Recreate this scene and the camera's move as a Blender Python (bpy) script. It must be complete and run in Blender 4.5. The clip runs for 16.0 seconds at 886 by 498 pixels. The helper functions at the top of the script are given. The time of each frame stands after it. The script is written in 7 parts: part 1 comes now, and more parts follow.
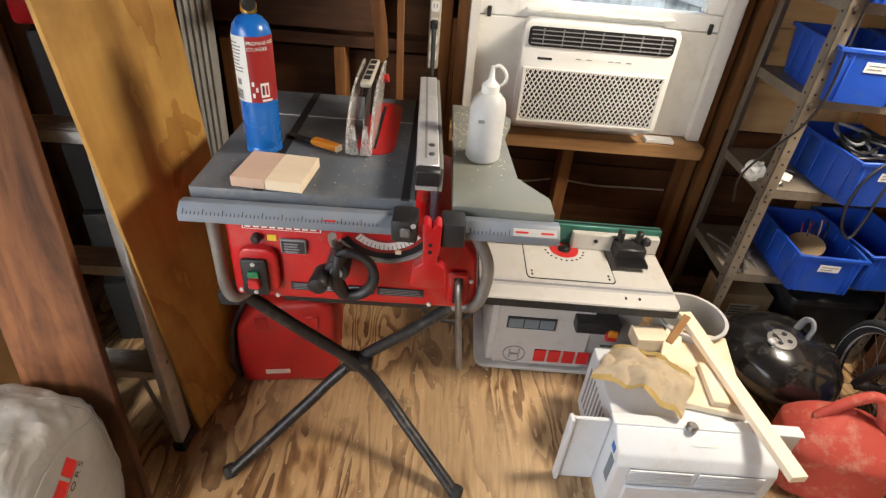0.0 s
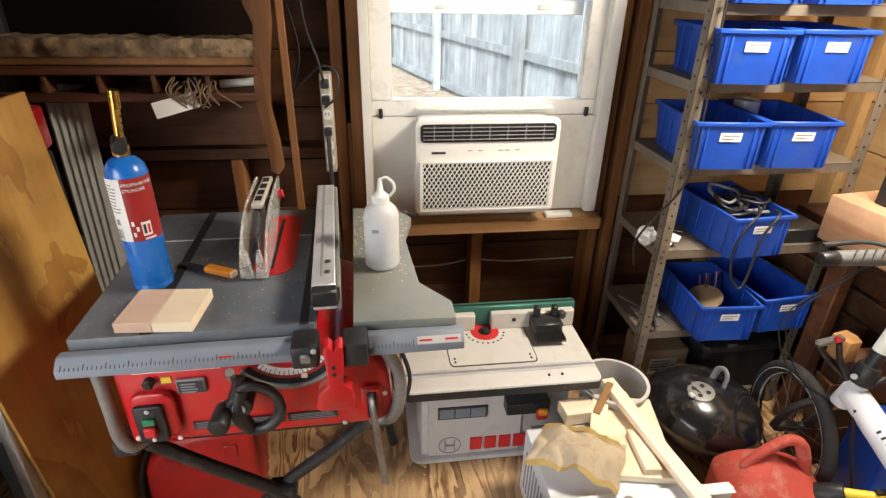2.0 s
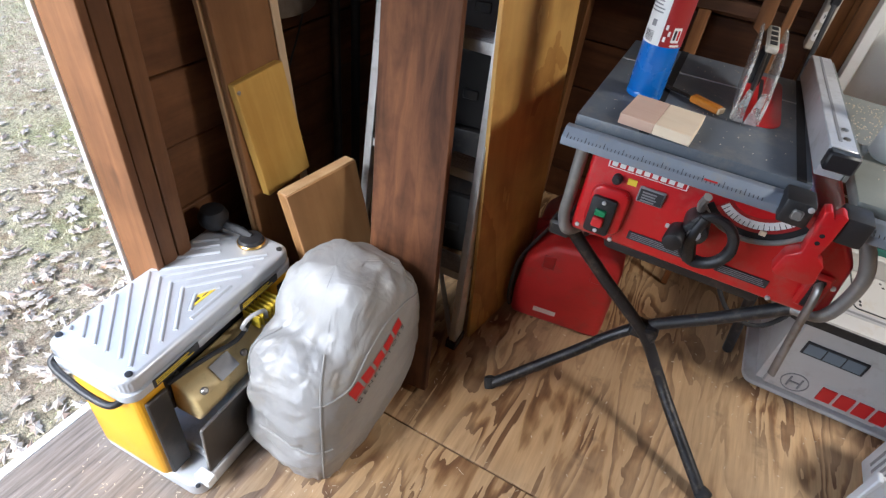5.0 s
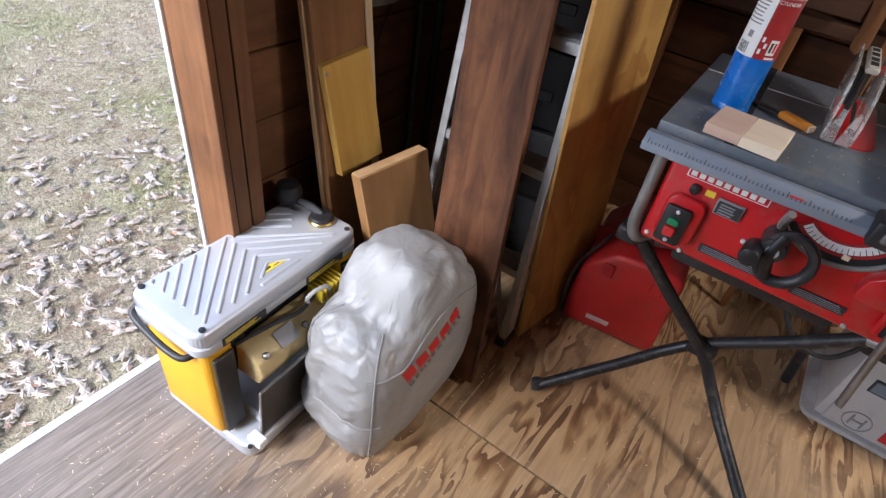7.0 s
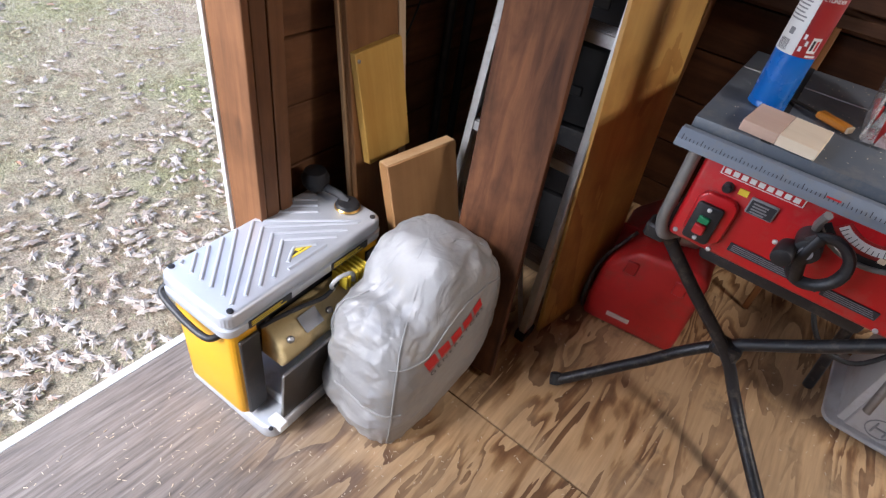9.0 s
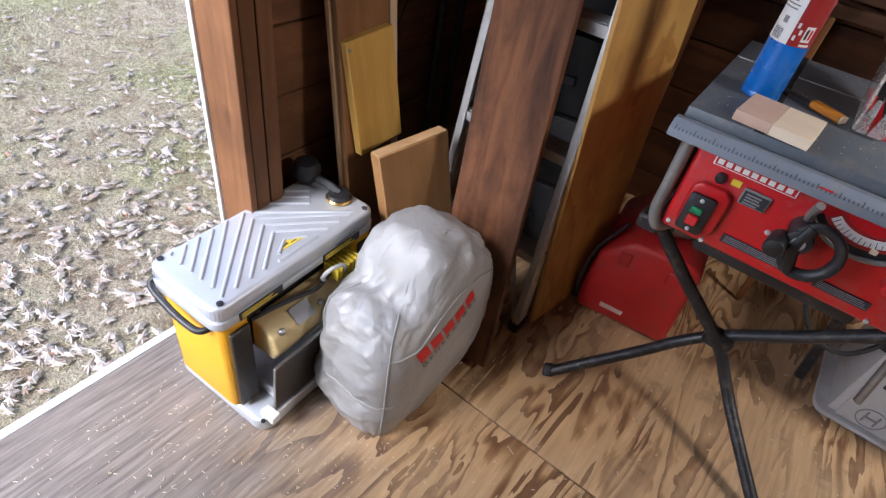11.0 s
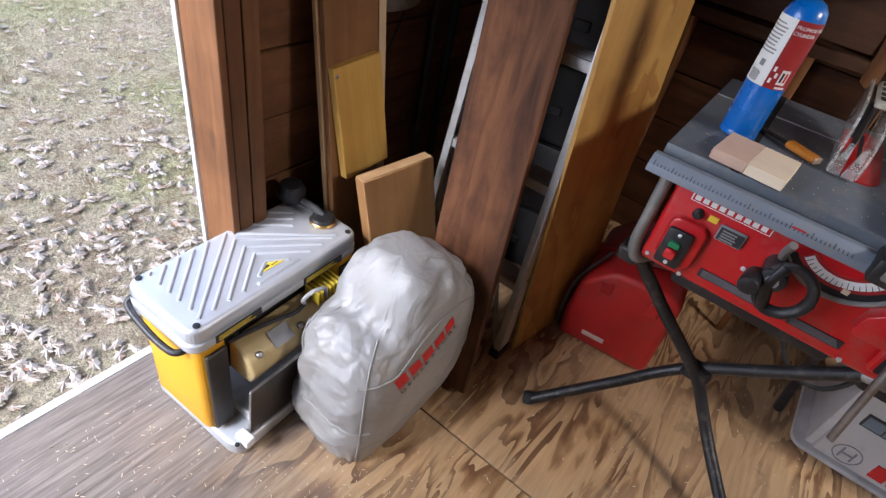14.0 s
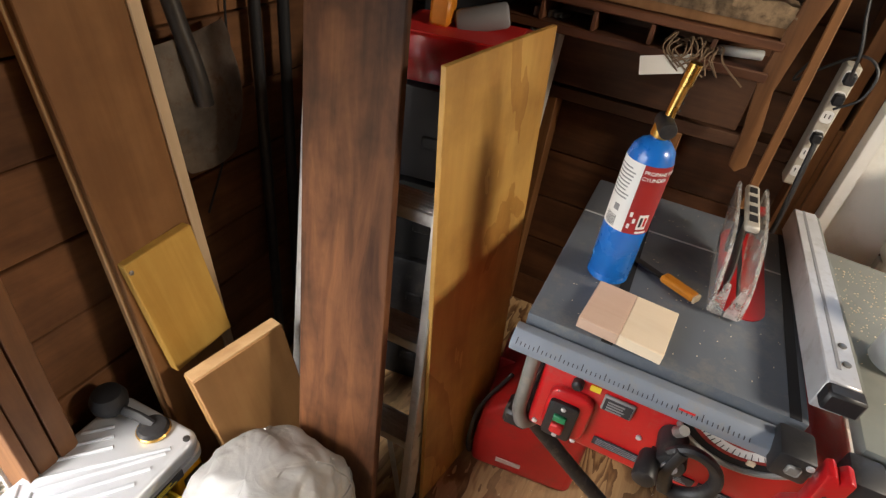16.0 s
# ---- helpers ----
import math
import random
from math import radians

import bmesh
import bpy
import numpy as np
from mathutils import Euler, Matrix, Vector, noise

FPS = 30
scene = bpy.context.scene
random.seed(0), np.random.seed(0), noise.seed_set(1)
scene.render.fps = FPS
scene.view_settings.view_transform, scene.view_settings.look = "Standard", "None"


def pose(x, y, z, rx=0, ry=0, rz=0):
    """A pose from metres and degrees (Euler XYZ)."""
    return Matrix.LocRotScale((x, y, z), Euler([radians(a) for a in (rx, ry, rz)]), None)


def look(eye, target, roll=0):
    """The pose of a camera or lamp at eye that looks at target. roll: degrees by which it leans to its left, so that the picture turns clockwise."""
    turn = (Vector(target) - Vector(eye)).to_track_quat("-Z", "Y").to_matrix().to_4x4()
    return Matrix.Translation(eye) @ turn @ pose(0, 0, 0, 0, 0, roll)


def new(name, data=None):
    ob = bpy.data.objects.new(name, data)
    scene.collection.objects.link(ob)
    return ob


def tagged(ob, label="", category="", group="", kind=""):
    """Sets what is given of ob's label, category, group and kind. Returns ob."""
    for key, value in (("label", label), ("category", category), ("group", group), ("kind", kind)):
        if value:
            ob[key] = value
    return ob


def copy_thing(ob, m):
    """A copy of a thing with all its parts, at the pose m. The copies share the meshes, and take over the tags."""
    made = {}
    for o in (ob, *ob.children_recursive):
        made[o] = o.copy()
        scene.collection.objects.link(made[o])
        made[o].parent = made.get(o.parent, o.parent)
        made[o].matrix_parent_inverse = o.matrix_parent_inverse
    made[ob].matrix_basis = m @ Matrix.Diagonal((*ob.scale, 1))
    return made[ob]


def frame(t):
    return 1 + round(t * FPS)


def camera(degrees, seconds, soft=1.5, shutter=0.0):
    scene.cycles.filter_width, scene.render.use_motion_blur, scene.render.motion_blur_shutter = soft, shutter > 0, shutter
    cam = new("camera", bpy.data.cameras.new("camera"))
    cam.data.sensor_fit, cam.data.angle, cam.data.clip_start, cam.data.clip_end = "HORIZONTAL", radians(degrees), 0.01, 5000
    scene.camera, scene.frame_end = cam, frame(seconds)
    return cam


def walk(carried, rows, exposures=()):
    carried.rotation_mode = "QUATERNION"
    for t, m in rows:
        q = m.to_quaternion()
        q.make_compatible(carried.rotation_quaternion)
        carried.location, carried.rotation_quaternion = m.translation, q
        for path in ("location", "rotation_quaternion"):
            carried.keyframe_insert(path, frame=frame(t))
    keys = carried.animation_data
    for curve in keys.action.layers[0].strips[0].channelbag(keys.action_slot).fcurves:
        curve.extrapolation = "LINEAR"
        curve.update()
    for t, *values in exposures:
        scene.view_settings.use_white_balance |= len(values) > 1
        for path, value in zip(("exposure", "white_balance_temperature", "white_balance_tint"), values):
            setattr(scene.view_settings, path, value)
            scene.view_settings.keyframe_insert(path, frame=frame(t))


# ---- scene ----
cam = camera(78.47, 16.0, soft=1.35)
PATH = [
    (0, (-0.1980, 0.1468, 1.4058), (-0.1737, 1.7942, 0.2721), 4.99),
    (0.5, (-0.0737, 0.1799, 1.4903), (0.1749, 1.8951, 0.4921), 2.36),
    (1, (-0.0638, 0.1865, 1.5074), (0.2270, 1.9348, 0.5806), 0.80),
    (1.5, (-0.0868, 0.1921, 1.5025), (0.1938, 1.9544, 0.5993), 0.99),
    (2, (-0.1222, 0.1878, 1.4831), (0.1224, 1.9517, 0.5729), 1.25),
    (2.5, (-0.2041, 0.1689, 1.4365), (-0.0589, 1.9189, 0.4792), 2.39),
    (3, (-0.2741, 0.1533, 1.4105), (-0.3184, 1.8658, 0.3782), 3.16),
    (3.5, (-0.3241, 0.1159, 1.3824), (-0.5779, 1.7756, 0.2956), 3.04),
    (4, (-0.4054, 0.0866, 1.3504), (-0.8197, 1.6434, 0.1652), 4.84),
    (4.5, (-0.4793, 0.0384, 1.3336), (-1.0185, 1.5033, 0.0833), 7.14),
    (5, (-0.4845, 0.0156, 1.3387), (-1.1051, 1.4227, 0.0599), 7.67),
    (7.5, (-0.5165, -0.0436, 1.3174), (-1.2881, 1.2727, 0.0244), 9.85),
    (8, (-0.5135, -0.0317, 1.3231), (-1.2956, 1.2494, 0.0012), 9.64),
    (8.5, (-0.5319, -0.0637, 1.3121), (-1.3221, 1.2313, 0.0087), 10.46),
    (11, (-0.5287, -0.0529, 1.3039), (-1.2839, 1.2391, -0.0228), 11.07),
    (11.5, (-0.5370, -0.0565, 1.3026), (-1.2794, 1.2409, -0.0263), 11.66),
    (12, (-0.5390, -0.0634, 1.3029), (-1.2923, 1.2316, -0.0221), 11.55),
    (12.5, (-0.5376, -0.0695, 1.3014), (-1.2880, 1.2382, -0.0127), 12.15),
    (13, (-0.5366, -0.0647, 1.3132), (-1.2903, 1.2607, 0.0188), 12.65),
    (13.5, (-0.5354, -0.0562, 1.3215), (-1.2841, 1.2893, 0.0452), 12.86),
    (14, (-0.5202, -0.0326, 1.3267), (-1.2815, 1.3084, 0.0529), 13.07),
    (14.5, (-0.4517, 0.0620, 1.3567), (-1.2587, 1.3537, 0.0604), 11.56),
    (15, (-0.3778, 0.1845, 1.3703), (-1.1858, 1.4399, 0.0395), 9.43),
    (15.5, (-0.4218, 0.2703, 1.4108), (-1.1954, 1.5688, 0.1010), 7.54),
    (16, (-0.5782, 0.3626, 1.4909), (-1.1879, 1.8574, 0.3104), 8.32),
]
walk(cam, [(t, look(eye, target, roll)) for t, eye, target, roll in PATH],
     [(0.0, 1.58, 6700, 10), (1.5, 1.6, 6700, 10), (3.5, 1.6, 6250, 10), (5.0, 1.32, 5650, 10), (7.5, 1.08, 5740, 15), (14.0, 1.08, 5740, 15), (16.0, 1.5, 6700, 10)])

# ---------- light ----------
world = bpy.data.worlds.new("world")
scene.world = world
world.use_nodes = True
wn = world.node_tree.nodes
sky = wn.new("ShaderNodeTexSky")
sky.sky_type = "NISHITA"
sky.sun_disc = False
sky.sun_elevation = radians(38)
sky.sun_rotation = radians(200)
sky.air_density = 1.0
sky.dust_density = 2.5
world.node_tree.links.new(sky.outputs[0], wn["Background"].inputs[0])
wn["Background"].inputs[1].default_value = 0.16

sun = new("sun", bpy.data.lights.new("sun", "SUN"))
sun.data.energy, sun.data.angle, sun.data.color = 2.2, radians(14), (1.0, 0.96, 0.9)
sun.matrix_basis = look((0, 0, 5), (0.25, 0.9, 4.2))


def area(name, eye, target, sx, sy, watts, colour):
    ob = new(name, bpy.data.lights.new(name, "AREA"))
    ob.data.shape, ob.data.size, ob.data.size_y = "RECTANGLE", sx, sy
    ob.data.energy, ob.data.color = watts, colour
    ob.matrix_basis = look(eye, target)
    return ob


# daylight that falls in through the wide doorway, and the work lamp hanging by the shelves
area("door_daylight", (-1.58, -0.74, 1.15), (-0.1, 0.35, 0.2), 1.5, 1.6, 8.8, (0.76, 0.88, 1.0))
area("work_lamp_light", (1.08, 1.22, 1.972), (0.65, 1.25, 0.5), 0.34, 0.34, 18.0, (1.0, 0.9, 0.76))

# ---------- materials ----------


def nodes_of(name, rough, metal=0.0):
    m = bpy.data.materials.new(name)
    m.use_nodes = True
    nt = m.node_tree
    bsdf = nt.nodes["Principled BSDF"]
    bsdf.inputs["Roughness"].default_value = rough
    bsdf.inputs["Metallic"].default_value = metal
    return m, nt, bsdf


def coords(nt, scale=(1, 1, 1), kind="Object"):
    tc = nt.nodes.new("ShaderNodeTexCoord")
    mp = nt.nodes.new("ShaderNodeMapping")
    mp.inputs["Scale"].default_value = scale
    nt.links.new(tc.outputs[kind], mp.inputs[0])
    info = nt.nodes.new("ShaderNodeObjectInfo")
    mul = nt.nodes.new("ShaderNodeMath")
    mul.operation = "MULTIPLY"
    mul.inputs[1].default_value = 37.0
    nt.links.new(info.outputs["Random"], mul.inputs[0])
    nt.links.new(mul.outputs[0], mp.inputs["Location"])
    return mp


def noise_of(nt, vec, scale, detail=4, rough=0.55, distort=0.0):
    n = nt.nodes.new("ShaderNodeTexNoise")
    n.inputs["Scale"].default_value = scale
    n.inputs["Detail"].default_value = detail
    n.inputs["Roughness"].default_value = rough
    n.inputs["Distortion"].default_value = distort
    nt.links.new(vec.outputs[0], n.inputs["Vector"])
    return n


def ramp(nt, value, stops):
    r = nt.nodes.new("ShaderNodeValToRGB")
    r.color_ramp.elements[0].position, r.color_ramp.elements[0].color = stops[0][0], (*stops[0][1], 1)
    r.color_ramp.elements[1].position, r.color_ramp.elements[1].color = stops[-1][0], (*stops[-1][1], 1)
    for p, c in stops[1:-1]:
        e = r.color_ramp.elements.new(p)
        e.color = (*c, 1)
    nt.links.new(value, r.inputs[0])
    return r


def mixed(nt, a, b, fac, mode="MIX"):
    mx = nt.nodes.new("ShaderNodeMix")
    mx.data_type, mx.blend_type = "RGBA", mode
    for sock, v in ((mx.inputs[0], fac), (mx.inputs[6], a), (mx.inputs[7], b)):
        if isinstance(v, (int, float)):
            sock.default_value = v
        elif isinstance(v, tuple):
            sock.default_value = (*v, 1)
        else:
            nt.links.new(v, sock)
    return mx.outputs[2]


def bumped(nt, bsdf, value, strength, distance=0.002):
    b = nt.nodes.new("ShaderNodeBump")
    b.inputs["Strength"].default_value = strength
    b.inputs["Distance"].default_value = distance
    nt.links.new(value, b.inputs["Height"])
    nt.links.new(b.outputs[0], bsdf.inputs["Normal"])


def shade(c, k):
    return tuple(min(1.0, v * k) for v in c)


def plain(name, c, rough=0.5, metal=0.0, vary=0.25, dirt=None, scale=9.0, bump=0.15, coat=0.0):
    """Paint, plastic or metal with fine grain, broad unevenness and a little dirt."""
    m, nt, bsdf = nodes_of(name, rough, metal)
    v = coords(nt)
    big = noise_of(nt, v, scale, 5, 0.6)
    fine = noise_of(nt, v, scale * 22, 3, 0.6)
    col = ramp(nt, big.outputs[0], [(0.3, shade(c, 1 - vary)), (0.55, c), (0.75, shade(c, 1 + vary * 0.5))]).outputs[0]
    if dirt:
        mask = ramp(nt, noise_of(nt, v, scale * 2.3, 8, 0.7).outputs[0], [(0.52, (0, 0, 0)), (0.72, (0.75, 0.75, 0.75))])
        col = mixed(nt, col, dirt, mask.outputs[0])
    nt.links.new(col, bsdf.inputs["Base Color"])
    rr = nt.nodes.new("ShaderNodeMapRange")
    rr.inputs[3].default_value, rr.inputs[4].default_value = max(0.05, rough - 0.12), min(1, rough + 0.15)
    nt.links.new(big.outputs[0], rr.inputs[0])
    nt.links.new(rr.outputs[0], bsdf.inputs["Roughness"])
    bsdf.inputs["Coat Weight"].default_value = coat
    if bump:
        bumped(nt, bsdf, fine.outputs[0], bump, 0.0006)
    return m


def wooden(name, dark, light, axis=2, grain=26.0, rough=0.65, contrast=(0.35, 0.68), knots=0.0, stain=0.25, stretch=14.0):
    """Wood with grain along one local axis, stains and a few knots."""
    m, nt, bsdf = nodes_of(name, rough)
    s = [1.0, 1.0, 1.0]
    s[axis] = 1.0 / stretch
    v = coords(nt, tuple(s))
    vo = coords(nt)
    g = noise_of(nt, v, grain, 7, 0.62, 0.6)
    ring = noise_of(nt, v, grain * 0.28, 3, 0.5, 1.2)
    col = ramp(nt, g.outputs[0], [(contrast[0], dark), (contrast[1], light)]).outputs[0]
    col = mixed(nt, col, ramp(nt, ring.outputs[0], [(0.35, shade(dark, 0.75)), (0.65, light)]).outputs[0], 0.4)
    big = noise_of(nt, vo, 3.1, 5, 0.65)
    col = mixed(nt, col, ramp(nt, big.outputs[0], [(0.35, shade(dark, 0.45)), (0.6, (1, 1, 1))]).outputs[0], stain, "MULTIPLY")
    if knots:
        k = nt.nodes.new("ShaderNodeTexVoronoi")
        k.inputs["Scale"].default_value = 6.0
        s2 = [1.0, 1.0, 1.0]
        s2[axis] = 0.45
        nt.links.new(coords(nt, tuple(s2)).outputs[0], k.inputs["Vector"])
        km = ramp(nt, k.outputs["Distance"], [(0.035, (1, 1, 1)), (0.1, (0, 0, 0))])
        kf = nt.nodes.new("ShaderNodeMath")
        kf.operation = "MULTIPLY"
        kf.inputs[1].default_value = knots
        nt.links.new(km.outputs[0], kf.inputs[0])
        col = mixed(nt, col, shade(dark, 0.35), kf.outputs[0])
    info = nt.nodes.new("ShaderNodeObjectInfo")
    br = nt.nodes.new("ShaderNodeMapRange")
    br.inputs[3].default_value, br.inputs[4].default_value = 0.8, 1.15
    nt.links.new(info.outputs["Random"], br.inputs[0])
    col = mixed(nt, col, br.outputs[0], 1.0, "MULTIPLY")
    nt.links.new(col, bsdf.inputs["Base Color"])
    bsdf.inputs["Specular IOR Level"].default_value = 0.3
    bumped(nt, bsdf, g.outputs[0], 0.35, 0.0015)
    return m


M = {}
M["stud"] = wooden("stud_pine", (0.165, 0.064, 0.02), (0.34, 0.152, 0.052), knots=0.7)
M["stud_x"] = wooden("sill_pine", (0.28, 0.14, 0.055), (0.56, 0.33, 0.15), axis=0, knots=0.6)
# one shaded and two lit siding tones put each wall's light into colour
M["siding"] = wooden("old_siding_shaded", (0.048, 0.018, 0.008), (0.14, 0.057, 0.022), axis=0, grain=20, knots=0.5, stain=0.5)
M["siding_y"] = wooden("old_siding_side_lit", (0.12, 0.048, 0.02), (0.31, 0.14, 0.056), axis=1, grain=20, knots=0.5, stain=0.5)
M["siding_light"] = wooden("lamplit_siding", (0.58, 0.34, 0.14), (0.80, 0.55, 0.28), axis=0, grain=16, knots=0.5)
M["plank"] = wooden("mahogany_plank", (0.045, 0.014, 0.005), (0.215, 0.085, 0.032), rough=0.7, grain=22, stain=0.75, contrast=(0.38, 0.66), stretch=7.0)
M["brown_board"] = wooden("brown_board", (0.24, 0.105, 0.035), (0.38, 0.19, 0.075), grain=16, stain=0.3)
M["yellow_board"] = wooden("pine_offcut", (0.50, 0.27, 0.05), (0.70, 0.44, 0.11), grain=18, knots=0.5, stain=0.15)
M["tan_board"] = wooden("maple_offcut", (0.27, 0.13, 0.045), (0.41, 0.22, 0.085), grain=14, stain=0.2)
M["pale_tan"] = wooden("pale_tan_board", (0.40, 0.23, 0.105), (0.58, 0.38, 0.20), grain=16, stain=0.2)
M["pale_wood"] = wooden("pale_wood", (0.78, 0.62, 0.43), (0.90, 0.78, 0.60), axis=0, grain=18, stain=0.1)
M["pale_wood_z"] = wooden("lit_edge_wood", (0.60, 0.42, 0.25), (0.78, 0.60, 0.40), grain=18, stain=0.1)
M["pink_wood"] = wooden("pink_wood", (0.74, 0.50, 0.37), (0.85, 0.63, 0.49), axis=0, grain=18, stain=0.1)
M["beam_red"] = wooden("red_brown_shelf_wood", (0.07, 0.024, 0.01), (0.17, 0.066, 0.028), axis=0, stain=0.3)
M["bracket_wood"] = wooden("bracket_wood", (0.14, 0.055, 0.018), (0.30, 0.135, 0.05), stain=0.3)
M["beam"] = wooden("dark_beam", (0.06, 0.025, 0.012), (0.17, 0.08, 0.04), axis=0, stain=0.4)
M["white_paint"] = plain("white_paint", (0.80, 0.80, 0.78), 0.45, vary=0.06, dirt=(0.55, 0.52, 0.46), scale=5)
M["old_white"] = plain("aged_white_paint", (0.74, 0.73, 0.69), 0.6, vary=0.06, dirt=(0.62, 0.59, 0.53), scale=6)
M["ac_white"] = plain("white_plastic", (0.82, 0.82, 0.79), 0.38, vary=0.04, scale=6, bump=0.05)
M["white_plastic"] = plain("white_box_plastic", (0.68, 0.71, 0.74), 0.4, vary=0.05, dirt=(0.6, 0.58, 0.52), scale=6, bump=0.05)
M["black"] = plain("black_plastic", (0.018, 0.018, 0.02), 0.45, vary=0.3, dirt=(0.07, 0.06, 0.05), scale=14)
# near-black: paints the shade in holes, slots and recesses; also black goods
M["dark"] = plain("black_hollow_shade", (0.01, 0.01, 0.011), 0.7, vary=0.2)
M["red"] = plain("red_saw_paint", (0.50, 0.008, 0.012), 0.33, vary=0.15, dirt=(0.36, 0.08, 0.065), scale=7, coat=0.3)
M["red_plastic"] = plain("red_case_plastic", (0.37, 0.013, 0.012), 0.42, vary=0.3, dirt=(0.22, 0.04, 0.03), scale=6)
M["blue_bin"] = plain("blue_bin_plastic", (0.012, 0.075, 0.46), 0.38, vary=0.2, dirt=(0.05, 0.11, 0.3), scale=8, bump=0.06)
M["blue_tank"] = plain("blue_tank_paint", (0.008, 0.15, 0.56), 0.28, vary=0.08, scale=8, coat=0.4, bump=0.03)
M["grey_table"] = plain("grey_saw_table", (0.115, 0.132, 0.155), 0.4, vary=0.18, dirt=(0.21, 0.2, 0.18), scale=7)
M["green_grey"] = plain("grey_extension_table", (0.225, 0.235, 0.21), 0.45, vary=0.15, dirt=(0.28, 0.26, 0.22), scale=9)
M["rail_grey"] = plain("rail_grey", (0.21, 0.24, 0.29), 0.42, vary=0.1, dirt=(0.25, 0.24, 0.22), scale=12)
M["alu"] = plain("aluminium", (0.62, 0.62, 0.63), 0.4, 0.4, vary=0.15, dirt=(0.4, 0.38, 0.35), scale=8)
M["steel"] = plain("worn_steel", (0.30, 0.29, 0.28), 0.42, 0.9, vary=0.3, dirt=(0.2, 0.14, 0.1), scale=10)
M["shelf_steel"] = plain("beige_shelf_steel", (0.20, 0.165, 0.125), 0.5, 0.2, vary=0.25, dirt=(0.15, 0.09, 0.05), scale=12)
M["tube_grey"] = plain("grey_tube_paint", (0.24, 0.23, 0.22), 0.45, 0.3, vary=0.2, dirt=(0.35, 0.3, 0.24), scale=14)
M["leg_black"] = plain("black_tube_paint", (0.022, 0.022, 0.024), 0.4, 0.2, vary=0.4, dirt=(0.12, 0.1, 0.08), scale=16)
M["yellow"] = plain("yellow_planer", (0.72, 0.36, 0.008), 0.4, vary=0.08, scale=8, bump=0.06)
M["cream"] = plain("cream_cover", (0.55, 0.42, 0.2), 0.5, vary=0.12, dirt=(0.3, 0.22, 0.1), scale=9)
M["silver"] = plain("silver_cast", (0.59, 0.615, 0.655), 0.38, 0.45, vary=0.08, scale=6, bump=0.05)
M["fabric"] = plain("silver_cover_cloth", (0.315, 0.31, 0.302), 0.45, 0.12, vary=0.16, dirt=(0.33, 0.30, 0.25), scale=6, bump=0.5)


def crumpled(m, scale, distance, strength):
    """Adds broad soft creases to the fine relief of a material."""
    nt = m.node_tree
    bsdf = nt.nodes["Principled BSDF"]
    b = nt.nodes.new("ShaderNodeBump")
    b.inputs["Strength"].default_value, b.inputs["Distance"].default_value = strength, distance
    n = noise_of(nt, coords(nt), scale, 3, 0.5, 0.8)
    fold = nt.nodes.new("ShaderNodeMath")
    fold.operation = "PINGPONG"
    fold.inputs[1].default_value = 0.16
    nt.links.new(n.outputs[0], fold.inputs[0])
    nt.links.new(fold.outputs[0], b.inputs["Height"])
    old = bsdf.inputs["Normal"].links[0].from_socket
    nt.links.new(old, b.inputs["Normal"])
    nt.links.new(b.outputs[0], bsdf.inputs["Normal"])


crumpled(M["fabric"], 8.0, 0.03, 0.3)
M["mesh_cloth"] = plain("tan_mesh_cloth", (0.76, 0.65, 0.48), 0.9, vary=0.15, dirt=(0.5, 0.37, 0.2), scale=12, bump=0.8)
M["tan_band"] = plain("yellow_webbing", (0.66, 0.50, 0.20), 0.85, vary=0.2, scale=20, bump=0.6)
M["teal"] = plain("teal_fence", (0.05, 0.2, 0.16), 0.4, 0.3, vary=0.1, scale=10)
M["router_grey"] = plain("light_grey_cabinet", (0.50, 0.49, 0.48), 0.45, vary=0.08, dirt=(0.36, 0.32, 0.28), scale=6)
M["laminate"] = plain("white_laminate", (0.57, 0.555, 0.525), 0.4, vary=0.05, dirt=(0.5, 0.43, 0.33), scale=7)
M["brass"] = plain("brass", (0.72, 0.45, 0.13), 0.28, 1.0, vary=0.2, dirt=(0.3, 0.18, 0.06), scale=16)
M["label_white"] = plain("label_paper", (0.78, 0.78, 0.76), 0.5, vary=0.04, scale=20, bump=0.02)
M["label_red"] = plain("label_red", (0.32, 0.02, 0.02), 0.4, vary=0.06, scale=20, bump=0.02)
M["text_red"] = plain("print_red", (0.55, 0.02, 0.02), 0.5, vary=0.08, scale=20, bump=0.0)
M["text_dark"] = plain("print_dark", (0.03, 0.03, 0.035), 0.5, vary=0.08, scale=20, bump=0.0)
M["label_blue"] = plain("label_blue", (0.16, 0.2, 0.24), 0.5, vary=0.08, scale=20, bump=0.0)
M["text_light"] = plain("print_pale", (0.5, 0.4, 0.36), 0.5, vary=0.08, scale=20, bump=0.0)
M["text_grey"] = plain("print_grey", (0.25, 0.25, 0.26), 0.5, vary=0.08, scale=20, bump=0.0)
M["orange"] = plain("orange_handle", (0.68, 0.24, 0.02), 0.4, vary=0.1, scale=20)
M["kettle"] = plain("black_enamel", (0.012, 0.012, 0.013), 0.2, vary=0.2, dirt=(0.08, 0.07, 0.06), scale=9, bump=0.02, coat=0.6)
M["can_red"] = plain("faded_red_can", (0.58, 0.085, 0.06), 0.6, vary=0.2, dirt=(0.66, 0.40, 0.29), scale=7)
M["rubber"] = plain("tyre_rubber", (0.016, 0.016, 0.016), 0.75, vary=0.2, dirt=(0.06, 0.05, 0.045), scale=16)
M["bike_white"] = plain("white_bike_paint", (0.74, 0.76, 0.80), 0.3, vary=0.04, scale=8, bump=0.0, coat=0.4)
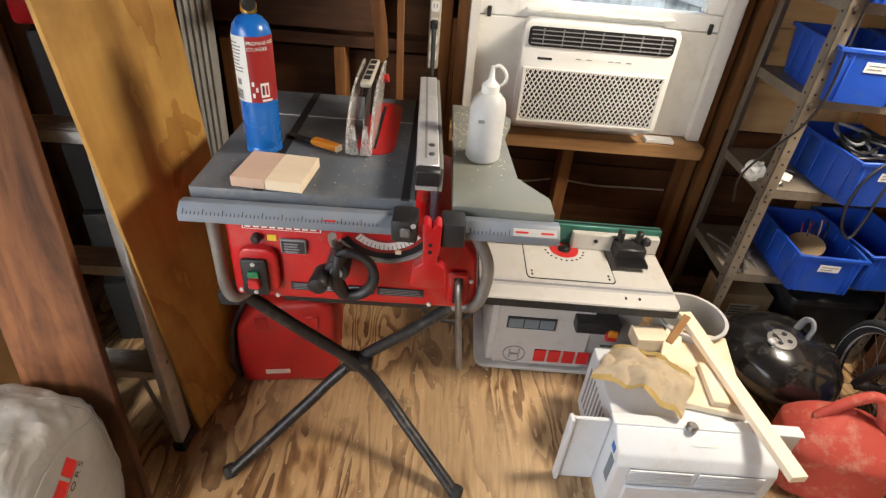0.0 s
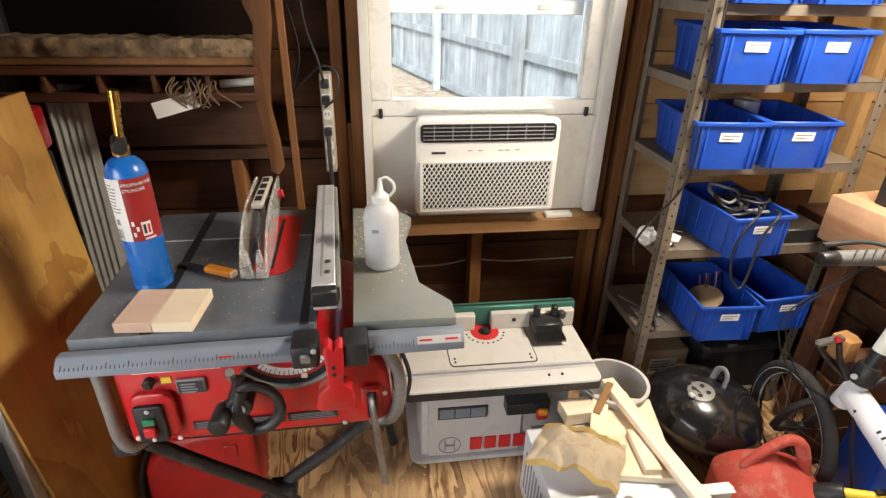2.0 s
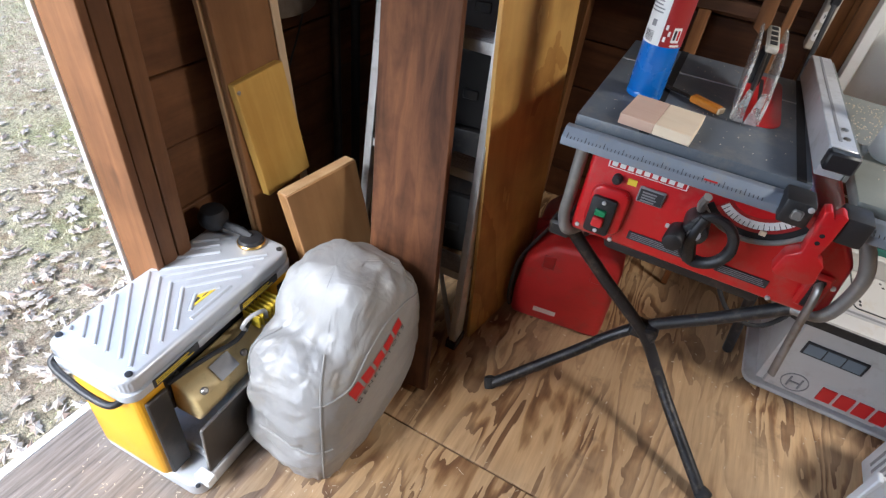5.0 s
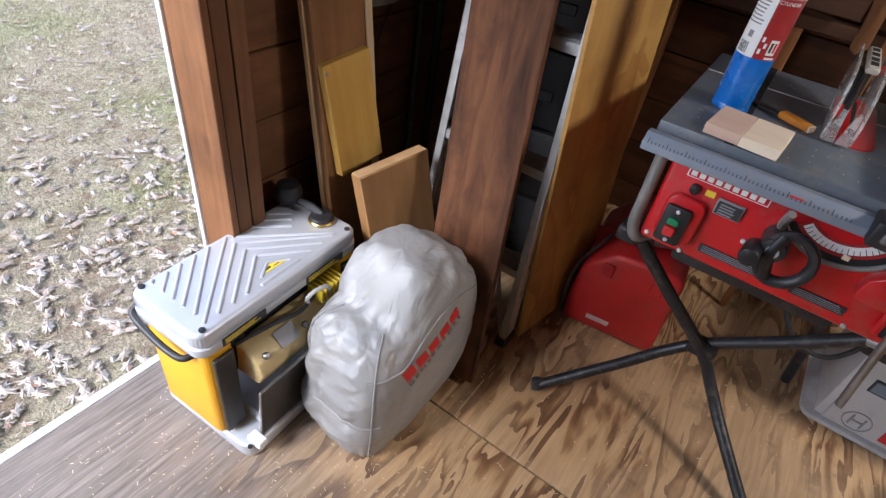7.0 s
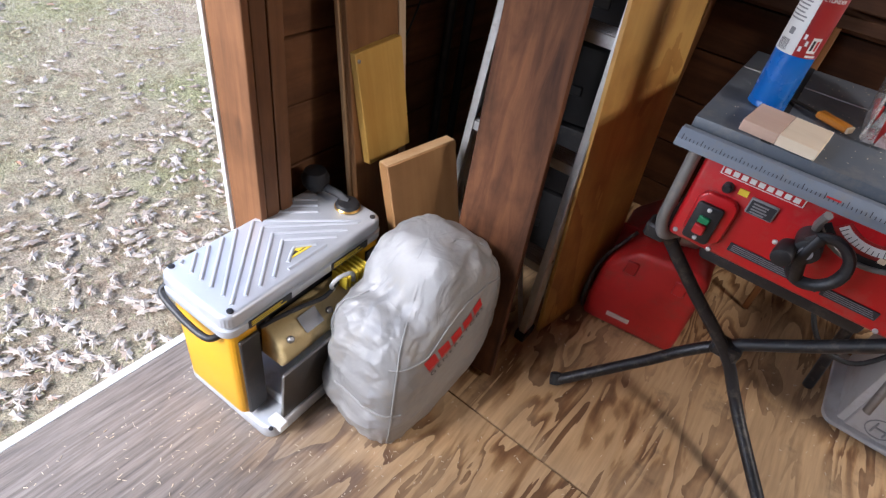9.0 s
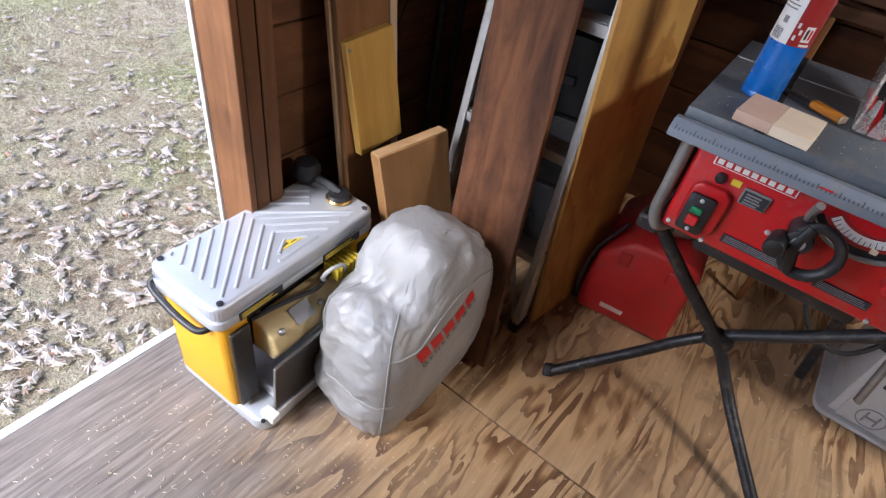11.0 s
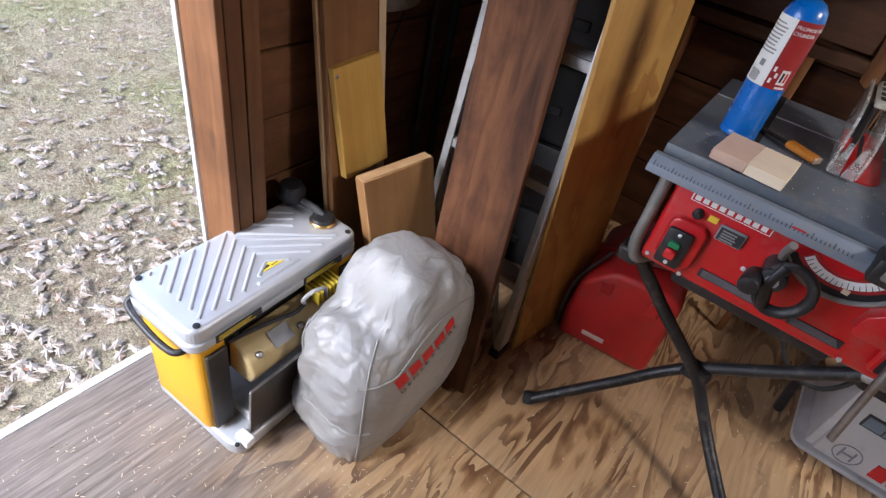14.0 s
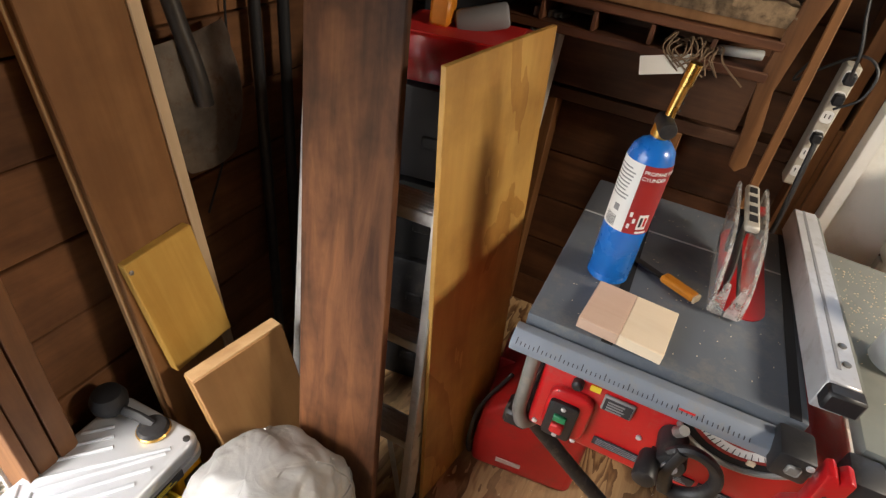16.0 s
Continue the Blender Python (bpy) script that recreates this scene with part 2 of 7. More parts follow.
M["yellow_plain"] = plain("yellow_spout", (0.75, 0.55, 0.04), 0.45, vary=0.08, scale=12)
M["green"] = plain("green_button", (0.02, 0.22, 0.09), 0.4, scale=20)
M["outlet"] = plain("beige_outlet_strip", (0.52, 0.48, 0.40), 0.45, vary=0.08, dirt=(0.3, 0.25, 0.18), scale=12)
M["cable"] = plain("black_cable", (0.015, 0.015, 0.016), 0.5, vary=0.2, scale=20)
M["cable_grey"] = plain("grey_cable", (0.26, 0.27, 0.28), 0.5, vary=0.2, scale=20)
M["pale_cable"] = plain("pale_cable", (0.5, 0.46, 0.38), 0.6, vary=0.2, scale=20)
M["foam_blue"] = plain("blue_tub", (0.01, 0.06, 0.36), 0.4, vary=0.15, scale=8)
M["box_red_metal"] = plain("dark_red_lid", (0.26, 0.02, 0.02), 0.4, vary=0.2, scale=10)
M["cardboard"] = plain("cardboard", (0.36, 0.25, 0.14), 0.8, vary=0.15, scale=10)
M["paper"] = plain("paper_scrap", (0.74, 0.72, 0.66), 0.7, vary=0.08, scale=12)
M["trim_grey"] = plain("grey_trim_strip", (0.40, 0.40, 0.38), 0.5, 0.1, vary=0.12, dirt=(0.3, 0.27, 0.2), scale=10)


def clear(name, colour, rough=0.1, ior=1.45):
    m, nt, bsdf = nodes_of(name, rough)
    bsdf.inputs["Base Color"].default_value = (*colour, 1)
    bsdf.inputs["Transmission Weight"].default_value = 1.0
    bsdf.inputs["IOR"].default_value = ior
    return m


M["glass"] = clear("window_glass", (0.95, 0.98, 0.98), 0.0, 1.45)


def thin_clear(name, colour, rough, fac, wear=0.5):
    """Thin sheet plastic: mostly see-through, with a glossy, slightly scuffed skin."""
    m, nt, bsdf = nodes_of(name, rough)
    bsdf.inputs["Base Color"].default_value = (*colour, 1)
    bsdf.inputs["Transmission Weight"].default_value = 0.0
    tr = nt.nodes.new("ShaderNodeBsdfTransparent")
    tr.inputs[0].default_value = (*colour, 1)
    mx = nt.nodes.new("ShaderNodeMixShader")
    lo, hi = fac * (1 - wear), min(1, fac * (1 + wear))
    scuff = ramp(nt, noise_of(nt, coords(nt), 40, 6, 0.7).outputs[0], [(0.35, (lo,) * 3), (0.7, (hi,) * 3)])
    nt.links.new(scuff.outputs[0], mx.inputs[0])
    nt.links.new(tr.outputs[0], mx.inputs[1])
    nt.links.new(bsdf.outputs[0], mx.inputs[2])
    nt.links.new(mx.outputs[0], nt.nodes["Material Output"].inputs[0])
    return m


M["clear_plastic"] = thin_clear("clear_guard_plastic", (0.90, 0.88, 0.85), 0.15, 0.26, 0.6)
M["bottle"] = thin_clear("milky_bottle", (0.92, 0.92, 0.91), 0.3, 0.55, 0.05)
M["liquid"] = thin_clear("clear_liquid", (0.82, 0.87, 0.92), 0.05, 0.2, 0.02)


def contour(nt, vec, scale, lines, warp=0.0, detail=2.0):
    """Flat-sawn figure: the level lines of a stretched noise, 0 at a line and 1 between."""
    n = noise_of(nt, vec, scale, detail, 0.45, warp)
    mul = nt.nodes.new("ShaderNodeMath")
    mul.operation = "MULTIPLY"
    mul.inputs[1].default_value = lines
    nt.links.new(n.outputs[0], mul.inputs[0])
    fr = nt.nodes.new("ShaderNodeMath")
    fr.operation = "FRACT"
    nt.links.new(mul.outputs[0], fr.inputs[0])
    return fr.outputs[0]


def plywood_floor():
    """Old plywood: flat-sawn cathedral figure, worn pale lanes, black stains."""
    m, nt, bsdf = nodes_of("plywood_floor", 0.5)
    v = coords(nt, (1.0, 0.2, 1.0))
    vo = coords(nt)
    fine = noise_of(nt, coords(nt, (1.0, 0.06, 1.0)), 95, 6, 0.65)
    fr = contour(nt, v, 8.5, 9.0, 0.6, 4.0)
    jit = nt.nodes.new("ShaderNodeMath")
    jit.operation = "MULTIPLY_ADD"
    jit.inputs[1].default_value = 0.3
    nt.links.new(noise_of(nt, v, 70, 4, 0.65).outputs[0], jit.inputs[0])
    nt.links.new(fr, jit.inputs[2])
    fig = ramp(nt, jit.outputs[0], [(0.2, (0.60, 0.41, 0.22)), (0.62, (0.54, 0.35, 0.175)), (0.72, (0.38, 0.225, 0.10)), (0.88, (0.24, 0.125, 0.052)), (1.0, (0.18, 0.09, 0.037))])
    pale = (0.62, 0.44, 0.25)
    patch = ramp(nt, noise_of(nt, vo, 2.6, 4, 0.6).outputs[0], [(0.36, (0.12, 0.12, 0.12)), (0.58, (1, 1, 1))])
    col = mixed(nt, pale, fig.outputs[0], patch.outputs[0])
    col = mixed(nt, col, ramp(nt, fine.outputs[0], [(0.3, (0.6, 0.55, 0.5)), (0.7, (1.08, 1.04, 1.0))]).outputs[0], 0.6, "MULTIPLY")
    tone = noise_of(nt, vo, 1.3, 4, 0.6)
    col = mixed(nt, col, ramp(nt, tone.outputs[0], [(0.35, (0.55, 0.5, 0.46)), (0.6, (1, 1, 1))]).outputs[0], 0.8, "MULTIPLY")
    big = noise_of(nt, vo, 4.2, 8, 0.66)
    col = mixed(nt, col, (0.03, 0.02, 0.015), ramp(nt, big.outputs[0], [(0.60, (0, 0, 0)), (0.74, (0.8, 0.8, 0.8))]).outputs[0])
    # greyed, scuffed area by the doorway
    tc = nt.nodes.new("ShaderNodeTexCoord")
    sep = nt.nodes.new("ShaderNodeSeparateXYZ")
    nt.links.new(tc.outputs["Object"], sep.inputs[0])
    slant = nt.nodes.new("ShaderNodeMath")
    slant.operation = "MULTIPLY_ADD"
    slant.inputs[1].default_value = 0.45
    nt.links.new(sep.outputs[1], slant.inputs[0])
    nt.links.new(sep.outputs[0], slant.inputs[2])
    sc = nt.nodes.new("ShaderNodeMath")
    sc.operation = "MULTIPLY_ADD"
    sc.inputs[1].default_value = 0.5
    nt.links.new(noise_of(nt, vo, 5, 6, 0.6).outputs[0], sc.inputs[0])
    nt.links.new(slant.outputs[0], sc.inputs[2])
    mr = nt.nodes.new("ShaderNodeMapRange")
    mr.inputs[1].default_value, mr.inputs[2].default_value = -0.85, -0.42
    nt.links.new(sc.outputs[0], mr.inputs[0])
    worn = ramp(nt, mr.outputs[0], [(0.0, (0.95, 0.95, 0.95)), (1.0, (0, 0, 0))])
    grey = ramp(nt, fine.outputs[0], [(0.28, (0.08, 0.066, 0.056)), (0.5, (0.19, 0.16, 0.135)), (0.72, (0.30, 0.265, 0.23))])
    col = mixed(nt, col, grey.outputs[0], worn.outputs[0])
    nt.links.new(col, bsdf.inputs["Base Color"])
    rr = nt.nodes.new("ShaderNodeMapRange")
    rr.inputs[3].default_value, rr.inputs[4].default_value = 0.38, 0.7
    nt.links.new(big.outputs[0], rr.inputs[0])
    nt.links.new(rr.outputs[0], bsdf.inputs["Roughness"])
    bumped(nt, bsdf, fine.outputs[0], 0.4, 0.0015)
    return m


M["floor"] = plywood_floor()


def plywood_sheet():
    m, nt, bsdf = nodes_of("pine_plywood", 0.5)
    fr = contour(nt, coords(nt, (1.0, 1.0, 0.3)), 5.0, 5.0, 0.6, 5.0)
    col = ramp(nt, fr, [(0.0, (0.56, 0.335, 0.090)), (0.5, (0.52, 0.30, 0.076)), (0.8, (0.45, 0.24, 0.056)), (1.0, (0.42, 0.215, 0.048))]).outputs[0]
    blot = noise_of(nt, coords(nt), 4.5, 5, 0.6)
    col = mixed(nt, col, ramp(nt, blot.outputs[0], [(0.35, (0.6, 0.52, 0.45)), (0.58, (1, 1, 1))]).outputs[0], 0.8, "MULTIPLY")
    fine = noise_of(nt, coords(nt, (1, 1, 0.06)), 60, 6, 0.6)
    col = mixed(nt, col, ramp(nt, fine.outputs[0], [(0.3, (0.8, 0.75, 0.68)), (0.7, (1, 1, 1))]).outputs[0], 0.6, "MULTIPLY")
    k = nt.nodes.new("ShaderNodeTexVoronoi")
    k.inputs["Scale"].default_value = 3.2
    nt.links.new(coords(nt, (1, 1, 0.5)).outputs[0], k.inputs["Vector"])
    col = mixed(nt, col, (0.09, 0.035, 0.012), ramp(nt, k.outputs["Distance"], [(0.03, (1, 1, 1)), (0.055, (0, 0, 0))]).outputs[0])
    nt.links.new(col, bsdf.inputs["Base Color"])
    bumped(nt, bsdf, fine.outputs[0], 0.3, 0.001)
    return m


M["ply"] = plywood_sheet()


def ground_mat():
    m, nt, bsdf = nodes_of("autumn_lawn", 0.9)
    v = coords(nt)
    a = noise_of(nt, v, 1.2, 5, 0.6)
    mid = noise_of(nt, v, 11, 6, 0.65)
    b = noise_of(nt, v, 95, 8, 0.75, 1.2)
    col = ramp(nt, a.outputs[0], [(0.35, (0.58, 0.50, 0.40)), (0.5, (0.56, 0.51, 0.37)), (0.66, (0.46, 0.47, 0.26))]).outputs[0]
    col = mixed(nt, col, ramp(nt, mid.outputs[0], [(0.34, (0.62, 0.50, 0.42)), (0.52, (1.0, 0.98, 0.94)), (0.7, (1.12, 1.12, 1.1))]).outputs[0], 0.9, "MULTIPLY")
    col = mixed(nt, col, ramp(nt, b.outputs[0], [(0.38, (0.30, 0.27, 0.24)), (0.5, (0.95, 0.93, 0.9)), (0.62, (1.5, 1.47, 1.42))]).outputs[0], 0.95, "MULTIPLY")
    nt.links.new(col, bsdf.inputs["Base Color"])
    bumped(nt, bsdf, b.outputs[0], 1.0, 0.02)
    return m


M["ground"] = ground_mat()


def leaf_mat():
    m, nt, bsdf = nodes_of("dry_leaf", 0.8)
    g = nt.nodes.new("ShaderNodeNewGeometry")
    col = ramp(nt, g.outputs["Random Per Island"], [(0.0, (0.31, 0.24, 0.19)), (0.35, (0.42, 0.36, 0.30)), (0.95, (0.52, 0.48, 0.43)), (1.0, (0.40, 0.18, 0.09))])
    nt.links.new(col.outputs[0], bsdf.inputs["Base Color"])
    return m


M["leaf"] = leaf_mat()


def blade_mat():
    m, nt, bsdf = nodes_of("grass_blade", 0.7)
    g = nt.nodes.new("ShaderNodeNewGeometry")
    col = ramp(nt, g.outputs["Random Per Island"], [(0.0, (0.28, 0.30, 0.13)), (0.35, (0.44, 0.43, 0.25)), (1.0, (0.66, 0.60, 0.46))])
    nt.links.new(col.outputs[0], bsdf.inputs["Base Color"])
    return m


M["blade"] = blade_mat()
# bluish tint of the grey boards puts skylight into their colour
M["fence_wood"] = wooden("skylit_grey_fence_wood", (0.25, 0.29, 0.32), (0.43, 0.49, 0.53), grain=18, stain=0.35, rough=0.8)
M["jamb"] = wooden("door_jamb_wood", (0.11, 0.045, 0.018), (0.25, 0.115, 0.046), knots=0.5, stain=0.4)
# steel darkened to imitate the shaded planer table and slot
M["shaded_dark_steel"] = plain("shaded_dark_steel_plate", (0.05, 0.045, 0.04), 0.4, 0.4, vary=0.3, dirt=(0.09, 0.07, 0.05), scale=9)
M["rusty"] = plain("rusty_steel", (0.34, 0.29, 0.24), 0.42, 0.6, vary=0.4, dirt=(0.2, 0.09, 0.04), scale=14)
M["bark"] = plain("bark", (0.27, 0.18, 0.10), 0.9, vary=0.9, dirt=(0.045, 0.028, 0.016), scale=17, bump=1.0)
M["cord_brown"] = plain("brown_cord", (0.16, 0.10, 0.055), 0.8, vary=0.3, scale=20)
M["alu_dull"] = plain("dull_aluminium", (0.50, 0.50, 0.495), 0.45, 0.4, vary=0.2, dirt=(0.25, 0.22, 0.19), scale=8)
# near-black stands in for the shade above the hutch
M["hutch_shade"] = plain("hutch_shade_black", (0.010, 0.006, 0.004), 0.9, vary=0.3, scale=5)
M["hutch_shade"].node_tree.nodes["Principled BSDF"].inputs["Specular IOR Level"].default_value = 0.08
M["stud_light"] = wooden("honey_stud", (0.50, 0.28, 0.11), (0.74, 0.50, 0.24), knots=0.6)
M["grip_grey"] = plain("grey_grip_rubber", (0.13, 0.13, 0.125), 0.6, vary=0.2, dirt=(0.3, 0.28, 0.24), scale=16)
M["rough_beam"] = wooden("rough_sawn_beam", (0.50, 0.24, 0.12), (0.78, 0.50, 0.32), axis=1, grain=14, knots=0.8, stain=0.3)
M["rubber_black"] = plain("matt_black_rubber", (0.008, 0.008, 0.01), 0.6, vary=0.2, scale=14, bump=0.05)

# ---------- building helpers ----------


def thing(name, label, category, m=None, group="", kind=""):
    ob = new(name)
    ob.empty_display_size = 0.05
    if m is not None:
        ob.matrix_basis = m
    return tagged(ob, label, category, group, kind)


def mesh_of(name, bm, material, smooth=40):
    me = bpy.data.meshes.new(name)
    bmesh.ops.recalc_face_normals(bm, faces=bm.faces)
    for e in bm.edges:
        e.smooth = not (len(e.link_faces) == 2 and e.calc_face_angle(0) > radians(smooth))
    for f in bm.faces:
        f.smooth = True
    bm.to_mesh(me)
    bm.free()
    me.materials.append(M[material] if isinstance(material, str) else material)
    return me


def part(name, bm, material, parent=None, label="", m=None):
    ob = new(name, mesh_of(name, bm, material))
    if m is not None:
        ob.matrix_basis = m
    if parent is not None:
        ob.parent = parent
    if label:
        ob["label"] = label
    return ob


def solid(name, bm, material, label, category="", m=None, kind="", group=""):
    return tagged(part(name, bm, material, None, "", m), label, category, group, kind)


def box(x0, y0, z0, x1, y1, z1, bev=0.0015, seg=1, bm=None):
    own = bmesh.new()
    bmesh.ops.create_cube(own, size=1.0, matrix=Matrix.LocRotScale(((x0 + x1) / 2, (y0 + y1) / 2, (z0 + z1) / 2), None, (abs(x1 - x0), abs(y1 - y0), abs(z1 - z0))))
    if bev:
        bmesh.ops.bevel(own, geom=own.edges[:], offset=bev, segments=seg, affect="EDGES", profile=0.5)
    return merged(bm, own)


def merged(bm, own, m=None):
    if m is not None:
        own.transform(m)
    if bm is None:
        return own
    tmp = bpy.data.meshes.new("tmp")
    own.to_mesh(tmp)
    own.free()
    bm.from_mesh(tmp)
    bpy.data.meshes.remove(tmp)
    return bm


def rod(p0, p1, r0, r1=None, seg=20, bm=None, bev=0.0):
    p0, p1 = Vector(p0), Vector(p1)
    d = p1 - p0
    own = bmesh.new()
    bmesh.ops.create_cone(own, cap_ends=True, segments=seg, radius1=r0, radius2=r0 if r1 is None else r1, depth=d.length,
                          matrix=Matrix.Translation((p0 + p1) / 2) @ d.to_track_quat("Z", "Y").to_matrix().to_4x4())
    if bev:
        bmesh.ops.bevel(own, geom=[e for e in own.edges if e.calc_face_angle(0) > 1.0], offset=bev, segments=2, affect="EDGES", profile=0.5)
    return merged(bm, own)


def lathe(profile, seg=32, bm=None, m=None, close=True):
    own = bmesh.new()
    rings = []
    for r, z in profile:
        rings.append([own.verts.new((r * math.cos(2 * math.pi * i / seg), r * math.sin(2 * math.pi * i / seg), z)) for i in range(seg)])
    for a, b in zip(rings, rings[1:]):
        for i in range(seg):
            own.faces.new((a[i], a[(i + 1) % seg], b[(i + 1) % seg], b[i]))
    if close:
        own.faces.new(rings[0][::-1])
        own.faces.new(rings[-1])
    return merged(bm, own, m)


def smooth_path(points, steps=6):
    p = [Vector(q) for q in points]
    p = [p[0] * 2 - p[1]] + p + [p[-1] * 2 - p[-2]]
    out = []
    for i in range(1, len(p) - 2):
        for k in range(steps):
            t = k / steps
            a, b, c, d = p[i - 1], p[i], p[i + 1], p[i + 2]
            out.append(0.5 * ((2 * b) + (c - a) * t + (2 * a - 5 * b + 4 * c - d) * t * t + (3 * b - a - 3 * c + d) * t ** 3))
    return out + [p[-2]]


def tube(points, r, seg=10, bm=None, smooth=6, flat=1.0):
    """A round (or flattened) bar swept along points."""
    pts = smooth_path(points, smooth) if smooth else [Vector(q) for q in points]
    own = bmesh.new()
    rings, up = [], None
    for i, q in enumerate(pts):
        d = (pts[min(i + 1, len(pts) - 1)] - pts[max(i - 1, 0)]).normalized()
        if up is None:
            up = d.orthogonal().normalized()
        up = (up - d * up.dot(d)).normalized()
        side = d.cross(up)
        rings.append([own.verts.new(q + r * (math.cos(2 * math.pi * k / seg) * up + flat * math.sin(2 * math.pi * k / seg) * side)) for k in range(seg)])
    for a, b in zip(rings, rings[1:]):
        for k in range(seg):
            own.faces.new((a[k], a[(k + 1) % seg], b[(k + 1) % seg], b[k]))
    own.faces.new(rings[0][::-1])
    own.faces.new(rings[-1])
    return merged(bm, own)


def prism(poly, z0, z1, bev=0.0, bm=None, m=None, seg=2):
    own = bmesh.new()
    lo = [own.verts.new((x, y, z0)) for x, y in poly]
    hi = [own.verts.new((x, y, z1)) for x, y in poly]
    n = len(poly)
    own.faces.new(lo[::-1])
    own.faces.new(hi)
    for i in range(n):
        own.faces.new((lo[i], lo[(i + 1) % n], hi[(i + 1) % n], hi[i]))
    bmesh.ops.recalc_face_normals(own, faces=own.faces)
    if bev:
        bmesh.ops.bevel(own, geom=own.edges[:], offset=bev, segments=seg, affect="EDGES", profile=0.5)
    return merged(bm, own, m)


def rounded(w, d, r, n=5, cx=0.0, cy=0.0):
    pts = []
    for sx, sy, a0 in ((1, 1, 0), (-1, 1, 90), (-1, -1, 180), (1, -1, 270)):
        for k in range(n + 1):
            a = radians(a0 + 90 * k / n)
            pts.append((cx + sx * (w / 2 - r) + r * math.cos(a), cy + sy * (d / 2 - r) + r * math.sin(a)))
    return pts


def frame_of(origin, xdir, zdir):
    """A pose with its x along xdir and its z as near zdir as can be."""
    x = Vector(xdir).normalized()
    y = Vector(zdir).cross(x).normalized()
    z = x.cross(y)
    return Matrix.Translation(origin) @ Matrix((x, y, z)).transposed().to_4x4()


def sized(m, sx, sy=None, sz=None):
    """A pose with a scale."""
    return m @ Matrix.Diagonal((sx, sx if sy is None else sy, sx if sz is None else sz, 1))


def lettering(name, text, size, material, parent, m, label="", squash=1.0, depth=0.0006, space=1.0):
    c = bpy.data.curves.new(name, "FONT")
    c.body, c.size, c.extrude, c.align_x, c.align_y, c.space_character = text, size, depth, "CENTER", "CENTER", space
    tmp = new("tmp_text", c)
    deps = bpy.context.evaluated_depsgraph_get()
    me = bpy.data.meshes.new_from_object(tmp.evaluated_get(deps))
    bpy.data.objects.remove(tmp)
    bpy.data.curves.remove(c)
    me.name = name
    me.transform(Matrix.Diagonal((squash, 1, 1, 1)))
    me.materials.clear()
    me.materials.append(M[material])
    ob = new(name, me)
    ob.matrix_basis = m
    ob.parent = parent
    if label:
        ob["label"] = label
    return ob


def bars(name, n, length, height, gap, material, parent, m, seed=0, thick=0.0008):
    """Unreadable print as plain bars in rows, in the local xy plane."""
    rnd = random.Random(seed)
    bm = bmesh.new()
    for k in range(n):
        w = length * (0.7 + 0.3 * rnd.random())
        y = -k * (height + gap)
        box(0, y - height, 0, w, y, thick, 0, bm=bm)
    return part(name, bm, material, parent, "", m)

# ---------- setting ----------
BACK, STUD, LEFT, RIGHT, FRONT, ROOF = 2.13, 2.04, -1.53, 1.85, -2.0, 2.3
SILL_X = -1.585
WIN0, WIN1 = -0.15, 0.70

floor = solid("floor", box(SILL_X + 0.004, FRONT, -0.16, RIGHT, BACK, -0.022, 0), "beam", "worn plywood shed floor with dark stains and shavings", "floor", kind="structure")
for x0, y0, x1, y1 in ((SILL_X, -0.334, -0.205, 0.764), (-0.2, -0.334, RIGHT, 0.764), (SILL_X, 0.768, 0.4, BACK), (0.405, 0.768, RIGHT, BACK), (SILL_X, FRONT, RIGHT, -0.338)):
    part("plywood_sheet", box(x0, y0, -0.02, x1 - 0.002, y1, 0.0, 0.0015), "floor", floor)
solid("threshold", box(SILL_X - 0.03, -1.5, -0.18, SILL_X - 0.003, 0.548, -0.003, 0.002), "old_white", "white painted edge board under the doorway", "trim", kind="structure")


def boarded(name, label, boards, kind="structure"):
    """A wall of separate siding boards."""
    wall = thing(name, label, "wall", kind=kind)
    for args, mat in boards:
        part("board", box(*args, bev=0.003), mat, wall)
    return wall


back_boards = []
z = -0.05
k = 0
while z < ROOF:
    h = 0.185
    for x0, x1 in ((LEFT - 0.1, WIN0), (WIN1, RIGHT + 0.1)) if z > 0.62 else ((LEFT - 0.1, RIGHT + 0.1),):
        # boards right of the window take the lamplit tone
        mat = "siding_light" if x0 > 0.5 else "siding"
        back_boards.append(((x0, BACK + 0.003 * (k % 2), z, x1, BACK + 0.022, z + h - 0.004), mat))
    z += h
    k += 1
wall_back = boarded("wall_back", "dark brown unfinished board siding behind wall studs", back_boards)
left_boards = []
z, k = -0.05, 0
while z < ROOF:
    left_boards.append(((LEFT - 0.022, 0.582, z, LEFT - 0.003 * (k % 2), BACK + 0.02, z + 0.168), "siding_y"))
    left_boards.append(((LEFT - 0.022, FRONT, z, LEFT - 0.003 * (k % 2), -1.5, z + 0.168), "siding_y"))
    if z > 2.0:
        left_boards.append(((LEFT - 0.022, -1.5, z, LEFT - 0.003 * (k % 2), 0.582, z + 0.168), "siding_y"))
    z, k = z + 0.172, k + 1
boarded("wall_left", "dark brown board siding with the open doorway", left_boards)
M["siding_light_y"] = wooden("lamplit_siding_side", (0.58, 0.34, 0.14), (0.80, 0.55, 0.28), axis=1, grain=16, knots=0.5)
right_boards = []
z, k = -0.05, 0
while z < ROOF:
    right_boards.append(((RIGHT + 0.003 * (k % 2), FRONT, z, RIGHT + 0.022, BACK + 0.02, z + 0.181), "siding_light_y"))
    z, k = z + 0.185, k + 1
boarded("wall_right", "honey-coloured board siding", right_boards)
# unseen front wall, added to close the room and cut fill light
front_boards = []
z, k = -0.05, 0
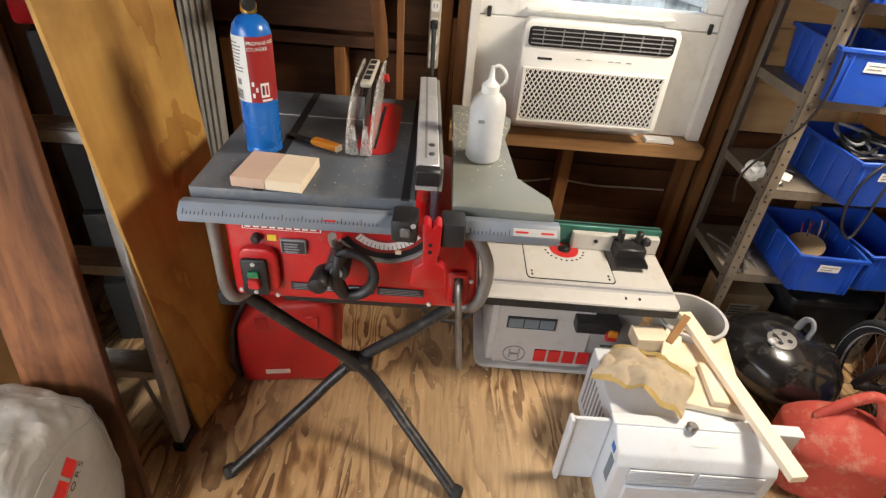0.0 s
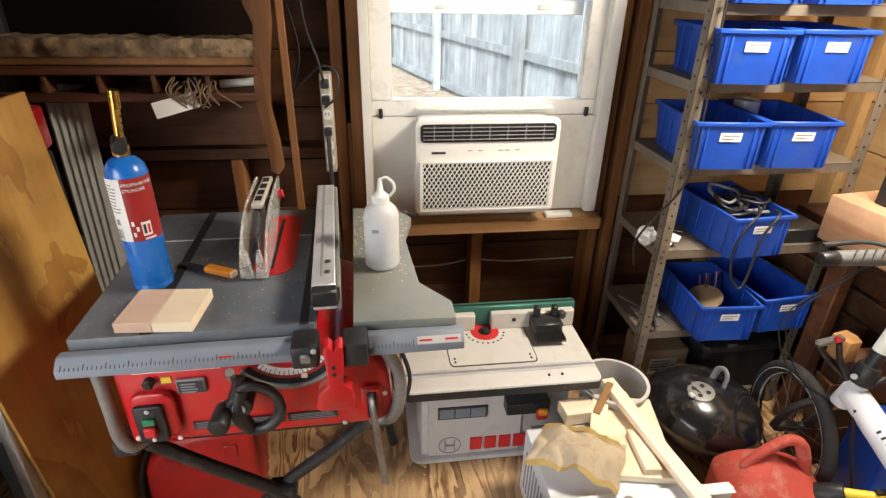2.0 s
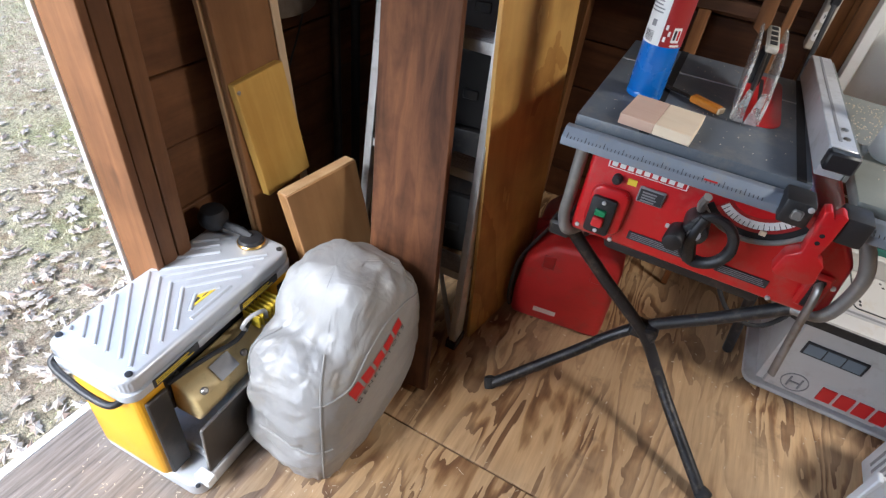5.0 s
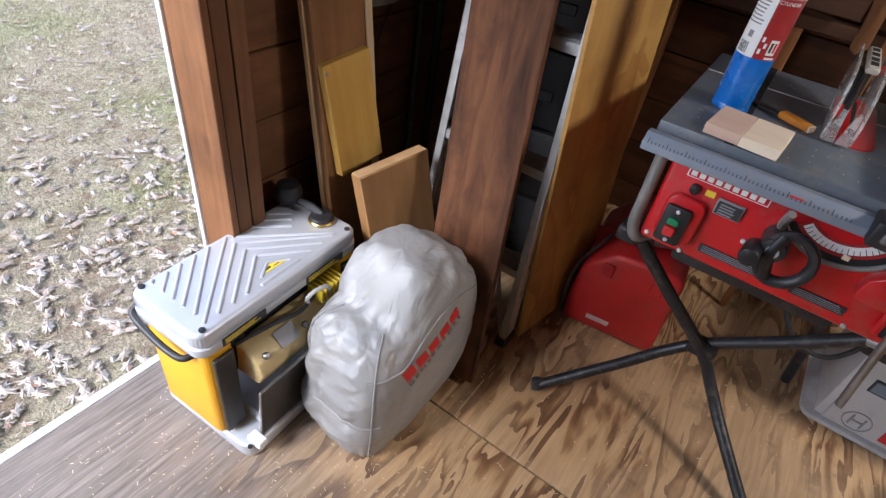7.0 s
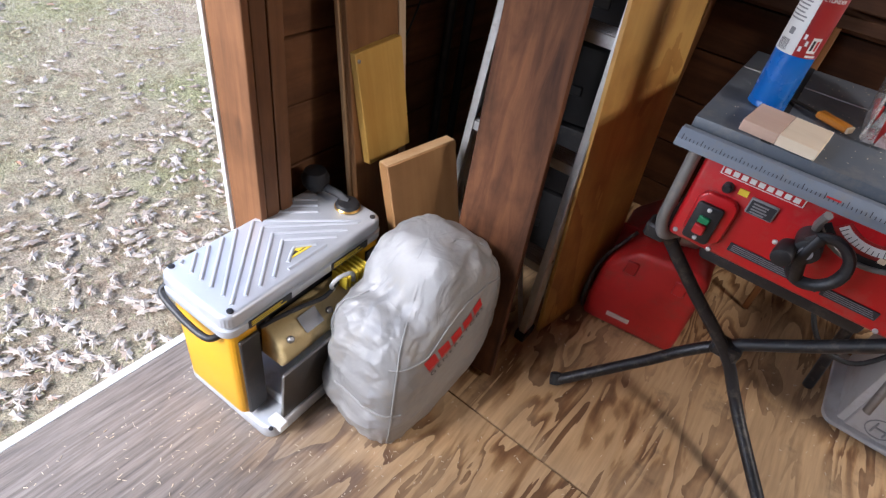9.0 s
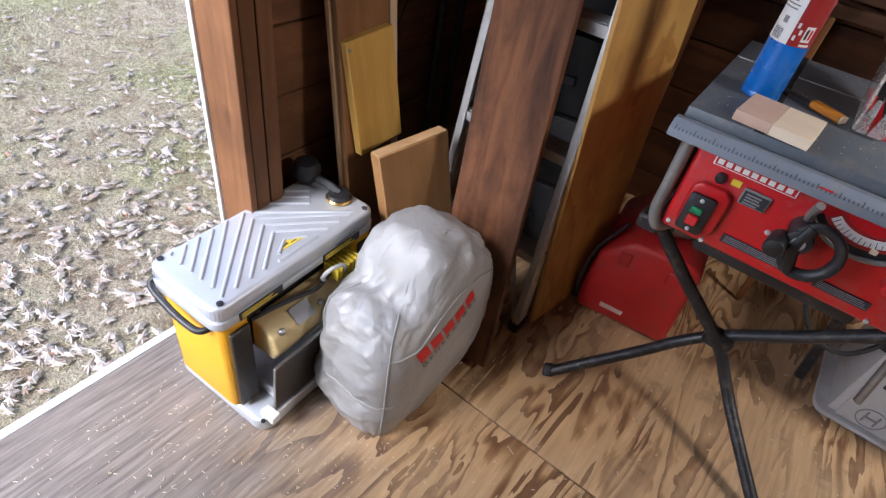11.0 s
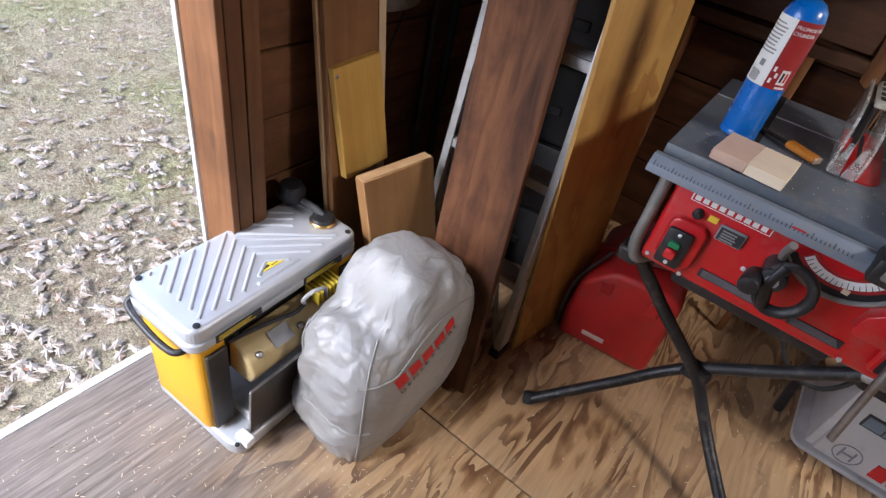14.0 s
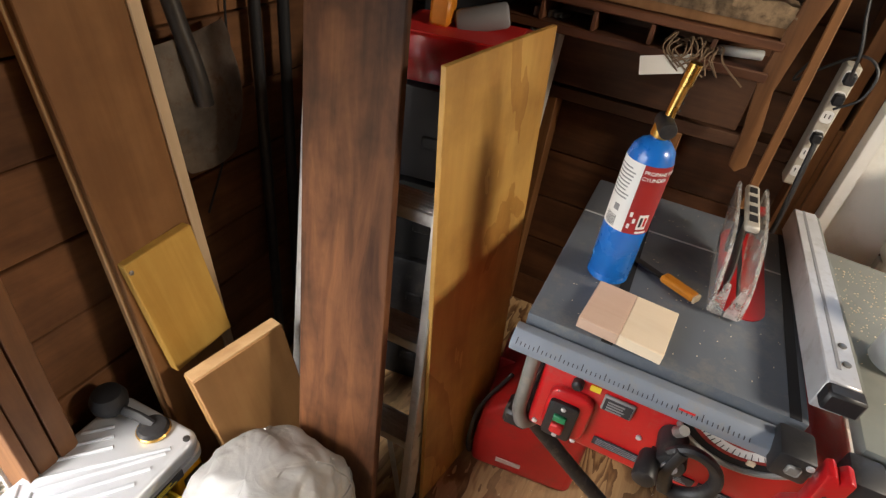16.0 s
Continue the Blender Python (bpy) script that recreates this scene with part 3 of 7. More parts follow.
while z < ROOF:
    front_boards.append(((LEFT - 0.1, FRONT - 0.022, z, RIGHT + 0.1, FRONT, z + 0.181), "siding"))
    z += 0.185
boarded("wall_front", "brown board siding", front_boards)
# unseen ceiling, added flat to keep the sky out
solid("ceiling", box(LEFT - 0.1, FRONT - 0.1, ROOF, RIGHT + 0.1, BACK + 0.1, ROOF + 0.05, 0), "siding", "unseen flat ceiling of brown boards", "ceiling", kind="structure")


# unseen panels added to stop light leaking between the siding boards
def backing(name, *args):
    return solid(name, box(*args, bev=0), "beam", "unseen panel behind the boards that blocks light leaks", "wall", kind="structure")


backing("wall_sheathing_back", LEFT - 0.1, BACK + 0.024, -0.2, WIN0, BACK + 0.05, ROOF + 0.05)
backing("wall_sheathing_back_right", WIN1, BACK + 0.024, -0.2, RIGHT + 0.1, BACK + 0.05, ROOF + 0.05)
backing("wall_sheathing_sill", WIN0, BACK + 0.024, -0.2, WIN1, BACK + 0.05, 0.70)
backing("wall_sheathing_head", WIN0, BACK + 0.0, 1.78, WIN1, BACK + 0.05, ROOF + 0.05)
backing("wall_sheathing_left", LEFT - 0.05, 0.632, -0.2, LEFT - 0.024, BACK + 0.05, ROOF + 0.05)
backing("wall_sheathing_left_near", LEFT - 0.05, FRONT - 0.05, -0.2, LEFT - 0.024, -1.51, ROOF + 0.05)
backing("wall_sheathing_lintel", LEFT - 0.05, -1.51, 2.02, LEFT - 0.024, 0.632, ROOF + 0.05)
backing("wall_sheathing_right", RIGHT + 0.026, FRONT - 0.05, -0.2, RIGHT + 0.05, BACK + 0.05, ROOF + 0.05)
backing("wall_sheathing_front", LEFT - 0.1, FRONT - 0.05, -0.2, RIGHT + 0.1, FRONT - 0.024, ROOF + 0.05)


def stud(x0, y0, z0, x1, y1, z1, mat="stud"):
    return solid("wall_stud", box(x0, y0, z0, x1, y1, z1, 0.002), mat, "rough pine wall stud", "stud", kind="structure")


for x0, z1 in ((-0.243, ROOF), (-0.188, ROOF), (0.712, ROOF), (0.775, ROOF), (-0.60, 0.90), (-0.99, 0.90), (1.25, ROOF), (1.72, ROOF)):
    stud(x0, STUD, 0.0, x0 + 0.038, BACK - 0.002, z1, "stud_light" if x0 > 1 else "stud")
stud(-0.204, STUD + 0.012, 0.0, -0.1885, BACK - 0.002, 1.02)
for x0 in (0.245,):
    stud(x0, STUD, 0.0, x0 + 0.044, BACK - 0.002, 0.638)
solid("wall_plate", box(-0.99, STUD, 0.902, -0.28, BACK - 0.002, 0.94, 0.002), "beam", "dark pine cross rail between studs", "stud", kind="structure")
for y0 in (0.586, 0.628, 1.80):
    stud(LEFT + 0.002, y0, 0.0, LEFT + 0.085, y0 + 0.038, ROOF, "jamb")
solid("door_jamb", box(LEFT - 0.03, 0.565, -0.02, LEFT + 0.088, 0.583, 2.0, 0.002), "jamb", "reddish wooden door jamb board", "door jamb", kind="structure")
solid("door_casing", box(LEFT - 0.045, 0.558, -0.02, LEFT - 0.031, 0.63, 2.02, 0.002), "white_paint", "white outer door casing", "trim", kind="structure")

# ---------- window with air conditioner ----------
WX0, WX1, WZ0 = -0.139, 0.679, 0.69
solid("window_sill_board", box(-0.187, 1.935, 0.638, 0.71, BACK - 0.004, 0.685, 0.003), "stud_x", "rough pine board under the window", "sill", kind="structure")
window = thing("window_1", "white window with the sash raised over an air conditioner", "window", kind="structure")
part("jamb", box(WX0 - 0.01, 1.985, WZ0, WX0 + 0.02, 2.17, 1.85, 0.002), "old_white", window)
part("jamb", box(WX1 - 0.02, 1.985, WZ0, WX1 + 0.022, 2.17, 1.85, 0.002), "old_white", window)
part("filler_panel", box(WX0 + 0.02, 2.02, WZ0, 0.035, 2.04, 1.044, 0.002), "old_white", window)
part("filler_panel", box(0.482, 2.02, WZ0, WX1 - 0.02, 2.04, 1.044, 0.002), "old_white", window)
part("filler_strip", box(0.036, 1.99, WZ0, 0.481, 2.03, 0.728, 0.002), "old_white", window)
part("sill_block", box(0.50, 1.945, 0.6855, 0.60, 1.984, 0.70, 0.002), "old_white", window)
part("lower_rail", box(WX0 + 0.02, 2.025, 1.046, WX1 - 0.02, 2.075, 1.098, 0.003), "white_paint", window)
part("rail_ledge", box(0.03, 1.99, 1.072, 0.50, 2.024, 1.079, 0.002), "white_paint", window)
for x0, x1 in ((WX0 + 0.02, -0.048), (0.60, WX1 - 0.02)):
    part("stile", box(x0, 2.025, 1.099, x1, 2.075, 1.76, 0.003), "white_paint", window)
part("top_rail", box(-0.047, 2.03, 1.72, 0.599, 2.07, 1.78, 0.003), "white_paint", window)
part("meeting_rail", box(-0.047, 2.09, 1.362, 0.599, 2.12, 1.405, 0.003), "white_paint", window)
for x in (0.10, 0.44):
    part("tilt_latch", box(x, 2.083, 1.377, x + 0.05, 2.0895, 1.392, 0.002), "alu", window)
pane = part("pane", box(-0.047, 2.048, 1.099, 0.599, 2.052, 1.72, 0), "glass", window)
pane.visible_shadow = False
for x in (-0.095, 0.622):
    part("latch", box(x, 2.015, 1.040, x + 0.013, 2.026, 1.072, 0.002), "black", window, "black sash latch")

ac = thing("air_conditioner", "white window air conditioner with dark top vent and diamond grille", "air conditioner", sized(pose(0.259, 1.913, 0.724), 1.14, 1.14, 1.067))
part("casing", prism(rounded(0.405, 0.30, 0.02, 4), 0.0, 0.15, 0.006, m=pose(0, 0, 0.158, 90)), "ac_white", ac, m=pose(0, 0.16, 0))
part("front_panel", prism(rounded(0.425, 0.312, 0.022, 5), -0.012, 0.012, 0.006, m=pose(0, 0, 0.164, 90)), "ac_white", ac)
# flat near-black plates stand in for the shaded hollows of vent and grille
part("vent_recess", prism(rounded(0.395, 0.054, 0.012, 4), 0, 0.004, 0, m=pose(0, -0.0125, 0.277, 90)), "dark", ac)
for k in range(4):
    part("louvre", box(-0.19, -0.0205, 0.257 + k * 0.012, 0.19, -0.0165, 0.26 + k * 0.012, 0.001), "text_grey", ac)
for k in range(7):
    part("vane", box(-0.16 + k * 0.053, -0.0195, 0.254, -0.157 + k * 0.053, -0.0172, 0.301, 0), "text_grey", ac)
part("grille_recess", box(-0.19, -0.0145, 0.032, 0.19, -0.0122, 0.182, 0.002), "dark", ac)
bm = bmesh.new()
gx0, gx1, gz0, gz1 = -0.192, 0.192, 0.03, 0.184
step = 0.0135
n = int((gx1 - gx0 + gz1 - gz0) / step) + 8
for s in (1, -1):
    for k in range(-14, n):
        # each strand runs across the grille at a slope of 0.62
        c = gx0 + k * step
        pts = []
        for zz in (gz0, gz1):
            pts.append((c + s * (zz - gz0) * 0.6 - (0 if s > 0 else 0), zz))
        (xa, za), (xb, zb) = pts
        lo, hi = max(min(xa, xb), gx0), min(max(xa, xb), gx1)
        if hi - lo < 0.004:
            continue
        f0 = [(zz) for zz in (za + (lo - xa) / (xb - xa) * (zb - za), za + (hi - xa) / (xb - xa) * (zb - za))]
        d = Vector((hi - lo, 0, f0[1] - f0[0]))
        mid = Vector(((lo + hi) / 2, -0.0175, (f0[0] + f0[1]) / 2))
        strand = box(-d.length / 2, -0.002, -0.00135, d.length / 2, 0.002, 0.00135, 0)
        merged(bm, strand, Matrix.Translation(mid) @ Matrix.Rotation(-math.atan2(d.z, d.x), 4, "Y"))
part("diamond_grille", bm, "ac_white", ac)
bm = bmesh.new()
for x0, z0, x1, z1 in ((gx0 - 0.008, gz0 - 0.006, gx1 + 0.008, gz0), (gx0 - 0.008, gz1, gx1 + 0.008, gz1 + 0.005), (gx0 - 0.008, gz0, gx0, gz1), (gx1, gz0, gx1 + 0.008, gz1)):
    box(x0, -0.0205, z0, x1, -0.0125, z1, 0.001, bm=bm)
part("grille_rim", bm, "ac_white", ac)
part("nameplate", box(-0.165, -0.0135, 0.212, -0.125, -0.0121, 0.219, 0), "text_dark", ac)
for x in (-0.06, -0.03, 0.03, 0.05, 0.08):
    part("button_mark", box(x, -0.0135, 0.22, x + 0.014, -0.0121, 0.2225, 0), "text_grey", ac)

# ---------- outside ----------
bm = bmesh.new()
bmesh.ops.create_grid(bm, x_segments=2, y_segments=2, size=400)
solid("ground", bm, "ground", "autumn lawn with fallen leaves", "ground", m=pose(0, 0, -0.22), kind="structure")
rnd = random.Random(3)


def leaf_shape(s, r):
    pts = []
    for i in range(14):
        a = 2 * math.pi * i / 14
        rad = s * (0.55 + 0.45 * (i % 2)) * (1.35 if i in (0, 1, 13) else 1.0) * (0.8 + 0.4 * r.random())
        pts.append((rad * math.cos(a) * 1.3, rad * math.sin(a) * 0.8))
    return pts


def scatter_leaves(name, count, place, size, z):
    bm = bmesh.new()
    for _ in range(count):
        x, y = place()
        m = Matrix.Translation((x, y, z + 0.006 + 0.010 * rnd.random())) @ Euler((rnd.uniform(-0.1, 0.1), rnd.uniform(-0.1, 0.1), rnd.uniform(0, 6.3))).to_matrix().to_4x4()
        c = bm.verts.new(m @ Vector((0, 0, 0.006)))
        ring = [bm.verts.new(m @ Vector((px, py, 0))) for px, py in leaf_shape(size * rnd.uniform(0.6, 1.25), rnd)]
        for i in range(len(ring)):
            bm.faces.new((c, ring[i], ring[(i + 1) % len(ring)]))
    return solid(name, bm, "leaf", "scattered dry brown oak leaves on the lawn", "leaves", kind="stuff")


def near_door():
    # thickest close to the sill, thinning outwards
    d = abs(rnd.gauss(0, 0.9)) + 0.02
    return SILL_X - 0.05 - d, rnd.uniform(-1.2, 2.6)


scatter_leaves("fallen_leaves", 2400, near_door, 0.021, -0.22)
scatter_leaves("far_fallen_leaves", 1300, lambda: (rnd.uniform(-7, -2.2), rnd.uniform(-3, 7)), 0.026, -0.22)
scatter_leaves("leaf_litter", 2600, lambda: (rnd.uniform(-1.6, 1.6), rnd.uniform(4.0, 12.0)), 0.055, -0.22)
bm = bmesh.new()
for _ in range(150000):
    dd = rnd.random() ** 0.8
    x, y = SILL_X - 0.06 - dd * 5.0, rnd.uniform(-1.5, 4.5)
    if rnd.random() > 0.30 + 0.95 * dd + 0.25 * math.sin(3 * x + 2 * y):
        continue
    h, a = rnd.uniform(0.008, 0.026), rnd.uniform(0, 6.3)
    dx, dy = 0.002 * math.cos(a), 0.002 * math.sin(a)
    lx, ly = rnd.uniform(-0.03, 0.03), rnd.uniform(-0.03, 0.03)
    v = [bm.verts.new(q) for q in ((x - dx, y - dy, -0.22), (x + dx, y + dy, -0.22), (x + lx, y + ly, -0.22 + h))]
    bm.faces.new(v)
solid("grass", bm, "blade", "thin dormant grass", "grass", kind="stuff")

fence = thing("garden_fence", "tall weathered grey board fence behind the shed", "fence", pose(1.04, 9.1, -0.22, 0, 0, -74))
for k in range(70):
    x = -7.2 + k * 0.178
    part("slat", box(x, 0, 0.03, x + 0.170, 0.018, 1.95 + 0.02 * ((k * 7) % 5) / 5, 0.003), "fence_wood", fence)
for z0 in (0.08, 0.80, 1.55):
    part("fence_rail", box(-7.2, -0.05, z0, 5.2, -0.001, z0 + 0.10, 0.003), "fence_wood", fence)
for x in (-5.0, -2.5, -0.06, 2.4, 4.8):
    part("post", box(x, -0.16, 0.0, x + 0.11, -0.051, 2.0, 0.003), "fence_wood", fence)

# strands added in place of pale splits along the siding
cab2 = thing("pale_wire", "thin pale strands standing in for splits in the wall boards", "wire")
part("strand", tube([(-0.10, BACK - 0.006, 0.40), (0.0, BACK - 0.006, 0.408), (0.14, BACK - 0.006, 0.412), (0.24, BACK - 0.006, 0.43)], 0.004, 6), "pale_cable", cab2)
part("strand", tube([(0.292, BACK - 0.006, 0.43), (0.42, BACK - 0.006, 0.416), (0.56, BACK - 0.006, 0.418), (0.70, BACK - 0.006, 0.42)], 0.004, 6), "pale_cable", cab2)

# ---------- table saw on its folding stand ----------
TZ = 0.868
saw = thing("table_saw", "red jobsite table saw with grey top on a folding black stand", "table saw", sized(pose(-0.306, 1.09, -0.0746, 0, 0, 1.2), 1.066, 1.12, 1.086))
# local frame: x along the front rail, y to the back, z up from the floor
part("tabletop", prism([(-0.365, -0.005), (0.055, -0.005), (0.055, 0.515), (-0.365, 0.515)], TZ - 0.032, TZ, 0.004), "grey_table", saw)
part("miter_slot", box(-0.245, -0.004, TZ - 0.0005, -0.227, 0.514, TZ + 0.0012, 0), "dark", saw)
part("miter_slot", box(0.028, -0.004, TZ - 0.0005, 0.044, 0.514, TZ + 0.0012, 0), "dark", saw)
part("table_gap", box(-0.362, 0.355, TZ - 0.0005, 0.028, 0.359, TZ + 0.001, 0), "alu", saw)
part("throat_plate", prism(rounded(0.085, 0.30, 0.04, 6, -0.045, 0.325), TZ - 0.002, TZ + 0.002, 0), "red", saw, "red throat plate")
part("blade_slot", box(-0.052, 0.20, TZ + 0.0015, -0.044, 0.45, TZ + 0.0026, 0), "dark", saw)
ext = [(0.125, -0.005), (0.318, -0.012), (0.318, 0.045), (0.262, 0.12), (0.25, 0.335), (0.278, 0.44), (0.24, 0.50), (0.125, 0.515)]
part("extension_table", prism(ext, TZ - 0.03, TZ - 0.002, 0.004), "green_grey", saw, "greenish grey sawdusty extension table")
rail = part("front_rail", prism([(-0.045, TZ - 0.05), (-0.008, TZ - 0.05), (-0.008, TZ - 0.02), (-0.028, TZ - 0.018), (-0.045, TZ - 0.034)], -0.375, 0.055, 0.002, m=Matrix(((0, 0, 1, 0), (1, 0, 0, 0), (0, 1, 0, 0), (0, 0, 0, 1)))), "rail_grey", saw)
rail2 = part("front_rail", prism([(-0.045, TZ - 0.05), (-0.008, TZ - 0.05), (-0.008, TZ - 0.02), (-0.028, TZ - 0.018), (-0.045, TZ - 0.034)], 0.15, 0.328, 0.002, m=Matrix(((0, 0, 1, 0), (1, 0, 0, 0), (0, 1, 0, 0), (0, 0, 0, 1)))), "rail_grey", saw)
slope = frame_of((0, 0, 0), (1, 0, 0), (0, -0.7, 0.72))
bm = bmesh.new()
for k in range(50):
    x = -0.365 + k * 0.0072
    h = 0.011 if k % 5 == 0 else 0.006
    box(x, 0, 0, x + 0.0013, h, 0.0006, 0, bm=bm)
part("scale_marks", bm, "text_dark", rail, "", Matrix.Translation((0, -0.0455, TZ - 0.0345)) @ frame_of((0, 0, 0.0006), (1, 0, 0), (0, -0.69, 0.72)))
bm = bmesh.new()
for k in range(11):
    x = 0.16 + k * 0.0072
    h = 0.011 if k % 5 == 0 else 0.006
    box(x, 0, 0, x + 0.0013, h, 0.0006, 0, bm=bm)
part("scale_marks", bm, "text_dark", rail2, "", Matrix.Translation((0, -0.0455, TZ - 0.0345)) @ frame_of((0, 0, 0.0006), (1, 0, 0), (0, -0.69, 0.72)))
part("scale_sticker", box(0.24, 0.001, 0, 0.322, 0.015, 0.0005, 0), "router_grey", rail2, "", Matrix.Translation((0, -0.0455, TZ - 0.0345)) @ frame_of((0, 0.001, 0.0005), (1, 0, 0), (0, -0.69, 0.72)))
for x0 in (0.244, 0.292):
    part("sticker_print", box(x0, 0.006, 0.0005, x0 + 0.024, 0.0095, 0.0012, 0), "text_red", rail2, "", Matrix.Translation((0, -0.0455, TZ - 0.0345)) @ frame_of((0, 0.001, 0.0005), (1, 0, 0), (0, -0.69, 0.72)))
part("scale_mark_red", box(-0.11, 0.004, 0, -0.087, 0.007, 0.0007, 0), "text_red", rail, "", Matrix.Translation((0, -0.0455, TZ - 0.0345)) @ frame_of((0, 0.0, 0.0005), (1, 0, 0), (0, -0.69, 0.72)))

# rip fence with its clamp
fence_m = pose(0.075, 0, TZ, 0, 0, 2.0)
fence_bar = part("rip_fence", box(-0.022, 0.03, 0.004, 0.022, 0.535, 0.058, 0.002), "alu", saw, "aluminium rip fence", fence_m)
part("fence_face", box(0.023, 0.03, 0.004, 0.03, 0.535, 0.052, 0.001), "green_grey", fence_bar)
part("groove", box(-0.006, 0.06, 0.0575, -0.001, 0.533, 0.0587, 0), "text_grey", fence_bar)
for y in (0.075, 0.115):
    part("screw", lathe([(0.006, 0.0), (0.006, 0.002), (0.003, 0.003)], 12), "steel", fence_bar, "", pose(0.008, y, 0.058))
part("end_cap", box(-0.0235, 0.004, 0.026, 0.0255, 0.0295, 0.0588, 0.004), "black", fence_bar)
clampL = part("fence_clamp", box(0.016, -0.068, TZ - 0.050, 0.064, -0.012, TZ - 0.004, 0.006, 2), "black", saw, "black fence clamp with a lens")
part("clamp_lens", box(0.032, -0.0712, TZ - 0.036, 0.05, -0.0675, TZ - 0.018, 0.003), "tube_grey", clampL)
part("clamp_screw", lathe([(0.005, 0), (0.005, 0.002), (0.002, 0.003)], 10, m=pose(0.056, -0.068, TZ - 0.012, 90)), "alu", clampL)
part("clamp_block", box(0.105, -0.066, TZ - 0.056, 0.15, -0.012, TZ - 0.006, 0.006, 2), "black", saw)
lever = part("fence_lever", prism([(0.072, TZ - 0.004), (0.082, TZ), (0.09, TZ - 0.012), (0.098, TZ), (0.107, TZ - 0.004), (0.106, TZ - 0.05), (0.102, TZ - 0.085), (0.118, TZ - 0.098), (0.122, TZ - 0.135), (0.112, TZ - 0.143), (0.060, TZ - 0.143), (0.052, TZ - 0.135), (0.058, TZ - 0.1), (0.076, TZ - 0.085), (0.075, TZ - 0.05)], 0, 0.03, 0.003, m=pose(0, -0.045, 0, 90)), "red", saw, "red fence lever")
for zz in (TZ - 0.045, TZ - 0.06):
    part("lever_hole", lathe([(0.004, 0), (0.004, 0.001)], 10, m=pose(0.0885, -0.0748, zz, 90)), "dark", lever)

# red housing
body = part("housing", prism([(-0.315, 0.612), (-0.315, 0.815), (0.09, 0.815), (0.15, 0.79), (0.188, 0.74), (0.196, 0.63), (0.175, 0.612)], -0.34, 0.0, 0.012, m=pose(0, 0.0, 0, 90), seg=3), "red", saw)
part("motor_housing", box(-0.24, 0.05, 0.555, 0.1, 0.33, 0.625, 0.015, 2), "black", saw)
part("switch_boss", prism(rounded(0.078, 0.108, 0.022, 5), 0, 0.016, 0.006, m=pose(-0.252, 0, 0.692, 90), seg=3), "red", body)
sw = part("power_switch", prism(rounded(0.052, 0.086, 0.007, 3), 0, 0.010, 0.003, m=pose(-0.259, -0.0155, 0.682, 90)), "black", body, "black power switch")
part("green_button", box(-0.271, -0.032, 0.685, -0.248, -0.0245, 0.700, 0.002), "green", sw)
part("red_button", box(-0.271, -0.037, 0.661, -0.248, -0.0245, 0.683, 0.003), "text_red", sw)
for zz in (0.716, 0.648):
    part("switch_screw", lathe([(0.0045, 0), (0.0045, 0.002), (0.002, 0.003)], 10, m=pose(-0.259, -0.026, zz, 90)), "alu", sw)
part("reset_button", lathe([(0.010, 0), (0.010, 0.012), (0.006, 0.016)], 16, m=pose(-0.252, 0, 0.764, 90)), "black", body)
part("warning_sticker", box(-0.232, -0.002, 0.758, -0.214, -0.0003, 0.771, 0), "yellow_plain", body)
rate = part("rating_plate", box(-0.206, -0.008, 0.733, -0.155, -0.0003, 0.766, 0.002), "text_grey", body)
part("rating_field", box(-0.203, -0.0088, 0.736, -0.158, -0.0078, 0.763, 0), "text_dark", rate)
bars("rating_print", 4, 0.036, 0.003, 0.003, "text_grey", rate, frame_of((-0.198, -0.0092, 0.759), (1, 0, 0), (0, -1, 0)), 4)
part("brand_plate", box(-0.278, -0.0028, 0.783, -0.125, -0.0003, 0.803, 0.0005), "label_white", body, "white outlined maker's plate")
part("brand_plate_field", box(-0.2755, -0.0036, 0.7852, -0.1275, -0.0025, 0.8008, 0), "red", body)
for k in range(9):
    part("brand_bar", box(-0.2715 + 0.0158 * k, -0.0043, 0.788, -0.2605 + 0.0158 * k, -0.0034, 0.798, 0), "label_white", body)
for x0, x1 in ((-0.195, -0.022), (-0.016, 0.082)):
    st = part("caution_strip", box(x0, -0.003, 0.640, x1, -0.0003, 0.659, 0.0005), "text_dark", body, "black caution strip")
    bars("caution_print", 4, (x1 - x0) * 0.92, 0.0012, 0.0028, "text_grey", st, frame_of((x0 + 0.006, -0.0033, 0.657), (1, 0, 0), (0, -1, 0)), 5)
for x, zz in ((-0.225, 0.622), (0.095, 0.622), (-0.300, 0.63), (0.178, 0.69), (-0.13, 0.70)):
    part("bolt", lathe([(0.005, 0), (0.005, 0.003), (0.002, 0.004)], 10, m=pose(x, 0, zz, 90)), "alu", body)
# recessed bevel window with a pale scale and a curved slot
CX, CZ = 0.0, 0.842


def arc_band(a0, a1, r0, r1, depth, mat, name, parent, y=0.0):
    n = 20
    arc = [(math.sin(radians(a0 + (a1 - a0) * i / n)), -math.cos(radians(a0 + (a1 - a0) * i / n))) for i in range(n + 1)]
    poly = [(r1 * x, r1 * y2) for x, y2 in arc] + [(r0 * x, r0 * y2) for x, y2 in arc[::-1]]
    return part(name, prism(poly, 0, depth, 0, m=pose(CX, y, CZ, 90)), mat, parent)


arc_band(-44, 58, 0.066, 0.1015, 0.0015, "label_red", "scale_recess", body)
scale = arc_band(-42, 52, 0.072, 0.088, 0.0024, "label_white", "bevel_scale", body)
for k in range(15):
    arc_band(-38 + k * 6, -37.2 + k * 6, 0.079 if k % 3 else 0.075, 0.0875, 0.0031, "text_dark", "scale_mark", scale)
arc_band(-50, 58, 0.096, 0.112, 0.0022, "dark", "bevel_slot", body)
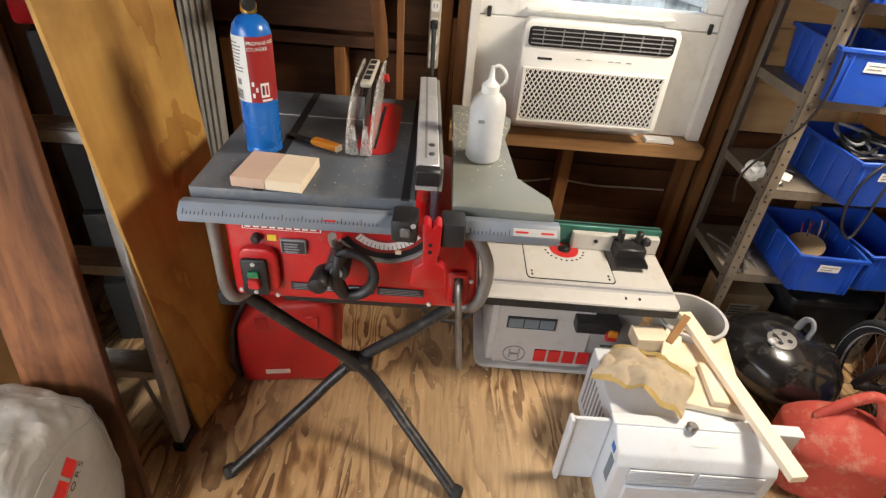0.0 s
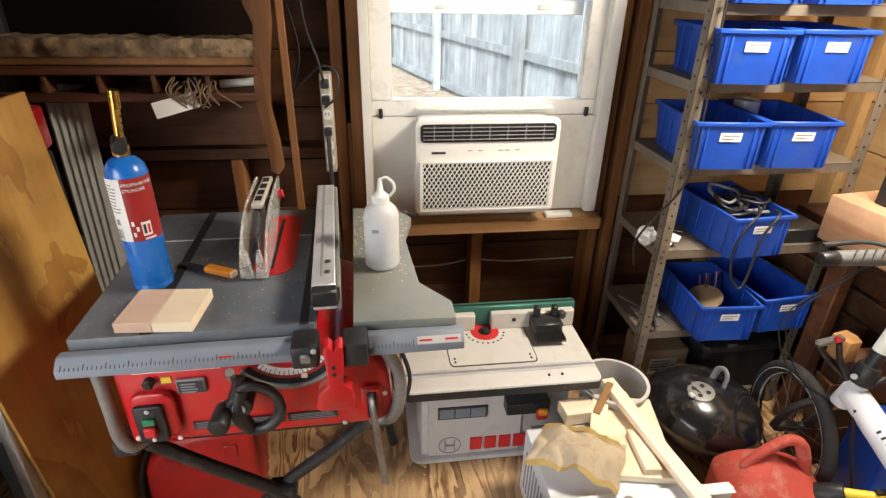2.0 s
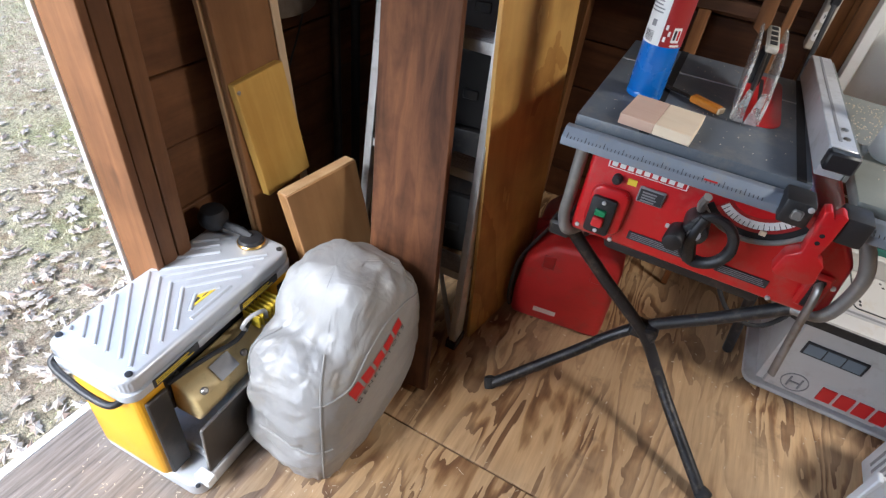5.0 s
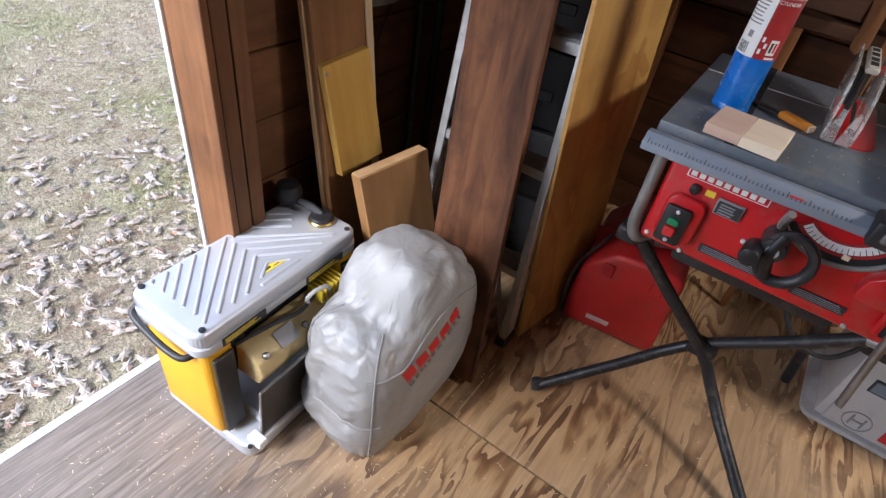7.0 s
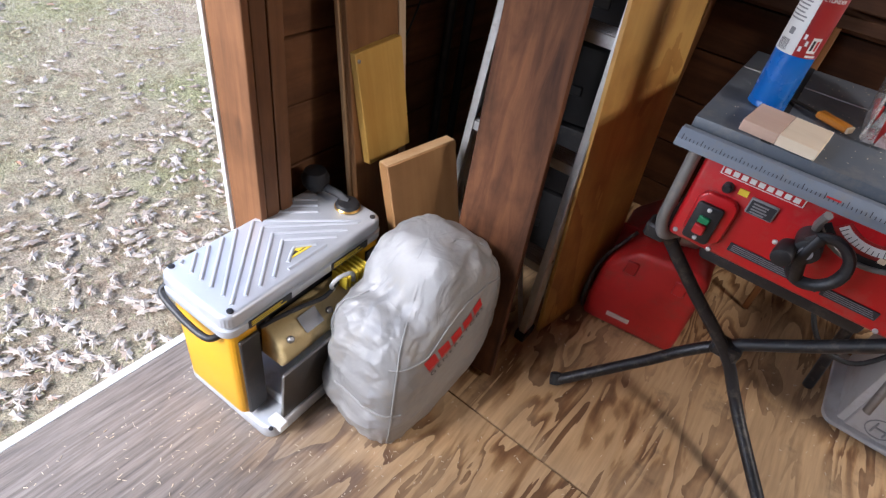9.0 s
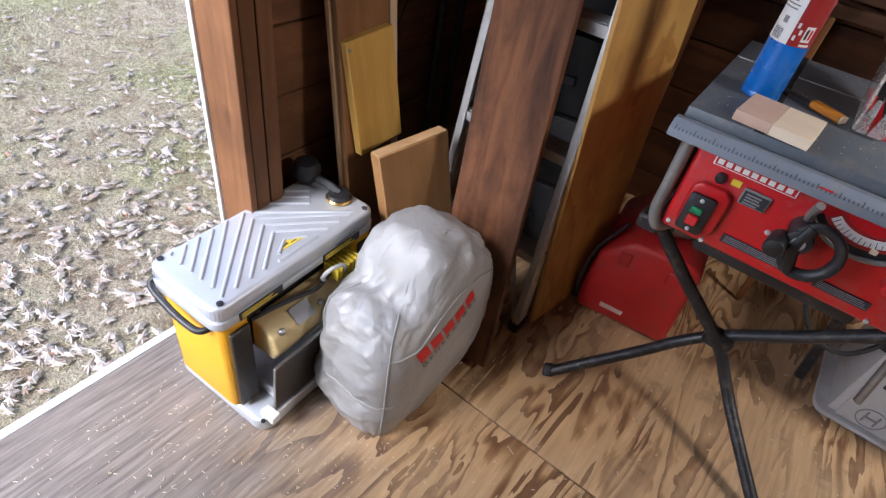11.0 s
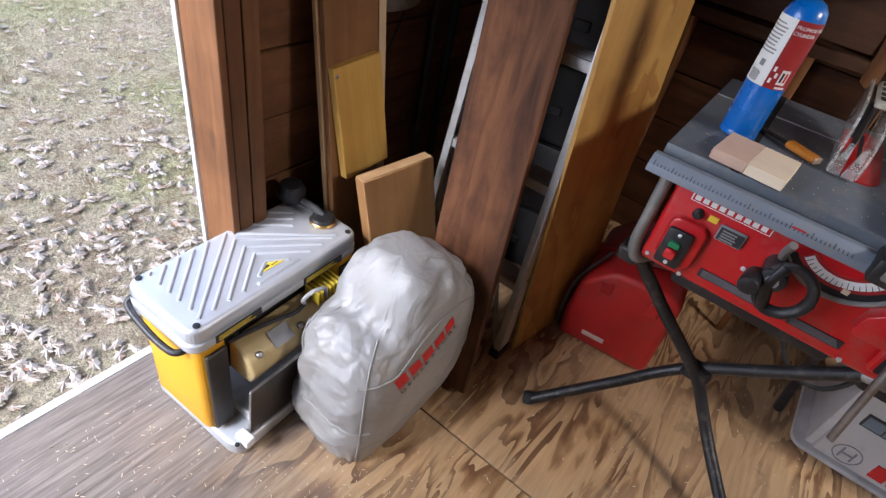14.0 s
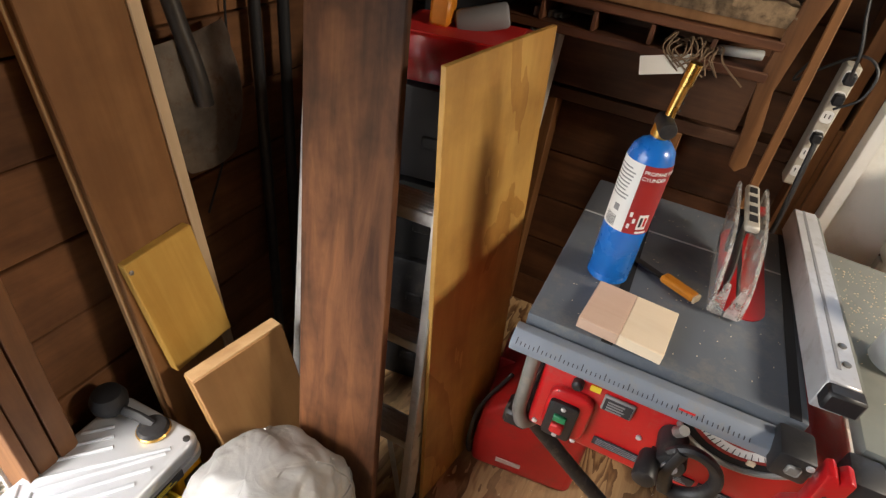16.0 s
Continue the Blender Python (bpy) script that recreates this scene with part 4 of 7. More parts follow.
part("slot_edge", tube([(CX + 0.113 * math.sin(radians(a)), -0.004, CZ - 0.113 * math.cos(radians(a))) for a in range(-52, 61, 7)], 0.005, 8), "tube_grey", body)
part("pointer", box(0.02, -0.007, 0.748, 0.032, -0.003, 0.758, 0.001), "pale_wood", body)
# hand wheel: a D-shaped loop with hub and crank grip
WX, WZ, WY = -0.062, 0.728, -0.052
wheel = part("hand_wheel", tube([(WX + 0.046 * math.cos(radians(a)) * (1.0 if math.cos(radians(a)) > 0 else 0.75), WY, WZ + 0.05 * math.sin(radians(a))) for a in range(0, 361, 20)], 0.009, 10, smooth=2, flat=1.3), "black", saw, "black elevation hand wheel")
part("spoke", tube([(WX - 0.012, WY - 0.002, WZ - 0.048), (WX - 0.024, WY - 0.008, WZ), (WX - 0.016, WY - 0.002, WZ + 0.046)], 0.013, 10, flat=0.8), "black", wheel)
part("hub", rod((WX - 0.024, 0.0, WZ + 0.012), (WX - 0.024, WY - 0.012, WZ + 0.012), 0.024, bev=0.005), "black", wheel)
part("hub_cap", rod((WX - 0.024, WY - 0.0115, WZ + 0.012), (WX - 0.024, WY - 0.015, WZ + 0.012), 0.012), "text_grey", wheel)
part("crank_grip", rod((WX - 0.052, WY + 0.006, WZ + 0.004), (WX - 0.055, WY - 0.045, WZ + 0.0), 0.0155, 0.019, bev=0.006), "black", wheel)
part("crank_arm", tube([(WX - 0.024, WY, WZ + 0.012), (WX - 0.038, WY, WZ + 0.008), (WX - 0.052, WY + 0.003, WZ + 0.004)], 0.013, 8), "black", wheel)
part("lock_lever", tube([(-0.088, -0.01, 0.76), (-0.094, -0.04, 0.79), (-0.092, -0.055, 0.815)], 0.008, 8), "tube_grey", saw)
# carrying tubes at both sides and hanging lever
part("side_tube", tube([(-0.335, 0.0, 0.83), (-0.334, 0.0, 0.70), (-0.333, 0.0, 0.64), (-0.318, 0.005, 0.605), (-0.29, 0.05, 0.60)], 0.013, 10), "tube_grey", saw)
part("side_tube", tube([(0.15, 0.03, 0.81), (0.18, 0.01, 0.79), (0.207, 0.0, 0.735), (0.207, 0.0, 0.67), (0.19, 0.0, 0.625), (0.15, 0.02, 0.605)], 0.013, 10), "tube_grey", saw)
part("lever_slot", box(0.13, -0.012, 0.635, 0.173, -0.0005, 0.715, 0.006), "red", body)
# black plate paints the shade inside the slot
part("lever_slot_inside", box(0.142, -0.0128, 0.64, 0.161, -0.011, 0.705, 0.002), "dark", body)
part("hanging_lever", tube([(0.15, 0.0, 0.702), (0.152, -0.025, 0.68), (0.16, -0.03, 0.59), (0.172, -0.035, 0.475)], 0.0085, 10, flat=0.6), "steel", saw, "plain steel lever")
# folding stand
saw_inv = saw.matrix_basis.inverted()


def stand_tube(points, r=0.015, seg=12):
    return tube([saw_inv @ Vector(p) for p in points], r, seg)


part("stand_leg", stand_tube([(-0.657, 1.118, 0.582), (-0.53, 1.15, 0.44), (-0.384, 1.176, 0.294), (-0.31, 1.162, 0.20), (-0.25, 1.12, 0.14), (-0.093, 0.992, 0.014)]), "leg_black", saw)
part("stand_leg", stand_tube([(-0.12, 1.14, 0.585), (-0.25, 1.18, 0.43), (-0.384, 1.205, 0.294), (-0.46, 1.185, 0.22), (-0.53, 1.135, 0.16), (-0.712, 1.006, 0.016)]), "leg_black", saw)
part("pivot_bracket", box(-0.036, -0.026, -0.022, 0.036, 0.026, 0.022, 0.008), "leg_black", saw, "", saw_inv @ pose(-0.384, 1.19, 0.294))
for x, y, rz in ((-0.712, 1.006, 40), (-0.093, 0.992, -30)):
    part("rubber_foot", lathe([(0.017, -0.012), (0.018, 0.0), (0.016, 0.02), (0.012, 0.022)], 16), "rubber", saw, "", saw_inv @ pose(x, y, 0.018, -40, 0, rz))
part("stand_bracket", box(-0.36, 0.005, 0.575, -0.31, 0.055, 0.612, 0.006), "leg_black", saw)
for x in (-0.33, 0.165):
    part("stand_rail", box(x, 0.02, 0.589, x + 0.025, 0.42, 0.6115, 0.003), "leg_black", saw)
part("stand_leg", stand_tube([(-0.135, 1.53, 0.57), (-0.125, 1.55, 0.3), (-0.09, 1.58, 0.014)]), "leg_black", saw)
part("stand_leg", stand_tube([(-0.62, 1.52, 0.57), (-0.63, 1.60, 0.3), (-0.65, 1.66, 0.014)]), "leg_black", saw)
part("power_cord", stand_tube([(-0.22, 1.40, 0.585), (-0.27, 1.38, 0.45), (-0.20, 1.36, 0.33), (-0.10, 1.38, 0.31), (-0.04, 1.42, 0.42), (-0.08, 1.44, 0.57)], 0.006, 8), "cable", saw, "black power cord looped under the saw")
# clear blade guard over the riving knife
guard = part("riving_knife", prism([(0.22, 0.0), (0.30, 0.0), (0.43, 0.09), (0.43, 0.107), (0.37, 0.107), (0.24, 0.05)], 0, 0.003, 0.0008, m=Matrix.Translation((-0.0755, 0, TZ + 0.002)) @ Matrix(((0, 0, 1, 0), (1, 0, 0, 0), (0, 1, 0, 0), (0, 0, 0, 1)))), "steel", saw)
for s in (-1, 1):
    prof = [(0.155, 0.006), (0.163, 0.04), (0.195, 0.072), (0.26, 0.105), (0.42, 0.118), (0.44, 0.105), (0.43, 0.075), (0.35, 0.03), (0.28, 0.006)]
    pn = part("guard_panel", prism(prof, 0, 0.004, 0.001, m=Matrix.Translation((-0.074 + s * 0.025 - 0.002, 0, TZ + 0.003)) @ Matrix(((0, 0, 1, 0), (1, 0, 0, 0), (0, 1, 0, 0), (0, 0, 0, 1)))), "clear_plastic", guard, "clear plastic guard side")
    part("guard_rim", tube([(-0.074 + s * 0.025, q[0], TZ + 0.004 + q[1]) for q in prof[:6]], 0.003, 6, smooth=3), "clear_plastic", pn)
    part("guard_nose", prism([(-0.012, 0.0), (0.012, 0.0), (0.004, 0.062), (-0.004, 0.062)], -0.004, 0.004, 0.001, m=pose(-0.074 + s * 0.013, 0.162, TZ + 0.004, 90)), "clear_plastic", guard)
part("guard_bar", box(-0.086, 0.27, TZ + 0.108, -0.062, 0.44, TZ + 0.121, 0.003), "outlet", guard, "pale top bracket")
for y in (0.30, 0.335, 0.375, 0.415):
    part("bar_slot", box(-0.081, y - 0.012, TZ + 0.1205, -0.067, y + 0.012, TZ + 0.1220, 0), "dark", guard)
part("pawl", prism([(0.33, 0.02), (0.36, 0.085), (0.39, 0.085), (0.36, 0.02)], -0.012, 0.012, 0.001, m=Matrix.Translation((-0.074, 0, TZ + 0.005)) @ Matrix(((0, 0, 1, 0), (1, 0, 0, 0), (0, 1, 0, 0), (0, 0, 0, 1)))), "black", guard)
part("guard_knob", rod((-0.052, 0.41, TZ + 0.085), (-0.038, 0.41, TZ + 0.088), 0.01), "text_red", guard)

# ---------- things on the saw ----------
tank = thing("propane_torch", "blue propane cylinder with a brass torch head standing on the saw", "propane torch", sized(pose(-0.602, 1.273, TZ + 0.001), 1.04, 1.04, 1.06))
R = 0.0375
part("cylinder", lathe([(R - 0.004, 0), (R, 0.003), (R, 0.012), (R - 0.0008, 0.014), (R, 0.016), (R, 0.236), (R - 0.004, 0.252), (R - 0.014, 0.264), (0.012, 0.269), (0.012, 0.273)], 40), "blue_tank", tank)


def wrap(a0, a1, z0, z1, r, n=16):
    bm = bmesh.new()
    for i in range(n):
        t0, t1 = radians(a0 + (a1 - a0) * i / n), radians(a0 + (a1 - a0) * (i + 1) / n)
        bm.faces.new([bm.verts.new((r * math.cos(t), r * math.sin(t), zz)) for t, zz in ((t0, z0), (t1, z0), (t1, z1), (t0, z1))])
    bmesh.ops.remove_doubles(bm, verts=bm.verts, dist=1e-6)
    return bm


lab = part("label", wrap(-178, -92, 0.112, 0.236, R + 0.0006), "label_white", tank, "white label half")
part("label", wrap(-92, 10, 0.112, 0.236, R + 0.0006), "label_red", tank, "dark red label half")
for k in range(9):
    part("print_line", wrap(-165, -118 + (k * 37) % 13, 0.222 - k * 0.0065, 0.2245 - k * 0.0065, R + 0.0009, 6), "text_grey", lab)
for k in range(11):
    part("barcode_bar", wrap(-150 + k * 3.1, -148.6 + k * 3.1, 0.116, 0.136, R + 0.0009, 1), "text_dark", lab)
part("seal_mark", wrap(-134, -118, 0.145, 0.157, R + 0.0009, 4), "text_grey", lab)


def curved_text(text, a_mid, zz, size, mat, parent, r):
    c = bpy.data.curves.new("t", "FONT")
    c.body, c.size, c.extrude, c.align_x, c.align_y = text, size, 0.0003, "CENTER", "CENTER"
    tmp = new("tmp_text", c)
    me = bpy.data.meshes.new_from_object(tmp.evaluated_get(bpy.context.evaluated_depsgraph_get()))
    bpy.data.objects.remove(tmp)
    bpy.data.curves.remove(c)
    for v in me.vertices:
        a = radians(a_mid) + v.co.x / r
        rr = r + v.co.z
        v.co = (rr * math.cos(a), rr * math.sin(a), zz + v.co.y)
    me.materials.clear()
    me.materials.append(M[mat])
    ob = new("printed_words", me)
    ob.parent = parent
    return ob


curved_text("PROPANE FUEL", -44, 0.224, 0.0088, "label_white", tank, R + 0.0012)
curved_text("CYLINDER", -59, 0.2135, 0.0088, "label_white", tank, R + 0.0012)
part("hazard_panel", wrap(-62, -36, 0.122, 0.150, R + 0.001, 6), "label_white", tank)
for k in range(2):
    part("hazard_symbol", wrap(-58 + 11 * k, -51 + 11 * k, 0.127, 0.145, R + 0.0014, 3), "text_red" if k else "text_dark", tank)
for k in range(3):
    part("hazard_diamond", wrap(-86 + (k % 2) * 10, -79 + (k % 2) * 10, 0.122 + 0.011 * k, 0.131 + 0.011 * k, R + 0.001, 2), "label_white", tank)
part("net_weight_bar", wrap(-60, -28, 0.114, 0.118, R + 0.001, 4), "label_white", tank)
torch = part("valve", rod((0, 0, 0.271), (0.002, 0, 0.290), 0.015, bev=0.002), "brass", tank)
part("regulator_knob", rod((0.012, -0.030, 0.291), (-0.004, 0.012, 0.296), 0.0135, bev=0.003), "black", torch)
part("burner_tube", tube([(0.003, 0, 0.288), (0.005, 0.0, 0.315), (0.008, 0.0, 0.345), (0.011, -0.001, 0.365)], 0.0078, 12), "brass", torch)
part("burner_tip", rod((0.010, 0.0, 0.355), (0.0135, -0.001, 0.387), 0.0092), "brass", torch)
for k in range(3):
    part("air_hole", rod((0.0155 + 0.0003 * k, -0.004, 0.318 + 0.012 * k), (0.0162 + 0.0003 * k, -0.0045, 0.318 + 0.012 * k), 0.002), "dark", torch)

bottle = thing("squeeze_bottle", "translucent squeeze bottle with clear liquid and hinged cap", "bottle", sized(pose(-0.108, 1.317, TZ - 0.001), 1.17))
RB = 0.034
part("flask", lathe([(RB - 0.006, 0), (RB, 0.006), (RB, 0.108), (RB - 0.004, 0.122), (RB - 0.014, 0.132), (0.016, 0.134)], 32), "bottle", bottle)
part("liquid", lathe([(RB - 0.008, 0.002), (RB - 0.0025, 0.008), (RB - 0.0025, 0.104), (0.0, 0.1045)], 32), "liquid", bottle)
part("cap", lathe([(0.0165, 0.13), (0.0165, 0.148), (0.012, 0.152), (0.006, 0.158), (0.003, 0.182)], 20), "ac_white", bottle)
part("cap_tether", tube([(0.002, 0, 0.18), (0.012, 0, 0.183), (0.024, 0, 0.172), (0.026, 0, 0.158), (0.017, 0, 0.146)], 0.003, 8), "ac_white", bottle)
part("graduation", box(-0.018, -RB - 0.0006, 0.085, -0.006, -RB + 0.002, 0.091, 0), "text_grey", bottle)

block = thing("wood_block", "two-tone pale wooden block lying on the saw table", "wood block", sized(pose(-0.538, 1.145, TZ + 0.001, 0, 0, -4), 0.92, 1.24, 1.0))
part("pink_half", box(-0.078, -0.05, 0, -0.002, 0.05, 0.022, 0.0015), "pink_wood", block)
part("pale_half", box(-0.002, -0.05, 0, 0.078, 0.05, 0.022, 0.0015), "pale_wood", block)
knife = thing("utility_knife", "orange handled knife with a dark blade lying on the saw", "knife", sized(pose(-0.503, 1.315, TZ + 0.001, 0, 0, -27), 1.33))
part("handle", box(0.0, -0.009, 0.001, 0.055, 0.009, 0.013, 0.003), "orange", knife)
part("blade", box(-0.055, -0.006, 0.004, 0.002, 0.006, 0.007, 0.001), "black", knife)
part("butt", box(0.0535, -0.008, 0.002, 0.058, 0.008, 0.012, 0.001), "pale_wood", knife)

# ---------- router table ----------
rt = thing("router_table", "benchtop router table with white top and grey cabinet on the floor", "router table", sized(pose(0.022, 1.455, 0), 1.05, 1.657, 1.0))
part("base", prism(rounded(0.54, 0.215, 0.03, 5, 0.215, 0.122), 0, 0.018, 0.006), "router_grey", rt)
part("cabinet", box(-0.02, 0.03, 0.018, 0.45, 0.22, 0.352, 0.006, 2), "router_grey", rt)
part("door_panel", box(0.0, 0.022, 0.024, 0.30, 0.031, 0.30, 0.003), "router_grey", rt)
part("instruction_label", box(0.03, 0.0185, 0.19, 0.185, 0.0223, 0.238, 0.0005), "text_dark", rt)
for k in range(3):
    part("label_field", box(0.035 + 0.049 * k, 0.0178, 0.195, 0.08 + 0.049 * k, 0.0186, 0.232, 0), "label_blue", rt)
for k in range(5):
    bm = box(0.135 + k * 0.047, 0.0186, 0.045, 0.173 + k * 0.047, 0.0222, 0.098, 0.0008)
    part("brand_bar", bm, "text_red", rt)
part("brand_ring", tube([(0.07 + 0.035 * math.cos(radians(a)), 0.0215, 0.07 + 0.035 * math.sin(radians(a))) for a in range(0, 361, 15)], 0.0015, 6, smooth=1), "text_grey", rt)
for s in (-1, 1):
    part("brand_arc", box(0.07 + s * 0.015 - 0.002, 0.0195, 0.05, 0.07 + s * 0.015 + 0.002, 0.0222, 0.09, 0), "text_grey", rt)
part("brand_arc", box(0.057, 0.0195, 0.068, 0.083, 0.0222, 0.072, 0), "text_grey", rt)
part("switch_box", box(0.235, -0.006, 0.225, 0.37, 0.03, 0.27, 0.003), "black", rt)
part("switch_paddle", box(0.325, -0.018, 0.215, 0.36, -0.004, 0.245, 0.004), "text_red", rt, "red and yellow switch paddle")
part("switch_key", box(0.327, -0.021, 0.236, 0.357, -0.012, 0.262, 0.004), "orange", rt)
top = part("tabletop", prism(rounded(0.58, 0.27, 0.018, 4, 0.215, 0.105), 0.353, 0.385, 0.003), "laminate", rt)
part("edge_band", prism(rounded(0.583, 0.273, 0.019, 4, 0.215, 0.105), 0.352, 0.378, 0.0), "black", rt)
part("insert_plate", prism(rounded(0.265, 0.19, 0.012, 4, 0.203, 0.13), 0.3852, 0.3868, 0), "laminate", rt)
part("insert_gap", prism(rounded(0.271, 0.196, 0.013, 4, 0.203, 0.13), 0.3845, 0.3856, 0), "dark", rt)
part("insert_ring", lathe([(0.046, 0.2766), (0.046, 0.2782), (0.02, 0.2782), (0.02, 0.2766)], 32, m=sized(pose(0.203, 0.137, 0.11), 1.0, 0.634, 1.0)), "text_red", rt)
part("bit_opening", lathe([(0.021, 0.277), (0.021, 0.2790)], 24, m=sized(pose(0.203, 0.137, 0.11), 1.0, 0.634, 1.0)), "dark", rt)
part("collet", lathe([(0.014, 0.27), (0.014, 0.285), (0.009, 0.287), (0.009, 0.292)], 16, m=sized(pose(0.203, 0.137, 0.11), 1.0, 0.634, 1.0)), "black", rt)
for k in range(11):
    a = radians(190 + k * 16)
    part("plate_hole", lathe([(0.004, 0.2766), (0.004, 0.2772)], 10, m=sized(pose(0.203 + 0.062 * math.cos(a), 0.137 + 0.039 * math.sin(a), 0.11), 1.0, 0.634, 1.0)), "dark", rt)
for x, y in ((0.085, 0.045), (0.32, 0.045), (0.32, 0.055), (0.085, 0.055), (0.35, -0.008), (0.39, -0.008)):
    part("screw_hole", lathe([(0.0035, 0.2748), (0.0035, 0.2775)], 10, m=pose(x, y, 0.11)), "dark", rt)
part("miter_track", box(-0.07, 0.008, 0.3852, 0.50, 0.026, 0.3862, 0), "alu", rt)
part("track_groove", box(-0.07, 0.014, 0.3860, 0.50, 0.02, 0.3868, 0), "text_grey", rt)
for x0, x1 in ((-0.05, 0.172), (0.225, 0.505)):
    part("fence_board", box(x0, 0.142, 0.387, x1, 0.160, 0.448, 0.003), "laminate", rt)
fencerail = part("fence_rail", box(-0.06, 0.161, 0.387, 0.515, 0.18, 0.462, 0.002), "teal", rt, "teal aluminium router fence")
part("rail_groove", box(-0.06, 0.167, 0.4615, 0.515, 0.172, 0.4630, 0), "dark", fencerail)
feather = part("feather_board", box(0.35, 0.10, 0.40, 0.445, 0.141, 0.445, 0.004), "black", rt, "black finger featherboard")
for k in range(15):
    part("finger", box(0.349 + k * 0.0066, 0.075, 0.40, 0.3513 + k * 0.0066, 0.102, 0.415, 0), "black", feather)
for x in (0.36, 0.418):
    part("upright_slot", box(x, 0.125, 0.40, x + 0.02, 0.141, 0.485, 0.004), "black", feather)
part("feather_knob", lathe([(0.014, 0), (0.016, 0.006), (0.010, 0.014)], 12, m=pose(0.448, 0.13, 0.455, 90)), "black", feather)
part("hole", lathe([(0.007, 0), (0.007, 0.002)], 16, m=pose(0.30, 0.1418, 0.425, 90)), "dark", rt)


# ---------- red tool case under the saw ----------
case = thing("tool_case", "red plastic tool case standing on the floor under the saw", "tool case", sized(pose(-0.638, 1.352, 0, 0, 0, 8), 1.07, 0.9, 1.0))
part("shell", prism([(-0.14, 0.0), (0.14, 0.0), (0.145, 0.03), (0.14, 0.31), (0.10, 0.335), (-0.06, 0.325), (-0.135, 0.24), (-0.145, 0.1)], -0.42, 0.0, 0.02, m=pose(0, 0, 0, 90), seg=3), "red_plastic", case)
part("maker_mark", box(-0.07, -0.003, 0.045, 0.0, 0.001, 0.062, 0), "text_light", case)
part("seam", box(-0.147, 0.19, 0.02, 0.147, 0.197, 0.29, 0.002), "red_plastic", case)
part("strap", tube([(-0.145, 0.02, 0.02), (-0.155, -0.005, 0.1), (-0.148, 0.03, 0.22), (-0.09, 0.09, 0.335)], 0.008, 8, flat=0.5), "black", case, "black strap along the edge")

part("case_handle", tube([(-0.05, 0.16, 0.33), (-0.045, 0.16, 0.372), (0.02, 0.165, 0.384), (0.075, 0.165, 0.372), (0.08, 0.165, 0.33)], 0.013, 10), "red_plastic", case)
for x in (-0.08, 0.06):
    part("latch", box(x, -0.006, 0.235, x + 0.035, 0.002, 0.285, 0.003), "red_plastic", case)
drill = thing("trim_motor", "small silver and brass power tool lying on the red case", "power tool", pose(-0.625, 1.43, 0.352, 0, 0, 20))
part("motor", rod((-0.06, 0, 0.035), (0.05, 0.01, 0.04), 0.034, bev=0.008), "steel", drill)
part("nose", rod((0.05, 0.01, 0.04), (0.10, 0.012, 0.042), 0.022, 0.014), "cardboard", drill)
part("clamp_ring", rod((-0.03, -0.0, 0.037), (-0.015, 0.001, 0.038), 0.039), "black", drill)

# ---------- lumber leaning on the left wall ----------


def leaning(name, label, foot, head, width_dir, width, thick, mat, category="board"):
    """A board whose near face runs from foot to head, its width along width_dir."""
    foot, head = Vector(foot), Vector(head)
    up = head - foot
    m = frame_of(foot, Vector(width_dir) - up.normalized() * Vector(width_dir).dot(up.normalized()), up)
    return solid(name, box(0, 0, 0, width, thick, up.length, 0.0025), mat, label, category, m)


def along(p, up, xdir):
    """A pose with its z exactly along up and its x as near xdir as can be."""
    z = Vector(up).normalized()
    y = z.cross(Vector(xdir)).normalized()
    return Matrix.Translation(p) @ Matrix((y.cross(z), y, z)).transposed().to_4x4()


leaning("brown_board", "long smooth brown board leaning against the wall", (-1.335, 0.838, 0.003), (-1.482, 0.828, 1.30), (0, 1, 0), 0.175, 0.018, "brown_board")
# pale strip added to imitate light on the brown board's edge
leaning("pale_lath", "pale strip imitating the lit edge of the brown board", (-1.333, 1.015, 0.003), (-1.480, 1.005, 1.30), (0, 1, 0), 0.026, 0.03, "pale_wood_z", "lath")
leaning("edge_board", "pale-edged board standing behind the brown board", (-1.354, 0.832, 0.003), (-1.501, 0.822, 1.30), (0, 1, 0), 0.18, 0.016, "pale_tan", "board")
pine = thing("pine_offcut", "short yellow pine offcut screwed to the brown board", "board", along(Vector((-1.364, 0.862, 0.498)), Vector((-0.042, -0.028, 0.30)), (0.06, 1, 0)))
part("board", box(0, 0, 0, 0.155, 0.026, 0.30, 0.0025), "yellow_board", pine)
part("screw", lathe([(0.005, 0), (0.005, 0.002), (0.002, 0.003)], 10, m=pose(0.008, 0, 0.28, 90)), "steel", pine)
maple = thing("maple_offcut", "thick tan board standing on edge against the lumber", "board", along(Vector((-1.165, 0.862, 0.008)), Vector((-0.115, -0.035, 0.56)), (0.25, 1, 0.12)))
part("board", box(0, 0, 0, 0.222, 0.042, 0.555, 0.003), "tan_board", maple)
part("end_grain", box(0.0025, 0.0025, 0.5545, 0.2195, 0.0395, 0.5575, 0.001), "pale_tan", maple, "paler sawn end grain")
leaning("mahogany_plank", "long reddish-brown plank leaning against the ladder", (-1.062, 0.862, 0.003), (-1.285, 1.255, 1.60), (1, 0, 0), 0.205, 0.022, "plank", "plank")

# plywood offcut leaning on the ladder, corners placed to fit the camera's view
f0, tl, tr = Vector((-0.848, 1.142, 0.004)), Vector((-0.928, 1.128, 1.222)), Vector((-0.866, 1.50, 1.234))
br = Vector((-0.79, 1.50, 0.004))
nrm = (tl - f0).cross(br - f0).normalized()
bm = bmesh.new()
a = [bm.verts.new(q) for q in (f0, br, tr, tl)]
